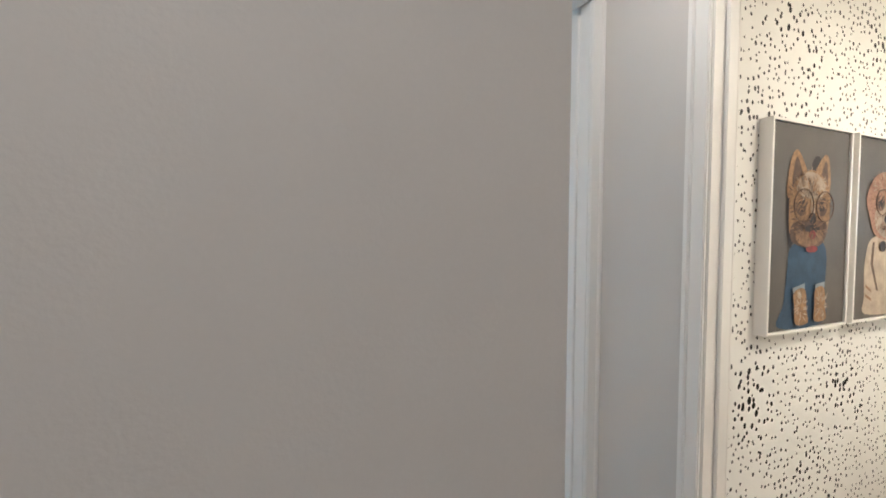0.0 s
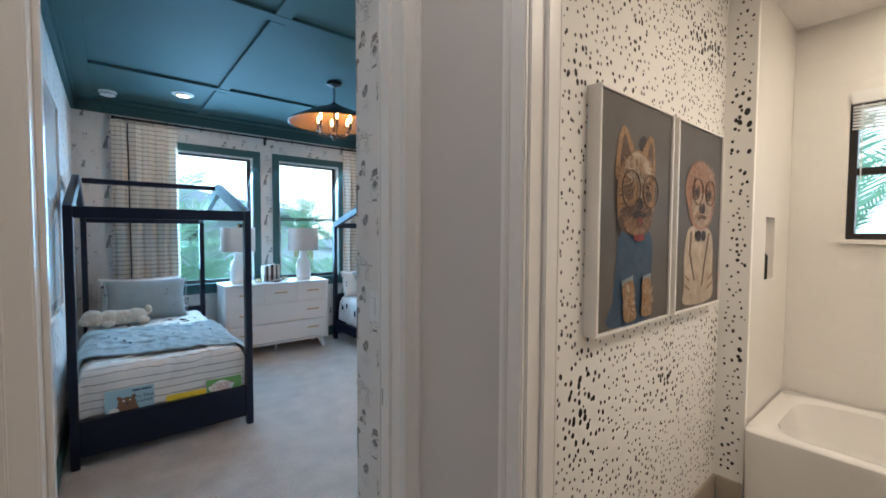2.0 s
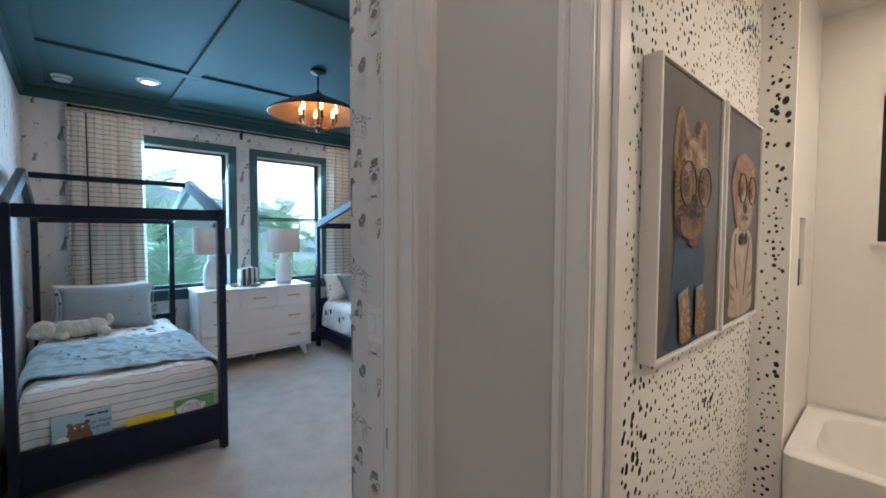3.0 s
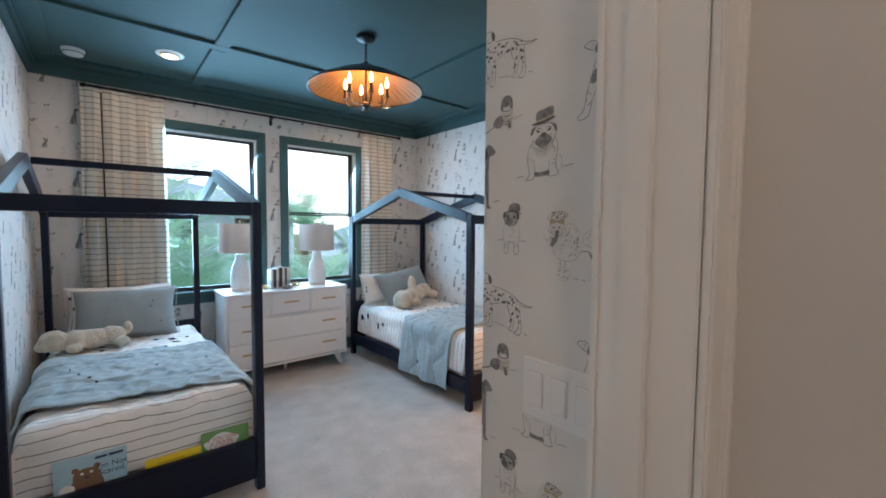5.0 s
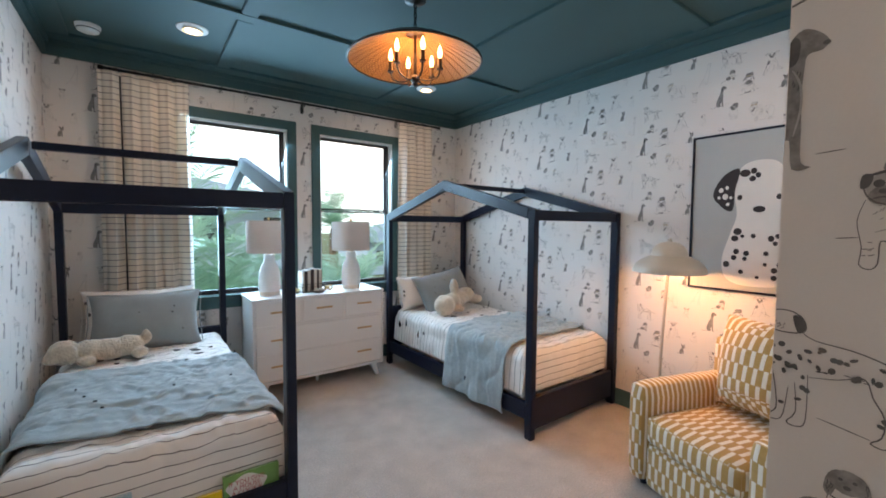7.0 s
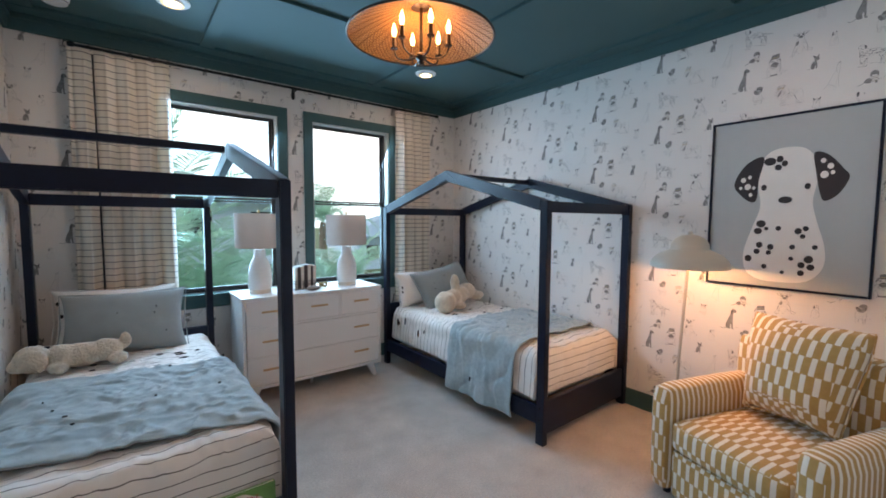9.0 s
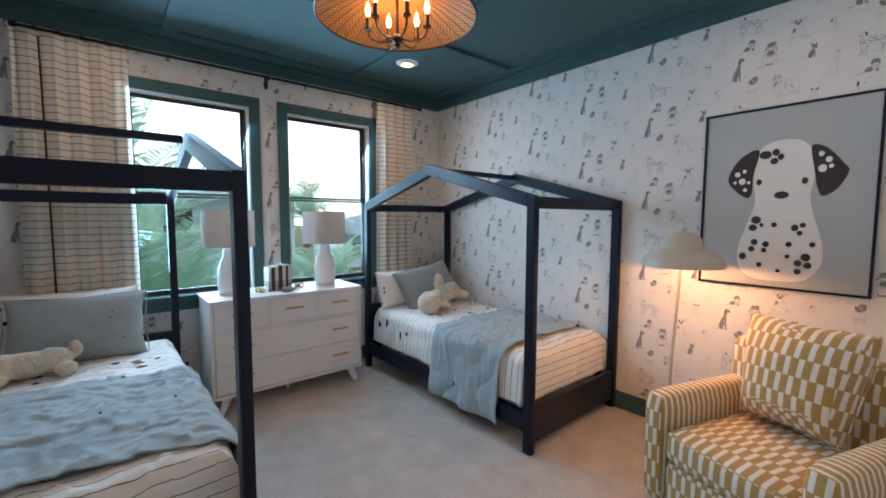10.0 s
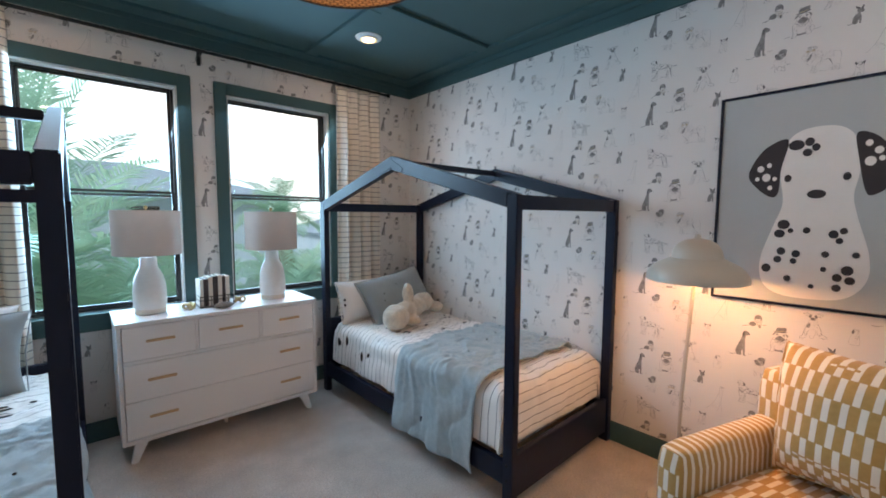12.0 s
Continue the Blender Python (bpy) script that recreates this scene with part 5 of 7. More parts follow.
for px, py in ((2.495, 7.62), (4.465, 7.66), (2.55, 5.08), (4.48, 5.08), (2.22, 3.35), (1.0, 2.0)):
    recessed(px, py)
e = thing("smoke_detector", "round white smoke detector on the teal ceiling", "smoke detector", (1.917, 8.0, CEIL))
bm = bmesh.new()
add_lathe(bm, [(0.052, -0.042), (0.060, -0.038), (0.066, -0.020), (0.070, -0.018), (0.072, -0.001)], 32)
part("body", bm, "fixture", e, smooth=50)
bm = bmesh.new()
add_lathe(bm, [(0.0615, -0.032), (0.0640, -0.030), (0.0640, -0.026), (0.0615, -0.024)], 32, cap=False)
part("vent_slot", bm, "black_metal", e)
e = thing("ceiling_vent", "white slatted ceiling air vent", "vent", (2.05, 5.20, CEIL), 0)
for b in ((-0.20, -0.11, -0.008, 0.20, -0.09, -0.001), (-0.20, 0.09, -0.008, 0.20, 0.11, -0.001), (-0.20, -0.09, -0.008, -0.18, 0.09, -0.001), (0.18, -0.09, -0.008, 0.20, 0.09, -0.001)):
    box_part("frame", b, "fixture", e, bevel=0.001)
for i in range(12):
    bm = bmesh.new()
    add_box(bm, -0.0012, -0.09, -0.011, 0.0012, 0.09, 0.011, m=pose(-0.165 + i * 0.03, 0, -0.010, 0, 35, 0))
    part("slat", bm, "fixture", e)


# ---- light switches ----
# grey that paints the shadow line round each switch rocker
M["gap_shade"] = material("grey_gap_shade", (0.64, 0.62, 0.59), 0.6, bump=0.0)
M["nickel"] = material("satin_nickel", (0.45, 0.42, 0.38), 0.35, 0.8, bump=0.02)
sw = thing("switch_plate", "three-gang white rocker switch plate on the wallpaper", "light switch", (VX, 4.182, 1.145))
box_part("plate", (-0.006, -0.085, 0, -0.0005, 0.085, 0.118), "fixture", sw, bevel=0.002)
for i in range(3):
    y = -0.054 + i * 0.054
    # thin grey plate added as the rocker's shadow line
    box_part("rocker_shade", (-0.0072, y - 0.0180, 0.0245, -0.0058, y + 0.0180, 0.0935), "gap_shade", sw, "grey strip that paints the shadow round the rocker", bevel=0)
    r = box_part("rocker", (-0.0105, y - 0.0165, 0.026, -0.006, y + 0.0165, 0.092), "fixture", sw, bevel=0.002)
    for z in (0.013, 0.105):
        bm = bmesh.new()
        add_lathe(bm, [(0.0032, 0), (0.0028, 0.0012)], 10, pose(-0.006, y, z, 0, -90, 0))
        part("screw", bm, "fixture", sw)
st = thing("strike_plate", "small metal strike plate on the door jamb", "strike plate", (DX1, DY1 - 0.022, 0.88))
box_part("plate", (-0.0015, -0.011, 0, 0.0005, 0.011, 0.06), "nickel", st, bevel=0.0005)

# ---- framed art on the west wall ----
M["art_glazed"] = material("print_under_glass", (0.70, 0.71, 0.70), 0.5, var=0.04, scale=4, bump=0.0, coat=1.0)
WA = (5.53, 6.50, 1.0, 2.30)
wa = thing("wall_art", "tall pale print under glass in a thin white frame", "wall art", (WX0, WA[0], WA[2]))
ww, wh = WA[1] - WA[0], WA[3] - WA[2]
box_part("print", (0.002, 0.014, 0.014, 0.018, ww - 0.014, wh - 0.014), "art_glazed", wa, "pale print under glass", bevel=0)
for b in ((0.001, 0, 0, 0.030, 0.014, wh), (0.001, ww - 0.014, 0, 0.030, ww, wh), (0.001, 0.014, 0, 0.030, ww - 0.014, 0.014), (0.001, 0.014, wh - 0.014, 0.030, ww - 0.014, wh)):
    box_part("frame_bar", b, "trim", wa, "thin white frame", bevel=0.002)
shape("painted_shape", [(0.25, 0.08), (0.25, 0.45)] + [(0.485 - 0.235 * math.cos(math.pi * i / 12), 0.45 + 0.235 * math.sin(math.pi * i / 12)) for i in range(13)] + [(0.72, 0.08)], "canvas_blue", wa, 0.0, lambda u, v, o: (0.0192, u, v))

# ---- wallpaper print ----
M["print_mid"] = material("mid_grey_wash", (0.26, 0.25, 0.24), 0.8, var=0.35, scale=60, bump=0.0)
M["print_straw"] = material("straw_wash", (0.50, 0.42, 0.29), 0.8, var=0.25, scale=60, bump=0.0)
INKS = ("print", "print_pale", "print_mid", "print_straw")
DARK, PALE, MID, STRAW = 0, 1, 2, 3


def smooth_line(pts, closed=False, sub=3):
    """Points in millimetres made a flowing line in metres."""
    n = len(pts)
    out = []
    for i in range(n if closed else n - 1):
        p = [pts[(i + k) % n] if closed else pts[min(max(i + k, 0), n - 1)] for k in (-1, 0, 1, 2)]
        for j in range(sub):
            t = j / sub
            q = [0.5 * (2 * b + (c - a) * t + (2 * a - 5 * b + 4 * c - d) * t * t + (3 * b - a - 3 * c + d) * t ** 3) for a, b, c, d in zip(*p)]
            out.append((q[0] / 1000, q[1] / 1000))
    if not closed:
        out.append((pts[-1][0] / 1000, pts[-1][1] / 1000))
    return out


def ink(o, pts, m=DARK, w=1.0, closed=False):
    """A pen line, thinner at its ends."""
    line = smooth_line(pts, closed)
    if closed:
        line = line + line[:1]
    n = len(line) - 1
    for i, ((a, b), (c, d)) in enumerate(zip(line, line[1:])):
        l = math.hypot(c - a, d - b) or 1e-6
        k0, k1 = [(0.55 + 0.75 * math.sin(math.pi * q / n) ** 0.6) * w * 0.0005 for q in (i, i + 1)]
        nx, ny = -(d - b) / l, (c - a) / l
        o.append(([(a + nx * k0, b + ny * k0), (a - nx * k0, b - ny * k0), (c - nx * k1, d - ny * k1), (c + nx * k1, d + ny * k1)], m))


def wash(o, pts, m=MID):
    o.append((smooth_line(pts, True), m))


def spot(o, u, v, a, b, m=DARK, turn=0.0, n=9):
    o.append((oval(u / 1000, v / 1000, a / 1000, b / 1000, turn, n), m))


def loop(o, r, u, v, a, b, m=PALE, turn=0.0, w=0.9, passes=1):
    """A loosely drawn oval that does not quite close."""
    for _ in range(passes):
        t0, c, s = r.uniform(0, 6.28), math.cos(turn), math.sin(turn)
        q = [(a * math.cos(t0 + 5.7 * i / 9) * r.uniform(0.94, 1.05), b * math.sin(t0 + 5.7 * i / 9) * r.uniform(0.94, 1.05)) for i in range(10)]
        ink(o, [(u + c * x - s * y, v + s * x + c * y) for x, y in q], m, w)


def hatch(o, r, u, v, a, b, n, m=PALE, l=5.0, turn=0.9, w=0.8):
    """Short slanting pen strokes inside an oval."""
    for _ in range(n):
        t, q = r.uniform(0, 6.28), r.uniform(0, 0.85) ** 0.5
        x, y, k, e = u + a * q * math.cos(t), v + b * q * math.sin(t), l * r.uniform(0.5, 1.0), turn + r.uniform(-0.35, 0.35)
        ink(o, [(x - k * math.cos(e) / 2, y - k * math.sin(e) / 2), (x + 0.4, y - 0.3), (x + k * math.cos(e) / 2, y + k * math.sin(e) / 2)], m, w)


def draw_hound(o, r):
    wash(o, [(-18, 4), (-24, 22), (-16, 52), (-4, 82), (2, 104), (6, 128), (16, 138), (28, 132), (36, 121), (31, 114), (20, 112), (18, 96), (17, 74), (18, 40), (19, 8), (27, 2), (12, 1), (9, 30), (2, 24), (4, 3), (-8, 0)])
    wash(o, [(8, 132), (3, 116), (7, 104), (13, 110), (14, 127)], DARK)
    spot(o, 34, 120, 3, 2.4)
    hatch(o, r, -6, 40, 11, 34, 22, DARK, 8, 1.2)
    hatch(o, r, 10, 90, 7, 20, 8, DARK, 6, 1.3)
    ink(o, [(9, 100), (16, 84), (17, 60), (12, 34)], PALE, 1.6)
    ink(o, [(-19, 6), (-34, -1), (-46, -2), (-56, 3)], DARK, 1.7)
    ink(o, [(30, 14), (52, 16)], DARK, 0.8)


def draw_bulldog(o, r):
    ink(o, [(-22, 74), (-33, 60), (-36, 38), (-31, 10), (-40, 1), (-30, -1), (-20, 3), (-18, 16), (-19, 34)], DARK, 0.9)
    ink(o, [(27, 78), (34, 60), (32, 44), (30, 22), (36, 8), (24, 3), (13, 6), (14, 16), (16, 36)], DARK, 0.9)
    ink(o, [(33, 44), (42, 36), (44, 22), (38, 12)], PALE, 1.0)
    wash(o, [(-18, 14), (-2, 12), (14, 15), (16, 7), (0, 5), (-16, 5)])
    hatch(o, r, -1, 9, 15, 4, 9, DARK, 5, 0.3)
    hatch(o, r, 22, 34, 7, 12, 7, MID, 5)
    hatch(o, r, -24, 34, 5, 10, 5, PALE, 5)
    for k in range(4):
        ink(o, [(-25 + 2 * k, 64 - 4 * k), (-4, 55 - 4 * k), (10, 58 - 4 * k), (27 - 2 * k, 68 - 4 * k)], DARK if k < 2 else PALE, 0.9)
    loop(o, r, 2, 84, 27, 22, DARK, 0.1, 0.9)
    wash(o, [(-18, 72), (-8, 82), (2, 88), (12, 82), (22, 74), (13, 64), (1, 60), (-11, 63)])
    ink(o, [(-17, 70), (-6, 66), (2, 72), (10, 67), (20, 73)], DARK, 1.6)
    ink(o, [(-9, 61), (2, 58), (13, 62)], DARK, 1.4)
    spot(o, 2, 82, 5.5, 4)
    for s in (-1, 1):
        spot(o, 2 + 13 * s, 91, 4, 2.6, DARK, 0.3 * s)
        ink(o, [(2 + 5 * s, 95), (2 + 12 * s, 97), (2 + 19 * s, 92)], DARK, 1.0)
        wash(o, [(2 + 18 * s, 102), (2 + 28 * s, 98), (2 + 31 * s, 86), (2 + 25 * s, 88), (2 + 22 * s, 95)], MID)
    hatch(o, r, 2, 80, 20, 14, 22, MID, 4)
    hatch(o, r, -26, 50, 7, 20, 10, PALE, 6)
    hatch(o, r, 26, 56, 6, 16, 9, MID, 6)
    wash(o, [(-12, 108), (-14, 127), (4, 131), (24, 132), (20, 111)], MID)
    o.append(([(-0.012, 0.106), (-0.0125, 0.112), (0.0205, 0.1165), (0.020, 0.110)], STRAW))
    wash(o, [(-24, 104), (0, 104), (28, 111), (22, 114), (0, 109), (-20, 108)], DARK)
    hatch(o, r, 5, 120, 15, 8, 10, DARK, 6, 1.3)
    ink(o, [(-64, 5), (-41, 9)], DARK, 0.8)
    ink(o, [(46, 17), (70, 21)], DARK, 0.8)


def draw_pug(o, r):
    ink(o, [(-17, 66), (-22, 46), (-18, 22), (-19, 6), (-12, 2), (-7, 8), (-6, 28), (2, 25), (9, 28), (8, 8), (14, 1), (21, 5), (20, 26), (23, 46), (18, 66)], DARK, 0.8)
    ink(o, [(-10, 36), (2, 40), (12, 36)], PALE, 0.9)
    hatch(o, r, 1, 54, 13, 12, 14, PALE, 4)
    hatch(o, r, 0, 78, 14, 12, 14, MID, 4)
    hatch(o, r, -14, 20, 4, 10, 6, MID, 5, 0.2)
    hatch(o, r, 16, 20, 4, 10, 6, MID, 5, 0.2)
    spot(o, 0, 76, 18, 15, PALE, n=16)
    wash(o, [(-16, 70), (-8, 78), (4, 74), (5, 66), (-4, 61), (-13, 63)], MID)
    loop(o, r, 0, 76, 19, 16, DARK, 0, 0.9)
    for u, v in ((-9, 80), (9, 78)):
        spot(o, u, v, 4, 3.6)
    spot(o, -6, 73, 3.4, 2.4)
    ink(o, [(-13, 66), (-6, 68), (3, 65)], DARK, 1.1)
    wash(o, [(-20, 88), (-13, 88), (-15, 78), (-21, 76)], DARK)
    wash(o, [(20, 86), (15, 87), (17, 74), (22, 76)], DARK)
    wash(o, [(-6, 90), (-4, 102), (8, 107), (22, 103), (24, 91), (10, 88)], MID)
    ink(o, [(-16, 87), (-2, 91), (12, 89), (27, 84)], DARK, 2.4)
    ink(o, [(-36, 30), (-20, 31)], DARK, 0.8)
    ink(o, [(24, 30), (42, 29)], DARK, 0.8)


def draw_poodle(o, r):
    loop(o, r, -17, 62, 31, 24, PALE, 0, 0.8, 1)
    hatch(o, r, -14, 60, 25, 18, 24, MID, 6, 0.5)
    for u, v, a, b in ((-54, 84, 13, 21), (-10, 86, 18, 20), (34, 80, 18, 15), (-22, 14, 15, 13), (43, 13, 13, 13), (63, 14, 12, 13)):
        loop(o, r, u, v, a, b, PALE, 0.3, 0.7, 1)
        hatch(o, r, u, v, a * 0.9, b * 0.9, 20, MID if u < 0 else PALE, 6, 0.7)
    loop(o, r, -36, 100, 15, 16, PALE, 0, 0.8)
    hatch(o, r, -36, 122, 20, 7, 26, DARK, 6, 0.5, 1.1)
    loop(o, r, -36, 120, 22, 9, DARK, 0.1, 0.8)
    wash(o, [(-36, 110), (-50, 116), (-51, 105)], STRAW)
    wash(o, [(-36, 110), (-22, 116), (-21, 105)], STRAW)
    wash(o, [(-31, 92), (-36, 94), (-42, 78), (-50, 66), (-42, 66), (-34, 78)], MID)
    hatch(o, r, -40, 76, 7, 9, 9, DARK, 6, 0.9, 1.1)
    for u in (-43, -30):
        spot(o, u, 99, 2.6, 1.5)
    spot(o, -36, 91, 3, 2)
    hatch(o, r, 6, 74, 5, 9, 6, DARK, 6, 1.8, 1.1)
    ink(o, [(-27, 38), (-27, 28)], DARK)
    ink(o, [(-17, 38), (-16, 28)], DARK)
    ink(o, [(50, 90), (64, 86), (72, 66), (68, 30)], PALE)
    ink(o, [(14, 56), (28, 58), (38, 46), (46, 28)], DARK)
    wash(o, [(30, 58), (36, 54), (40, 40), (36, 44)], MID)
    ink(o, [(0, 8), (12, 7)], DARK, 0.8)
    ink(o, [(17, 7), (27, 6)], DARK, 0.8)


def draw_spotted(o, r):
    ink(o, [(-70, 106), (-66, 116), (-50, 119), (-38, 112), (-36, 100), (-48, 96), (-64, 98), (-70, 106)], DARK)
    wash(o, [(-46, 114), (-38, 112), (-36, 100), (-42, 98)], DARK)
    hatch(o, r, -58, 103, 9, 4, 7, MID, 4)
    spot(o, -68, 107, 3, 2.4)
    ink(o, [(-40, 100), (-28, 92), (0, 88), (24, 80), (44, 68), (62, 63), (76, 62), (62, 60), (44, 62), (34, 66)], DARK)
    ink(o, [(-62, 96), (-63, 70), (-58, 40), (-56, 14), (-65, 5), (-56, 2), (-50, 10), (-47, 40)], DARK, 0.9)
    ink(o, [(-42, 46), (-40, 16), (-47, 3), (-38, 1), (-32, 10), (-32, 56)], DARK, 0.9)
    ink(o, [(-32, 54), (-10, 58), (8, 64), (14, 48), (22, 32), (21, 14), (14, 6), (24, 4), (28, 16), (32, 36)], DARK, 0.9)
    ink(o, [(34, 62), (35, 42), (42, 28), (40, 10), (30, 2), (42, -1), (49, 6), (48, 26), (45, 46), (46, 60)], DARK, 0.9)
    hatch(o, r, -10, 62, 24, 4, 8, DARK, 5, 0.2)
    for k in range(46):
        if k < 30:
            u = -60 + 100 * (k / 30) ** 1.3 + r.uniform(-3, 3)
            v = r.uniform(60, 86 - max(0, u + 20) * 0.22)
        else:
            u, v = r.choice(((-54, 44), (-37, 36), (40, 42), (24, 40)))
            u, v = u + r.uniform(-5, 5), v + r.uniform(-22, 20)
        spot(o, u, v, r.uniform(1.4, 3.2), r.uniform(1.6, 3.6), DARK, r.uniform(0, 3), 7)
    ink(o, [(-24, 16), (14, 9)], DARK, 0.8)
    ink(o, [(56, 6), (68, 3)], DARK, 0.8)


def draw_dachshund(o, r):
    wash(o, [(-34, 12), (-26, 26), (-12, 30), (-4, 20), (-8, 6), (-22, 5)])
    wash(o, [(8, 14), (16, 14), (18, 2), (10, 1)])
    ink(o, [(-8, 42), (-9, 26), (-4, 12), (8, 9), (20, 14), (22, 40)], DARK, 0.8)
    for k in range(6):
        ink(o, [(-8, 39 - 5 * k), (6, 35 - 5 * k), (21, 40 - 5 * k)], STRAW if k % 2 else DARK, 1.5)
    spot(o, 5, 56, 13, 12, MID, n=14)
    for s in (-1, 1):
        wash(o, [(5 + 6 * s, 66), (5 + 14 * s, 60), (5 + 17 * s, 44), (5 + 12 * s, 38), (5 + 8 * s, 48)], MID)
        hatch(o, r, 5 + 13 * s, 50, 3, 9, 6, DARK, 6, 1.5)
        spot(o, 5 + 5 * s, 58, 1.8, 1.6)
    spot(o, 5, 51, 3, 2.2)
    hatch(o, r, -20, 17, 11, 8, 9, DARK, 6, 0.6)
    ink(o, [(-30, 9), (-44, 3), (-62, -2)], DARK, 1.8)
    ink(o, [(22, 15), (46, 21)], DARK, 0.8)


def draw_terrier(o, r):
    """Pale long-legged sitter with ears held out."""
    for s in (-1, 1):
        ink(o, [(10 * s, 122), (22 * s, 130), (36 * s, 124), (26 * s, 116), (16 * s, 112)], DARK, 1.0)
        hatch(o, r, 22 * s, 122, 6, 4, 5, DARK, 4)
        wash(o, [(4 * s, 120), (14 * s, 120), (15 * s, 109), (8 * s, 107)], MID)
        spot(o, 8 * s, 113, 2.6, 2.2)
    loop(o, r, 0, 111, 17, 17, DARK, 0, 0.8)
    wash(o, [(-9, 104), (0, 110), (9, 104), (6, 97), (-6, 97)], MID)
    spot(o, 0, 105, 4.5, 3.2)
    ink(o, [(-8, 98), (0, 100), (8, 98)], DARK, 1.3)
    ink(o, [(-13, 98), (-20, 74), (-29, 44), (-34, 16), (-46, 4), (-40, -1), (-26, 3), (-20, 22), (-12, 46)], DARK, 0.9)
    ink(o, [(14, 98), (22, 76), (32, 50), (36, 30), (50, 24), (56, 16), (42, 12), (28, 20), (14, 44)], DARK, 0.9)
    ink(o, [(-12, 46), (0, 52), (14, 46), (10, 22), (4, 8), (-6, 6), (-8, 20)], PALE)
    wash(o, [(-18, 76), (-8, 80), (-10, 60), (-22, 58)], MID)
    hatch(o, r, 12, 72, 10, 18, 10, MID, 7, 1.1)
    hatch(o, r, -24, 30, 6, 22, 9, DARK, 6, 1.2)
    hatch(o, r, 32, 34, 7, 12, 6, DARK, 5, 0.6)


def draw_small(o, r):
    wash(o, [(-14, 4), (-14, 24), (-6, 42), (8, 46), (14, 28), (13, 2), (8, 1), (6, 20), (0, 2)], MID)
    hatch(o, r, -2, 24, 10, 18, 16, DARK, 6, 1.2)
    wash(o, [(-2, 58), (6, 66), (16, 62), (22, 52), (12, 46), (2, 48)], MID)
    wash(o, [(0, 62), (-8, 78), (8, 68)], DARK)
    wash(o, [(11, 66), (20, 80), (18, 60)], DARK)
    spot(o, 20, 53, 2.6, 2)
    spot(o, 9, 58, 1.8, 1.6)
    ink(o, [(-14, 6), (-26, 2), (-32, 8)], DARK, 1.2)


def draw_lanky(o, r):
    """Tall pale figure in thin outlines."""
    hatch(o, r, 16, 140, 8, 6, 9, DARK, 5, 0.9)
    loop(o, r, 16, 138, 11, 9, MID, 0.3, 0.8)
    ink(o, [(8, 130), (4, 104), (-10, 70), (-26, 34), (-46, 8), (-54, 2)], PALE, 1.0)
    ink(o, [(20, 128), (20, 100), (16, 66), (18, 30), (22, 2)], PALE, 1.0)
    ink(o, [(12, 66), (8, 34), (10, 2)], PALE, 0.9)
    ink(o, [(-20, 30), (-4, 24), (2, 4), (-10, 0)], PALE, 0.9)
    hatch(o, r, 10, 96, 6, 16, 8, PALE, 7, 1.1)
    hatch(o, r, -16, 24, 14, 10, 9, PALE, 6, 0.7)


def draw_scruffy(o, r):
    loop(o, r, 2, 58, 14, 12, DARK, 0, 0.9)
    hatch(o, r, 2, 60, 12, 9, 20, DARK, 5, 1.2, 1.1)
    for s in (-1, 1):
        wash(o, [(2 + 8 * s, 66), (2 + 17 * s, 75), (2 + 14 * s, 60)], DARK)
    ink(o, [(-10, 50), (-14, 28), (-12, 4), (-5, 2), (-3, 22), (6, 22), (8, 3), (15, 4), (16, 28), (13, 50)], MID, 0.9)
    hatch(o, r, 0, 34, 9, 10, 8, PALE, 5, 1.2)
    ink(o, [(-12, 24), (-22, 16), (-20, 4)], PALE, 0.9)


def draw_begging(o, r):
    loop(o, r, 4, 66, 12, 11, MID, 0.2, 0.8)
    hatch(o, r, 6, 70, 9, 6, 8, DARK, 5, 1.0)
    wash(o, [(-4, 74), (-10, 60), (-3, 54), (0, 66)], MID)
    ink(o, [(-4, 56), (-14, 34), (-16, 8), (-4, 2), (16, 3), (20, 24), (14, 54)], PALE, 0.9)
    ink(o, [(2, 46), (12, 42), (18, 46)], DARK, 0.9)
    ink(o, [(0, 36), (12, 32), (20, 36)], DARK, 0.9)
    hatch(o, r, 2, 20, 12, 10, 8, PALE, 5, 0.8)


def motif(f, seed):
    o = []
    f(o, random.Random(seed))
    return o


RW, RH = 0.531, 0.521
# each figure of the paper, and where its feet stand in one repeat
SPOTS = [(motif(f, k), u, v) for k, (f, u, v) in enumerate((
    (draw_hound, 0.0, 0.0), (draw_bulldog, 0.160, 0.053), (draw_pug, 0.084, -0.098), (draw_poodle, 0.235, -0.14), (draw_spotted, 0.066, -0.262),
    (draw_dachshund, 0.062, -0.357), (draw_terrier, 0.280, -0.372), (draw_small, 0.348, 0.046), (draw_lanky, 0.440, -0.09), (draw_scruffy, 0.368, -0.194), (draw_begging, 0.425, -0.366)))]


def cut_to(q, u0, u1, v0, v1):
    """The part of a flat outline that lies within the wall."""
    for k, lim, sg in ((0, u0, 1), (0, u1, -1), (1, v0, 1), (1, v1, -1)):
        res = []
        for a, b in zip(q, q[1:] + q[:1]):
            da, db = (a[k] - lim) * sg, (b[k] - lim) * sg
            if da >= 0:
                res.append(a)
            if da * db < 0:
                t = da / (da - db)
                res.append((a[0] + (b[0] - a[0]) * t, a[1] + (b[1] - a[1]) * t))
        q = res
        if len(q) < 3:
            return []
    return q


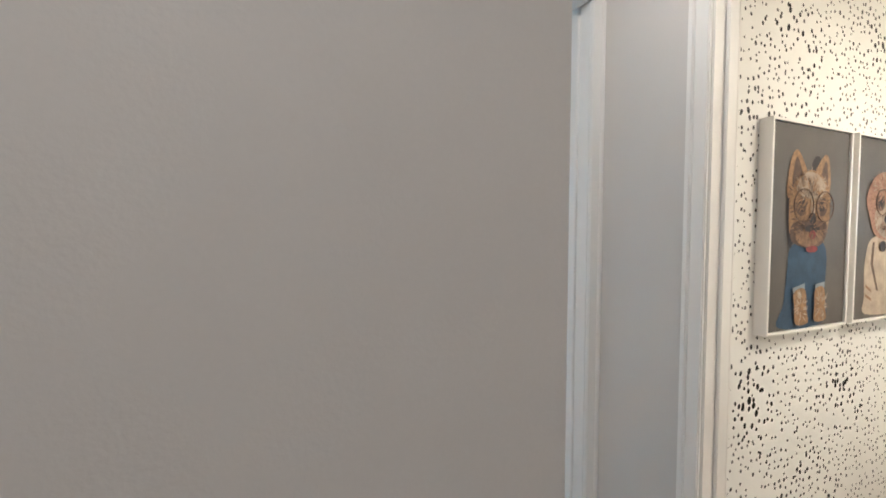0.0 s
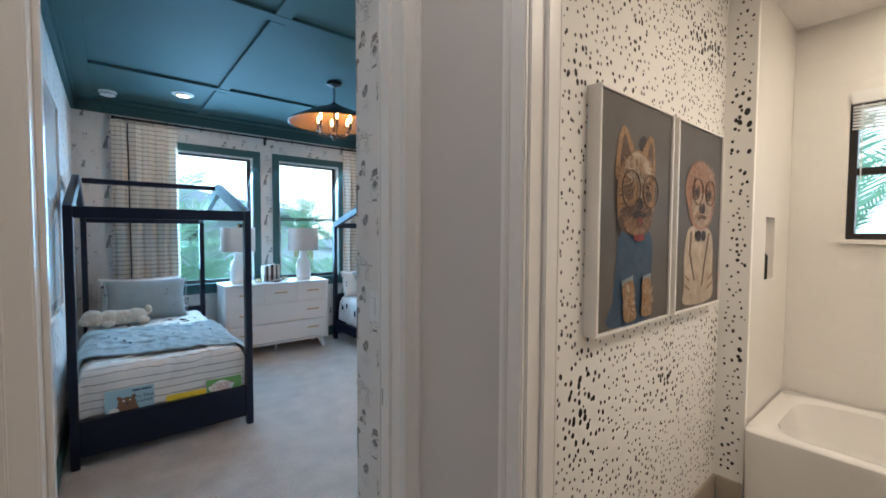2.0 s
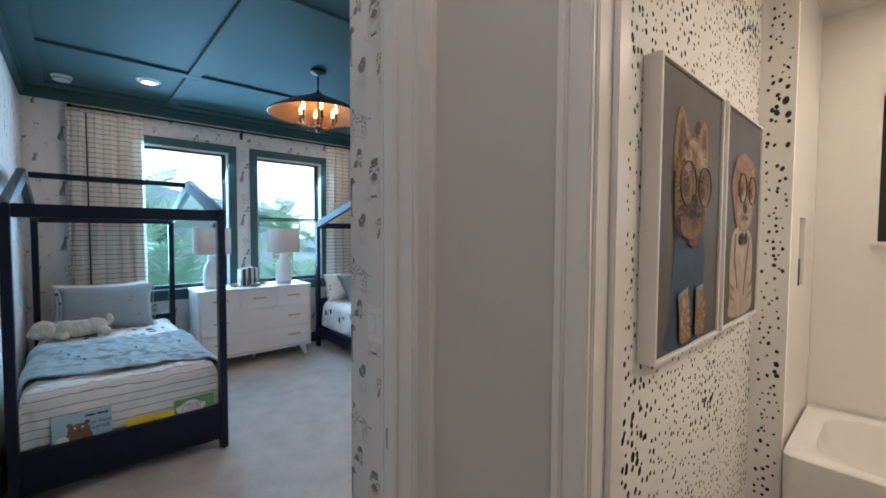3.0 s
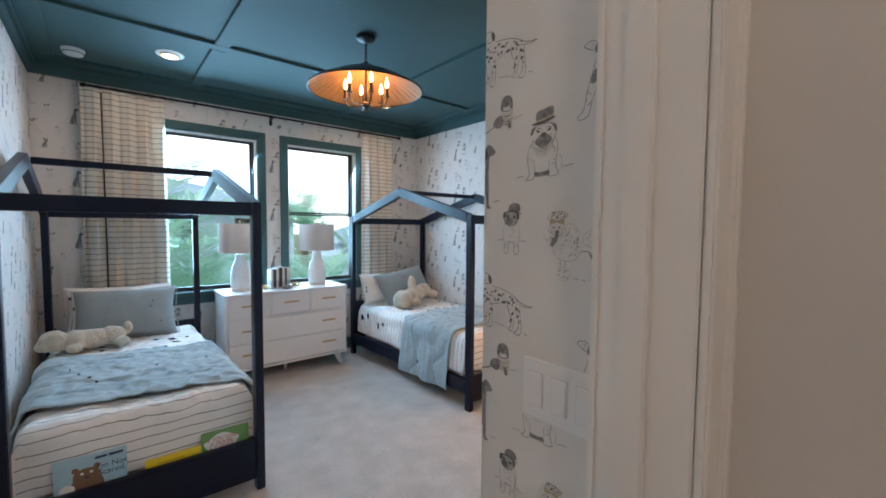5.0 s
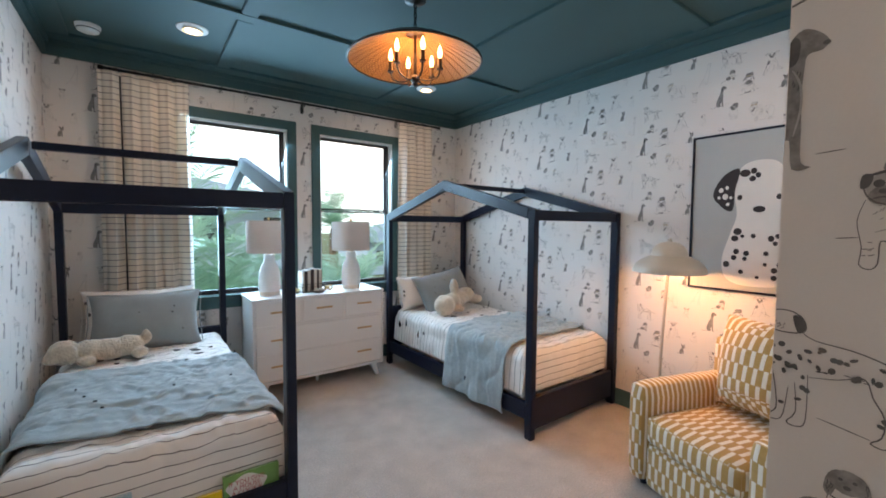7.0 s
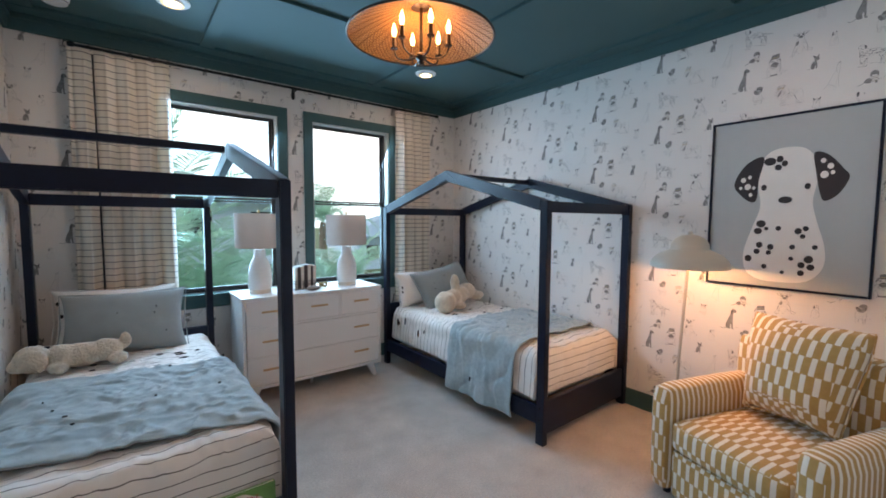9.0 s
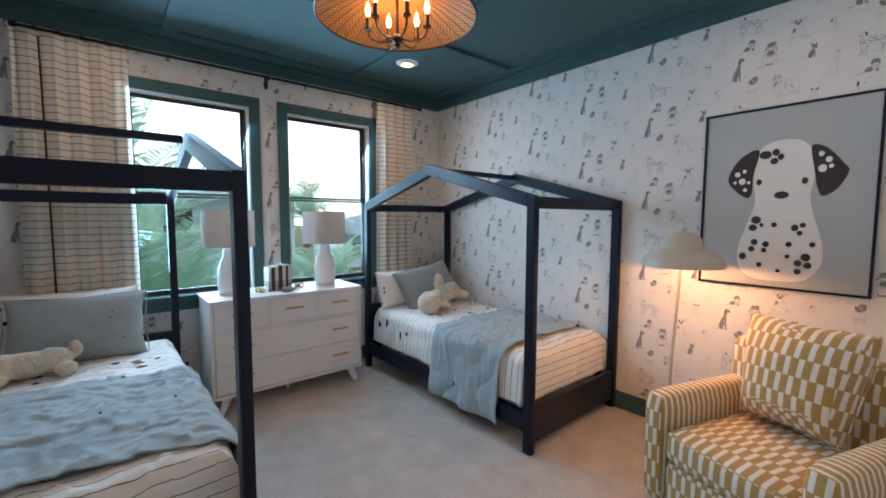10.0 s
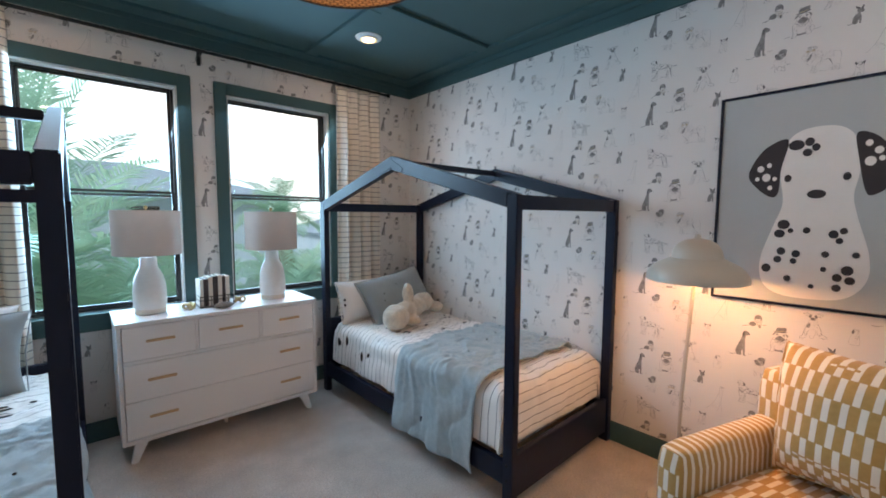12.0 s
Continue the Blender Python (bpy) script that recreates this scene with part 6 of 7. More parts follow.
def print_wall(name, u0, u1, v0, v1, to_world, holes=(), at=(0.0, 0.0), way=1):
    """The figures of the paper on one wall, laid a hair above it; way: +1 if u runs to the viewer's right."""
    data = {k: ([], []) for k in range(4)}
    for a in range(-10, 11):
        for b in range(-6, 7):
            for figure, su, sv in SPOTS:
                cu, cv = at[0] + way * (a * RW + su), at[1] + b * RH + sv - (RH / 2 if a % 2 else 0)
                if not (u0 - 0.1 < cu < u1 + 0.1 and v0 - 0.2 < cv < v1 + 0.05) or any(h[0] < cu < h[1] and h[2] - 0.03 < cv < h[3] - 0.12 for h in holes):
                    continue
                for i, (pts, m) in enumerate(figure):
                    q = [(cu + way * x, cv + y) for x, y in pts]
                    mu, mv = sum(x for x, _ in q) / len(q), sum(y for _, y in q) / len(q)
                    if min(x for x, _ in q) < u0 + 0.001 or max(x for x, _ in q) > u1 - 0.001 or min(y for _, y in q) < v0 or max(y for _, y in q) > v1:
                        q = cut_to(q, u0 + 0.001, u1 - 0.001, v0, v1)
                        if not q:
                            continue
                    if any(h[0] - 0.004 < mu < h[1] + 0.004 and h[2] - 0.004 < mv < h[3] + 0.004 for h in holes):
                        continue
                    vs, fs = data[m]
                    fs.append(tuple(range(len(vs), len(vs) + len(q))))
                    vs.extend(to_world(x, y, 0.0006 + 0.000004 * i) for x, y in q)
    for m, mat in enumerate(INKS):
        me = bpy.data.meshes.new(name)
        me.from_pydata(data[m][0], [], data[m][1])
        me.materials.append(M[mat])
        tagged(new(name, me), "grey pen-and-wash figures printed on the wallpaper", "wallpaper print", kind="stuff")


B0 = 0.137
print_wall("wallpaper_print_north", WX0, WX1, B0, CROWN, lambda u, v, o: (u, NY - o, v), [(W1[0] - 0.09, W1[1] + 0.09, 0.74, 2.52), (W2[0] - 0.09, W2[1] + 0.09, 0.74, 2.52)], (3.484, 2.096))
print_wall("wallpaper_print_east", VY, NY, B0, CROWN, lambda u, v, o: (WX1 - o, u, v), [(AY1, AY0, AZ0, AZ1)], (6.50, 2.334), -1)
print_wall("wallpaper_print_west", DY1 + 0.02, NY, B0, CROWN, lambda u, v, o: (WX0 + o, u, v), [], (6.2, 2.2))
print_wall("wallpaper_print_entry", DY1 + 0.015, VY, B0, CROWN, lambda u, v, o: (VX - o, u, v), [(4.09, 4.27, 1.145, 1.26)], (4.394, 1.562), -1)

# ---- bathroom ----
def dots(name, u0, u1, v0, v1, to_world, seed):
    rnd = random.Random(seed)
    vs, fs = [], []
    step = 0.030
    for j in range(int((v1 - v0) / step)):
        for i in range(int((u1 - u0) / step)):
            if rnd.random() < 0.30:
                continue
            u, v = u0 + (i + rnd.uniform(0.1, 0.9)) * step, v0 + (j + rnd.uniform(0.1, 0.9)) * step
            f = noise.noise(Vector((u * 3.1, v * 3.1, seed)))
            r = rnd.uniform(0.0034, 0.0062) + max(0.0, f) * 0.013 * rnd.random()
            b = r * rnd.uniform(1.0, 1.5)
            if u - r < u0 or u + r > u1 or v - b < v0 or v + b > v1:
                continue
            o = oval(u, v, r, b, rnd.uniform(-0.5, 0.5), 9)
            fs.append(tuple(range(len(vs), len(vs) + 9)))
            vs.extend(to_world(x, y) for x, y in o)
    me = bpy.data.meshes.new(name)
    me.from_pydata(vs, [], fs)
    me.materials.append(M["dot"])
    tagged(new(name, me), "irregular black dots printed on cream wallpaper", "wallpaper print", kind="stuff")


dots("wallpaper_dots", HX1 + 0.145, BX, 0.235, 2.72, lambda u, v: (u, BY - 0.001, v), 3)
dots("wallpaper_dots_return", TY + 0.012, BY - 0.002, 0.235, 2.72, lambda u, v: (BX - 0.001, u, v), 4)
M["canvas_dark"] = material("dark_umber_canvas", (0.085, 0.072, 0.062), 0.6, var=0.25, scale=5, fine=400, bump=0.2)
M["fur"] = material("tan_brush_paint", (0.22, 0.125, 0.065), 0.7, var=0.45, scale=38, bump=0.3)
M["fur_dark"] = material("brown_brush_paint", (0.10, 0.058, 0.036), 0.7, var=0.35, scale=30, bump=0.3)
M["paint_blue"] = material("blue_brush_paint", (0.022, 0.055, 0.10), 0.7, var=0.3, scale=20, bump=0.3)
M["paint_red"] = material("red_brush_paint", (0.20, 0.03, 0.03), 0.7, var=0.3, scale=20, bump=0.3)
M["paint_pale"] = material("pale_brush_paint", (0.40, 0.32, 0.24), 0.7, var=0.25, scale=20, bump=0.3)


def brush(parent, w, h, d, at, size, n, mat, seed, off, lean=0.0, long=0.05):
    """Many short paint strokes that run outward from a middle, as one layer of paint."""
    r = random.Random(seed)
    bm = bmesh.new()
    for i in range(n):
        a, q = r.uniform(0, 6.283), r.uniform(0.05, 1.0) ** 0.5
        u, v = (at[0] + size[0] * q * math.cos(a)) * w, (at[1] + size[1] * q * math.sin(a)) * h
        e = a + r.uniform(-0.35, 0.35) + lean
        l, t = long * w * r.uniform(0.6, 1.3), 0.0045 * r.uniform(0.5, 1.3)
        cx, cy = math.cos(e), math.sin(e)
        y = -d + 0.008 - off - 0.000004 * i
        bm.faces.new([bm.verts.new(p) for p in ((u - cy * t / 2, y, v + cx * t / 2), (u + cx * l * 0.6 - cy * t / 2, y, v + cy * l * 0.6 + cx * t / 2), (u + cx * l, y, v + cy * l), (u + cy * t / 2, y, v - cx * t / 2))])
    return part("brushwork", bm, mat, parent)


def portrait(x, w, z0, z1, shapes, label, strokes=(), rims=()):
    e = thing("framed_painting", label, "painting", (x, BY, z0), 0, "framed paintings in the bathroom")
    h, d = z1 - z0, 0.048
    box_part("canvas", (0.012, -d + 0.008, 0.012, w - 0.012, -0.004, h - 0.012), "canvas_dark", e, "dark brown canvas", bevel=0)
    for b in ((0, -d, 0, 0.010, -0.001, h), (w - 0.010, -d, 0, w, -0.001, h), (0.010, -d, 0, w - 0.010, -0.001, 0.010), (0.010, -d, h - 0.010, w - 0.010, -0.001, h)):
        box_part("frame_bar", b, "trim", e, "white floater frame", bevel=0.001)
    for i, (pts, mat) in enumerate(shapes):
        shape("painted_shape", [(u * w, v * h) for u, v in pts], mat, e, 0.0012 + 0.0003 * i, lambda u, v, o: (u, -d + 0.008 - o, v))
    for k, (at, size, n, mat, long) in enumerate(strokes):
        brush(e, w, h, d, at, size, n, mat, k + int(x * 10), 0.0072 + 0.0008 * k, long=long)
    for u, v, a in rims:
        bm = bmesh.new()
        add_tube(bm, [(u * w + a * w * math.cos(t), -d - 0.004, v * h + a * w * math.sin(t)) for t in [2 * math.pi * q / 24 for q in range(25)]], 0.0020, 6)
        part("painted_ring", bm, "fur_dark", e)


PZ0, PZ1 = 1.165, 1.965
M["fur_gold"] = material("golden_brush_paint", (0.27, 0.155, 0.075), 0.7, var=0.45, scale=45, bump=0.3)
M["paint_sock"] = material("grey_blue_brush_paint", (0.20, 0.24, 0.27), 0.7, var=0.25, scale=25, bump=0.3)
M["paint_rose"] = material("rose_brush_paint", (0.34, 0.19, 0.13), 0.7, var=0.35, scale=45, bump=0.3)
portrait(3.078, 0.546, PZ0, PZ1, [
    (flowing(((0.29, 0.42), (0.23, 0.30), (0.20, 0.14), (0.15, 0.03), (0.70, 0.03), (0.71, 0.20), (0.68, 0.42))), "paint_blue"),
    (oval(0.555, 0.775, 0.075, 0.075), "art_dark"),
    (flowing(((0.22, 0.70), (0.20, 0.55), (0.25, 0.40), (0.32, 0.52))), "art_dark"),
    (flowing(((0.21, 0.64), (0.22, 0.79), (0.29, 0.868), (0.38, 0.82), (0.44, 0.72))), "fur_gold"), (flowing(((0.52, 0.74), (0.58, 0.82), (0.665, 0.862), (0.715, 0.80), (0.71, 0.68))), "fur_gold"),
    (flowing(((0.26, 0.70), (0.265, 0.78), (0.30, 0.835), (0.35, 0.79), (0.38, 0.72))), "fur_dark"), (flowing(((0.59, 0.72), (0.62, 0.79), (0.66, 0.83), (0.685, 0.78), (0.68, 0.69))), "fur_dark"),
    (flowing(((0.42, 0.77), (0.25, 0.69), (0.22, 0.57), (0.26, 0.45), (0.46, 0.405), (0.65, 0.43), (0.72, 0.54), (0.71, 0.69), (0.57, 0.77))), "fur_gold"),
    (flowing(((0.40, 0.76), (0.30, 0.68), (0.50, 0.64), (0.68, 0.68), (0.56, 0.76))), "paint_pale"),
    (flowing(((0.27, 0.52), (0.26, 0.44), (0.46, 0.405), (0.65, 0.43), (0.69, 0.52), (0.50, 0.54))), "fur_dark"),
    (flowing(((0.34, 0.43), (0.46, 0.41), (0.60, 0.43), (0.64, 0.48), (0.50, 0.50), (0.32, 0.48))), "fur"),
    (oval(0.365, 0.605, 0.075, 0.047), "fur_dark"), (oval(0.625, 0.605, 0.065, 0.047), "fur_dark"), (oval(0.375, 0.607, 0.040, 0.030), "art_dark"), (oval(0.615, 0.607, 0.036, 0.030), "art_dark"),
    (oval(0.50, 0.60, 0.030, 0.065), "paint_pale"), (oval(0.50, 0.548, 0.048, 0.027), "art_dark"), (oval(0.50, 0.497, 0.095, 0.020), "art_dark"), (oval(0.505, 0.468, 0.040, 0.022), "paint_red"),
    (oval(0.50, 0.398, 0.075, 0.016), "paint_red"),
    ([(0.29, 0.19), (0.43, 0.205), (0.43, 0.235), (0.28, 0.215)], "paint_sock"), ([(0.56, 0.20), (0.68, 0.205), (0.68, 0.235), (0.56, 0.225)], "paint_sock"),
    (flowing(((0.30, 0.195), (0.43, 0.205), (0.46, 0.10), (0.475, 0.04), (0.33, 0.04), (0.31, 0.12))), "fur_gold"), (flowing(((0.56, 0.20), (0.67, 0.205), (0.70, 0.10), (0.70, 0.045), (0.56, 0.045), (0.555, 0.12))), "fur_gold")],
    "painting of plain tan and blue shapes in a white floater frame",
    [((0.46, 0.60), (0.25, 0.165), 170, "fur_dark", 0.05), ((0.46, 0.66), (0.22, 0.07), 150, "fur_gold", 0.06), ((0.46, 0.70), (0.16, 0.05), 60, "paint_pale", 0.06), ((0.46, 0.50), (0.20, 0.07), 70, "fur", 0.05), ((0.38, 0.12), (0.05, 0.06), 30, "paint_pale", 0.05), ((0.63, 0.12), (0.05, 0.06), 30, "paint_pale", 0.05)],
    [(0.365, 0.605, 0.118), (0.63, 0.605, 0.108)])
portrait(3.670, 0.530, PZ0, PZ1, [
    (flowing(((0.29, 0.45), (0.19, 0.32), (0.20, 0.14), (0.22, 0.04), (0.80, 0.04), (0.82, 0.20), (0.80, 0.38), (0.66, 0.45))), "paint_pale"),
    ([(0.30, 0.43), (0.28, 0.31), (0.39, 0.16), (0.42, 0.16), (0.32, 0.31), (0.335, 0.43)], "fur_dark"), ([(0.69, 0.42), (0.60, 0.24), (0.56, 0.12), (0.59, 0.12), (0.64, 0.24), (0.73, 0.42)], "fur_dark"),
    ([(0.21, 0.20), (0.30, 0.17), (0.30, 0.155), (0.21, 0.185)], "fur"), ([(0.21, 0.15), (0.31, 0.12), (0.31, 0.105), (0.21, 0.135)], "fur"), ([(0.70, 0.16), (0.81, 0.19), (0.81, 0.175), (0.70, 0.145)], "fur"), ([(0.70, 0.11), (0.81, 0.14), (0.81, 0.125), (0.70, 0.095)], "fur"),
    (flowing(((0.47, 0.815), (0.27, 0.77), (0.17, 0.66), (0.23, 0.56), (0.32, 0.47), (0.52, 0.44), (0.72, 0.48), (0.80, 0.58), (0.83, 0.68), (0.70, 0.78))), "paint_rose"),
    (flowing(((0.32, 0.60), (0.34, 0.50), (0.52, 0.45), (0.70, 0.50), (0.72, 0.60), (0.52, 0.64))), "paint_pale"),
    (oval(0.385, 0.645, 0.080, 0.047), "fur_dark"), (oval(0.655, 0.645, 0.080, 0.047), "fur_dark"), (oval(0.39, 0.645, 0.042, 0.030), "art_dark"), (oval(0.65, 0.645, 0.042, 0.030), "art_dark"),
    (oval(0.52, 0.555, 0.065, 0.030), "art_dark"), (oval(0.52, 0.505, 0.10, 0.016), "fur_dark"), (oval(0.52, 0.485, 0.07, 0.014), "paint_pale"),
    (oval(0.45, 0.405, 0.055, 0.030), "art_dark"), (oval(0.56, 0.405, 0.055, 0.030), "art_dark")],
    "painting of plain cream and tan shapes in a white floater frame",
    [((0.50, 0.62), (0.29, 0.16), 130, "fur", 0.05), ((0.50, 0.72), (0.26, 0.07), 150, "paint_rose", 0.06), ((0.50, 0.74), (0.24, 0.05), 60, "paint_pale", 0.05), ((0.50, 0.55), (0.24, 0.06), 60, "paint_rose", 0.05)],
    [(0.385, 0.645, 0.105), (0.655, 0.645, 0.105)])


def make_tub():
    e = thing("bathtub", "white enamel alcove bathtub with a curved apron", "bathtub")
    x0, x1, y0, y1, h = 4.295, FX - 0.008, 1.80, TY - 0.004, 0.54
    bm = bmesh.new()
    n = 40
    def ring(inx, iny, z, p):
        cx, cy, a, b = (x0 + x1) / 2, (y0 + y1) / 2, (x1 - x0) / 2 - inx, (y1 - y0) / 2 - iny
        return [bm.verts.new((cx + a * math.copysign(abs(math.cos(t)) ** (2 / p), math.cos(t)), cy + b * math.copysign(abs(math.sin(t)) ** (2 / p), math.sin(t)), z)) for t in [2 * math.pi * (i + 0.5) / n for i in range(n)]]
    rings = [ring(0.03, 0.0, 0.0, 30), ring(0.02, 0.0, 0.30, 30), ring(0.0, 0.0, h - 0.045, 30), ring(0.0, 0.0, h - 0.008, 30), ring(0.006, 0.004, h, 26), ring(0.075, 0.075, h, 8), ring(0.092, 0.09, h - 0.012, 6), ring(0.12, 0.14, h - 0.20, 5), ring(0.17, 0.22, 0.14, 4), ring(0.26, 0.34, 0.10, 4)]
    coords = [[v.co.copy() for v in r] for r in rings]
    bm.free()
    for name, first, last in (("apron", 0, 3), ("rim", 3, 6), ("basin", 6, 9)):
        b = bmesh.new()
        rs = [[b.verts.new(c) for c in r] for r in coords[first:last + 1]]
        for p, q in zip(rs, rs[1:]):
            for i in range(n):
                b.faces.new((p[i], p[(i + 1) % n], q[(i + 1) % n], q[i]))
        if name == "basin":
            b.faces.new(rs[-1])
        part(name, b, "tub", e, smooth=55)
    return e


make_tub()
nb = thing("bottle", "slim black pump bottle in the tiled niche", "bottle", (4.68, TY + 0.030, NZ0))
bm = bmesh.new()
add_lathe(bm, [(0.024, 0.0), (0.026, 0.006), (0.026, 0.13), (0.012, 0.15), (0.010, 0.165)], 20)
part("body", bm, "black_metal", nb, smooth=50)
bm = bmesh.new()
add_lathe(bm, [(0.006, 0.165), (0.006, 0.19), (0.012, 0.192), (0.012, 0.202)], 12)
add_tube(bm, [(0, 0, 0.197), (-0.03, -0.01, 0.195)], 0.004, 8)
part("pump", bm, "black_metal", nb, smooth=50)

# small window over the tub
bw = tagged(new("window_3"), "small dark-framed bathroom window with a blind valance", "window", kind="structure")
bm = bmesh.new()
for b in ((FX + 0.02, BW[0], BW[2], FX + 0.10, BW[0] + 0.035, BW[3]), (FX + 0.02, BW[1] - 0.035, BW[2], FX + 0.10, BW[1], BW[3]), (FX + 0.02, BW[0] + 0.035, BW[2], FX + 0.10, BW[1] - 0.035, BW[2] + 0.035), (FX + 0.02, BW[0] + 0.035, BW[3] - 0.035, FX + 0.10, BW[1] - 0.035, BW[3]),
          (FX + 0.03, BW[0] + 0.035, 1.83, FX + 0.08, BW[1] - 0.035, 1.87)):
    add_box(bm, *b, bevel=0.003)
part("window_frame", bm, "bronze", bw, "dark bronze frame")
g = box_part("pane", (FX + 0.05, BW[0] + 0.035, BW[2] + 0.035, FX + 0.056, BW[1] - 0.035, BW[3] - 0.035), "glass", bw, bevel=0)
g.visible_shadow = False
box_part("window_sill", (FX - 0.018, BW[0] - 0.02, BW[2] - 0.028, FX + 0.10, BW[1] + 0.02, BW[2] - 0.001), "tile", bw, "white sill")
bl = thing("window_blind", "white slatted blind drawn up under its valance", "blind", (FX, 0, 0))
box_part("valance", (-0.012, BW[0] + 0.01, BW[3] - 0.02, 0.018, BW[1] - 0.005, BW[3] + 0.05), "fixture", bl)
for i in range(8):
    box_part("slat", (-0.005, BW[0] + 0.02, BW[3] - 0.040 - 0.017 * i, 0.018, BW[1] - 0.012, BW[3] - 0.032 - 0.017 * i), "fixture", bl, bevel=0)
bm = bmesh.new()
add_tube(bm, [(0.005, BW[1] - 0.05, BW[3] - 0.02), (0.004, BW[1] - 0.052, 1.80)], 0.003, 6)
part("wand", bm, "fixture", bl)

# ---- outdoors ----
M["grass"] = material("lawn", (0.075, 0.11, 0.035), 0.95, var=0.3, scale=2, fine=40, bump=0.6)
M["frond"] = material("palm_leaf", (0.22, 0.44, 0.33), 0.5, var=0.35, scale=3, fine=20, bump=0.1)
M["frond_pale"] = material("young_palm_leaf", (0.27, 0.50, 0.42), 0.5, var=0.35, scale=3, fine=20, bump=0.1)
M["trunk"] = material("palm_trunk", (0.16, 0.12, 0.085), 0.9, var=0.35, scale=8, bump=0.8)
# blue outdoor haze is mixed into the stucco and roof colours
M["stucco"] = material("haze_tinted_stucco", (0.42, 0.60, 0.74), 0.85, var=0.06, scale=2, bump=0.2)
M["roof"] = material("blue_grey_shingle", (0.23, 0.35, 0.45), 0.8, var=0.25, scale=5, fine=30, bump=0.5)
M["dark_glass"] = material("dark_window", (0.03, 0.035, 0.04), 0.08, var=0.1, bump=0.0)
GROUND = -3.2
for key in ("frond", "frond_pale"):
    let_light_through(M[key], 0.6, (0.46, 0.76, 0.58))
bm = bmesh.new()
bmesh.ops.create_grid(bm, x_segments=4, y_segments=4, size=1500)
bmesh.ops.translate(bm, vec=(0, 0, GROUND), verts=bm.verts)
tagged(part("ground", bm, "grass"), "green lawn behind the house reaching the horizon", "lawn", kind="structure")


def palm(at, height, fronds, length, seed, label, droop=1.0, upright=0.0, mat="frond"):
    rnd = random.Random(seed)
    e = thing("palm_tree", label, "palm tree", at, 0, "palm trees")
    bm = bmesh.new()
    k = 14
    add_tube(bm, [(0.10 * math.sin(i * 0.4), 0.06 * math.cos(i * 0.5), height * i / k) for i in range(k + 1)], 0.14, 10, radii=[0.17 - 0.06 * i / k + (0.012 if i % 2 else 0) for i in range(k + 1)])
    part("trunk", bm, "trunk", e, "ringed brown trunk", smooth=True)
    top = Vector((0.10 * math.sin(k * 0.4), 0.06 * math.cos(k * 0.5), height))
    vs, fs = [], []
    for f in range(fronds):
        az = 2 * math.pi * (f * 0.381966) + rnd.uniform(-0.2, 0.2)
        el = radians(rnd.uniform(10, 75) + upright)
        L = length * rnd.uniform(0.8, 1.1)
        d = Vector((math.cos(az) * math.cos(el), math.sin(az) * math.cos(el), math.sin(el)))
        pts, p = [], top.copy()
        n = 26
        for i in range(n + 1):
            pts.append(p.copy())
            p = p + d * (L / n)
            d = (d + Vector((0, 0, -0.055 * droop * (0.5 + i / n)))).normalized()
        for i in range(2, n):
            t = i / n
            a = (pts[i + 1] - pts[i - 1]).normalized()
            side = a.cross(Vector((0, 0, 1)))
            side = side.normalized() if side.length > 0.05 else Vector((1, 0, 0))
            up = side.cross(a)
            ll = L * 0.26 * math.sin(math.pi * min(1, 0.12 + t * 0.93)) ** 0.7 * rnd.uniform(0.8, 1.1)
            for sg in (-1, 1):
                for h in (0.0, 0.5):
                    base = pts[i].lerp(pts[i + 1], h)
                    tip = base + (side * sg * 0.75 + a * 0.62 + up * 0.12 + Vector((0, 0, -0.28 * rnd.random()))) * ll
                    midp = base.lerp(tip, 0.5) + up * ll * 0.06
                    w = a * (0.018 + 0.010 * rnd.random())
                    b0 = len(vs)
                    vs.extend((base - w * 0.5, base + w * 0.5, midp + w * 0.8, midp - w * 0.8, tip))
                    fs.extend(((b0, b0 + 1, b0 + 2, b0 + 3), (b0 + 3, b0 + 2, b0 + 4)))
        for i in range(n):
            b0 = len(vs)
            w = (pts[i + 1] - pts[i]).cross(Vector((0, 0, 1)))
            w = w.normalized() * 0.014 if w.length > 1e-5 else Vector((0.014, 0, 0))
            vs.extend((pts[i] - w, pts[i] + w, pts[i + 1] + w * 0.8, pts[i + 1] - w * 0.8))
            fs.append((b0, b0 + 1, b0 + 2, b0 + 3))
    me = bpy.data.meshes.new("crown")
    me.from_pydata([tuple(v) for v in vs], [], fs)
    me.materials.append(M[mat])
    o = new("crown", me)
    o.parent = e
    o["label"] = "feathery green fronds"
    return e


palm((2.30, 11.2, GROUND), 3.9, 34, 2.7, 1, "feathery palm close outside the bedroom window", 0.8, 14, "frond_pale")
palm((3.1, 11.9, GROUND), 2.9, 34, 2.4, 2, "lower feathery palm outside the bedroom window", 1.1, 0)
palm((1.0, 15.0, GROUND), 3.4, 22, 2.6, 3, "feathery palm in the garden", 1.0, 0)
palm((8.2, 19.5, GROUND), 4.6, 22, 2.4, 4, "taller palm farther off in the garden", 1.2, 0)
palm((4.3, 12.3, GROUND), 2.0, 30, 2.3, 7, "low bushy palm beneath the bedroom window", 1.1, 4)
palm((6.1, 13.4, GROUND), 2.8, 30, 2.2, 5, "low feathery palm in the garden", 1.1, 0, "frond_pale")
palm((8.2, 3.6, GROUND), 4.4, 12, 2.2, 6, "palm outside the bathroom window", 1.1, 0)


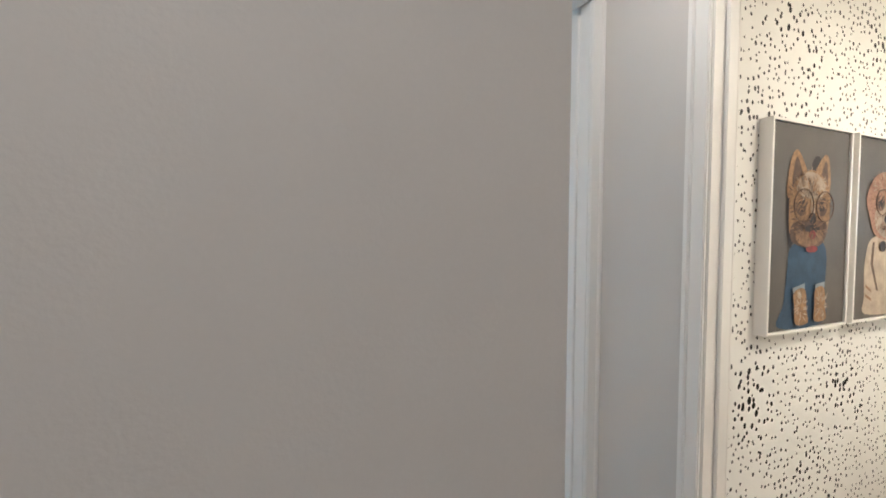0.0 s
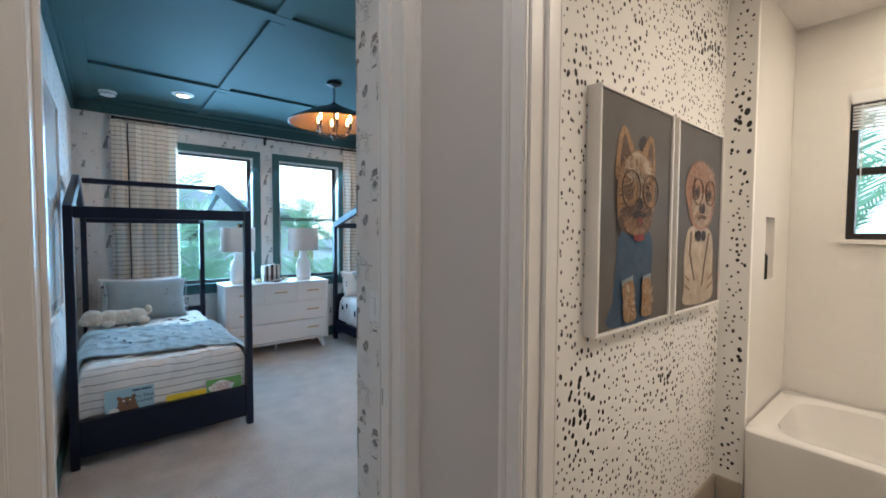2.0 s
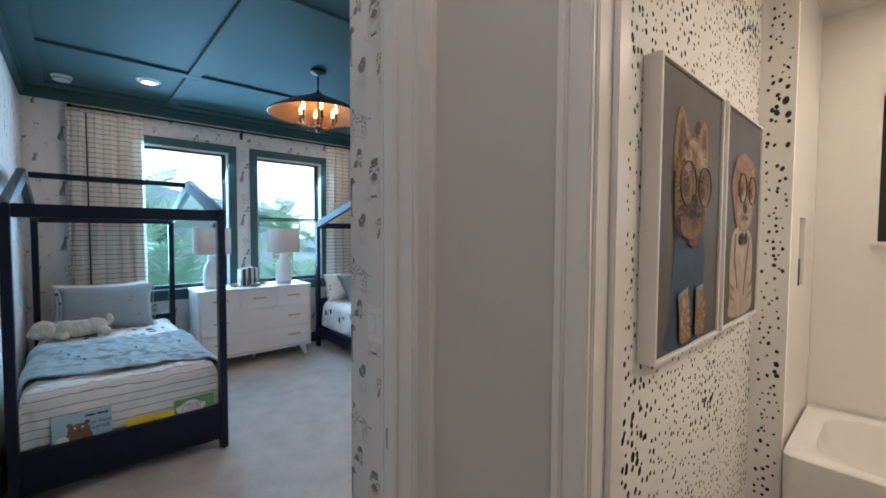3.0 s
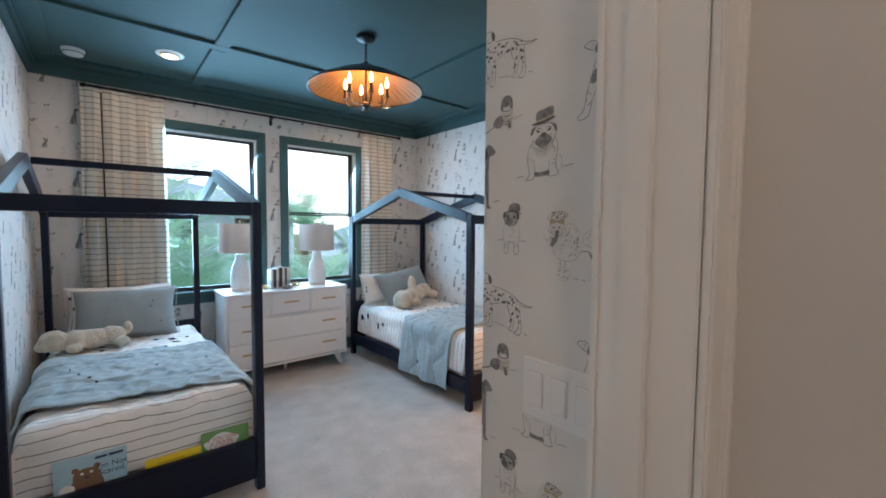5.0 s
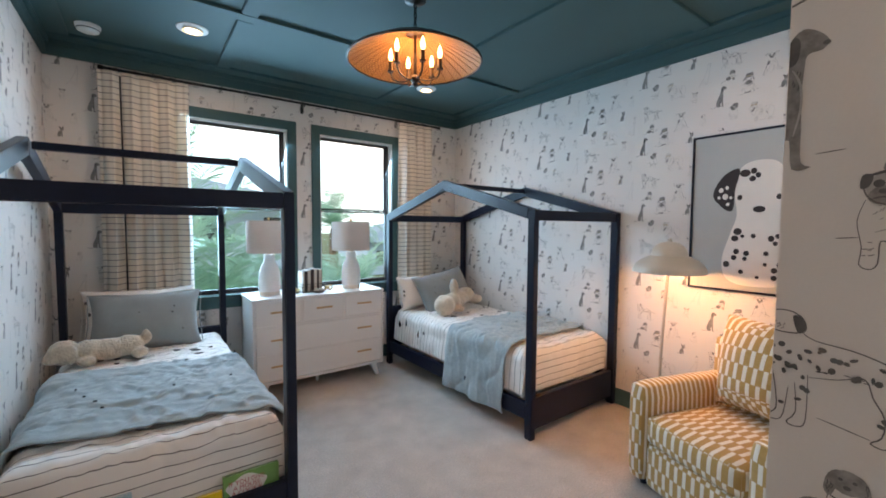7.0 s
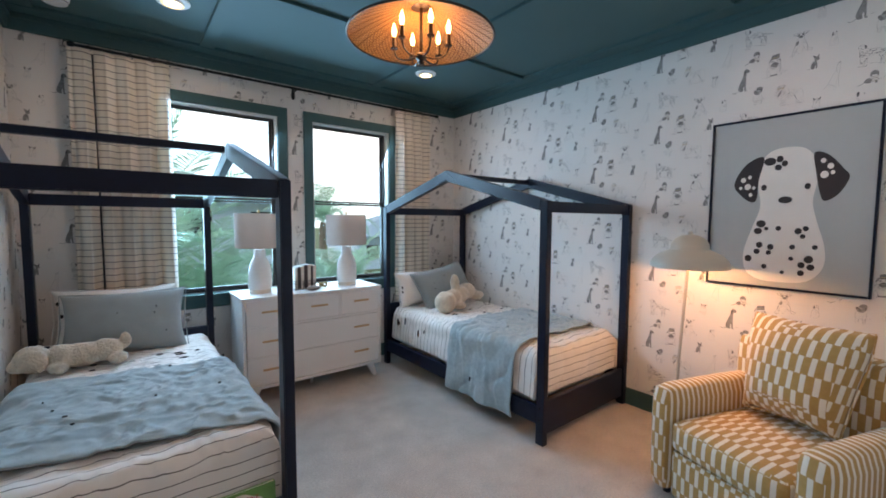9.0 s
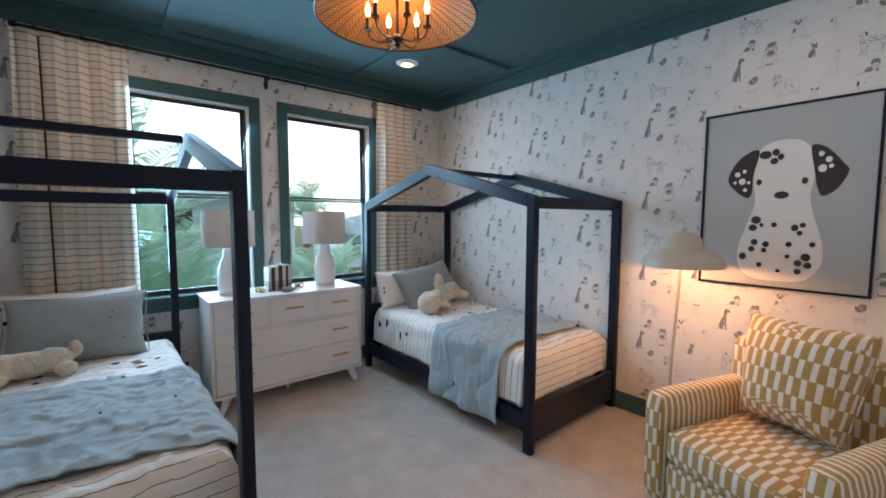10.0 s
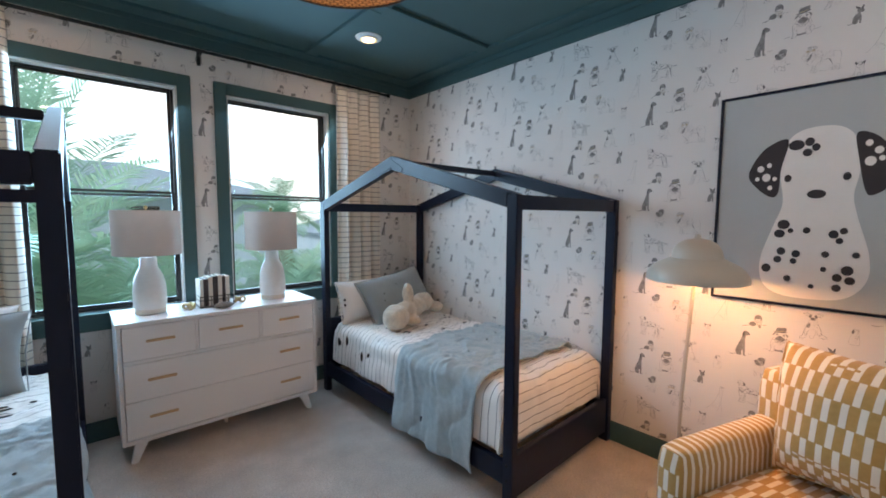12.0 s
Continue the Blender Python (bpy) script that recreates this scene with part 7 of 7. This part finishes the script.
def house(at, w, d, h, roof_h, rz, label, storeys=1):
    e = thing("house", label, "house", at, rz, "neighbouring houses")
    box_part("wall", (-w / 2, -d / 2, 0, w / 2, d / 2, h), "stucco", e, bevel=0)
    bm = bmesh.new()
    o = 0.6
    base = [bm.verts.new(c) for c in ((-w / 2 - o, -d / 2 - o, h), (w / 2 + o, -d / 2 - o, h), (w / 2 + o, d / 2 + o, h), (-w / 2 - o, d / 2 + o, h))]
    eav = [bm.verts.new((v.co.x, v.co.y, h + 0.18)) for v in base]
    rid = [bm.verts.new((-w / 2 + d / 2, 0, h + roof_h)), bm.verts.new((w / 2 - d / 2, 0, h + roof_h))]
    bm.faces.new(base[::-1])
    for i in range(4):
        bm.faces.new((base[i], base[(i + 1) % 4], eav[(i + 1) % 4], eav[i]))
    bm.faces.new((eav[0], eav[1], rid[1], rid[0]))
    bm.faces.new((eav[2], eav[3], rid[0], rid[1]))
    bm.faces.new((eav[1], eav[2], rid[1]))
    bm.faces.new((eav[3], eav[0], rid[0]))
    part("roof", bm, "roof", e, "blue-grey hipped roof")
    for k in range(storeys):
        for i in range(int(w / 3)):
            x, z = -w / 2 + 1.5 + i * 3, 1.0 + 2.8 * k
            wn = box_part("window", (x - 0.6, -d / 2 - 0.03, z, x + 0.6, -d / 2 + 0.01, z + 1.3), "dark_glass", e, "dark window", bevel=0)
            box_part("window_trim", (x - 0.68, -d / 2 - 0.05, z - 0.08, x + 0.68, -d / 2 - 0.031, z), "stucco", wn, bevel=0)


house((1, 33, GROUND), 19, 11, 5.6, 1.9, 0, "two-storey stucco house tinted with blue haze, with a hipped roof", 2)
house((28, 44, GROUND), 16, 11, 3.0, 2.6, -8, "single-storey stucco house farther off")
house((-20, 44, GROUND), 16, 11, 3.0, 2.6, 8, "single-storey stucco house at the garden's far end")

# plain walls of the storey below, down to the lawn
wall_box("wall_lower_storey", [
    (WX0 - 0.15, DY1, GROUND, WX1 + 0.15, NY + 0.17, -0.125), (-0.74, 0.6, GROUND, HX1 + 0.13, DY1 - 0.002, -0.125), (HX1 + 0.132, 1.38, GROUND, FX + 0.16, BY + 0.12, -0.125)],
    "stucco", "pale stucco walls of the storey below")

# ---- wall tiles of the tub alcove ----
tile_mesh = {}


def tile(parent, b):
    key = tuple(round(b[i + 3] - b[i], 4) for i in range(3))
    if key not in tile_mesh:
        bm = bmesh.new()
        add_box(bm, 0, 0, 0, *key)
        bmesh.ops.bevel(bm, geom=bm.edges[:], offset=0.0003, segments=1, affect="EDGES")
        me = bpy.data.meshes.new("tile")
        bm.to_mesh(me)
        bm.free()
        me.materials.append(M["tile"])
        tile_mesh[key] = me
    o = new("tile", tile_mesh[key])
    o.location = b[:3]
    o.parent = parent


TH, TW = 0.15, 0.45
for j in range(14):
    z = 0.55 + j * TH
    if z + TH > 2.72:
        break
    y1 = TY
    first = TW * (0.5 if j % 2 else 1.0)
    while y1 > 1.6:
        y0 = y1 - first
        first = TW
        a, b = y0 + 0.0006, y1 - 0.0003
        y1 = y0
        zz0, zz1 = z + 0.0006, z + TH
        if b > BW[0] - 0.02 and a < BW[1] + 0.02 and zz1 > BW[2] - 0.03 and zz0 < BW[3]:
            if b > BW[1] + 0.08:
                tile(wall_tub_far, (FX + 0.0044, BW[1] + 0.022, zz0, FX + 0.006, b, zz1))
            continue
        tile(wall_tub_far, (FX + 0.0044, a, zz0, FX + 0.006, b, zz1))
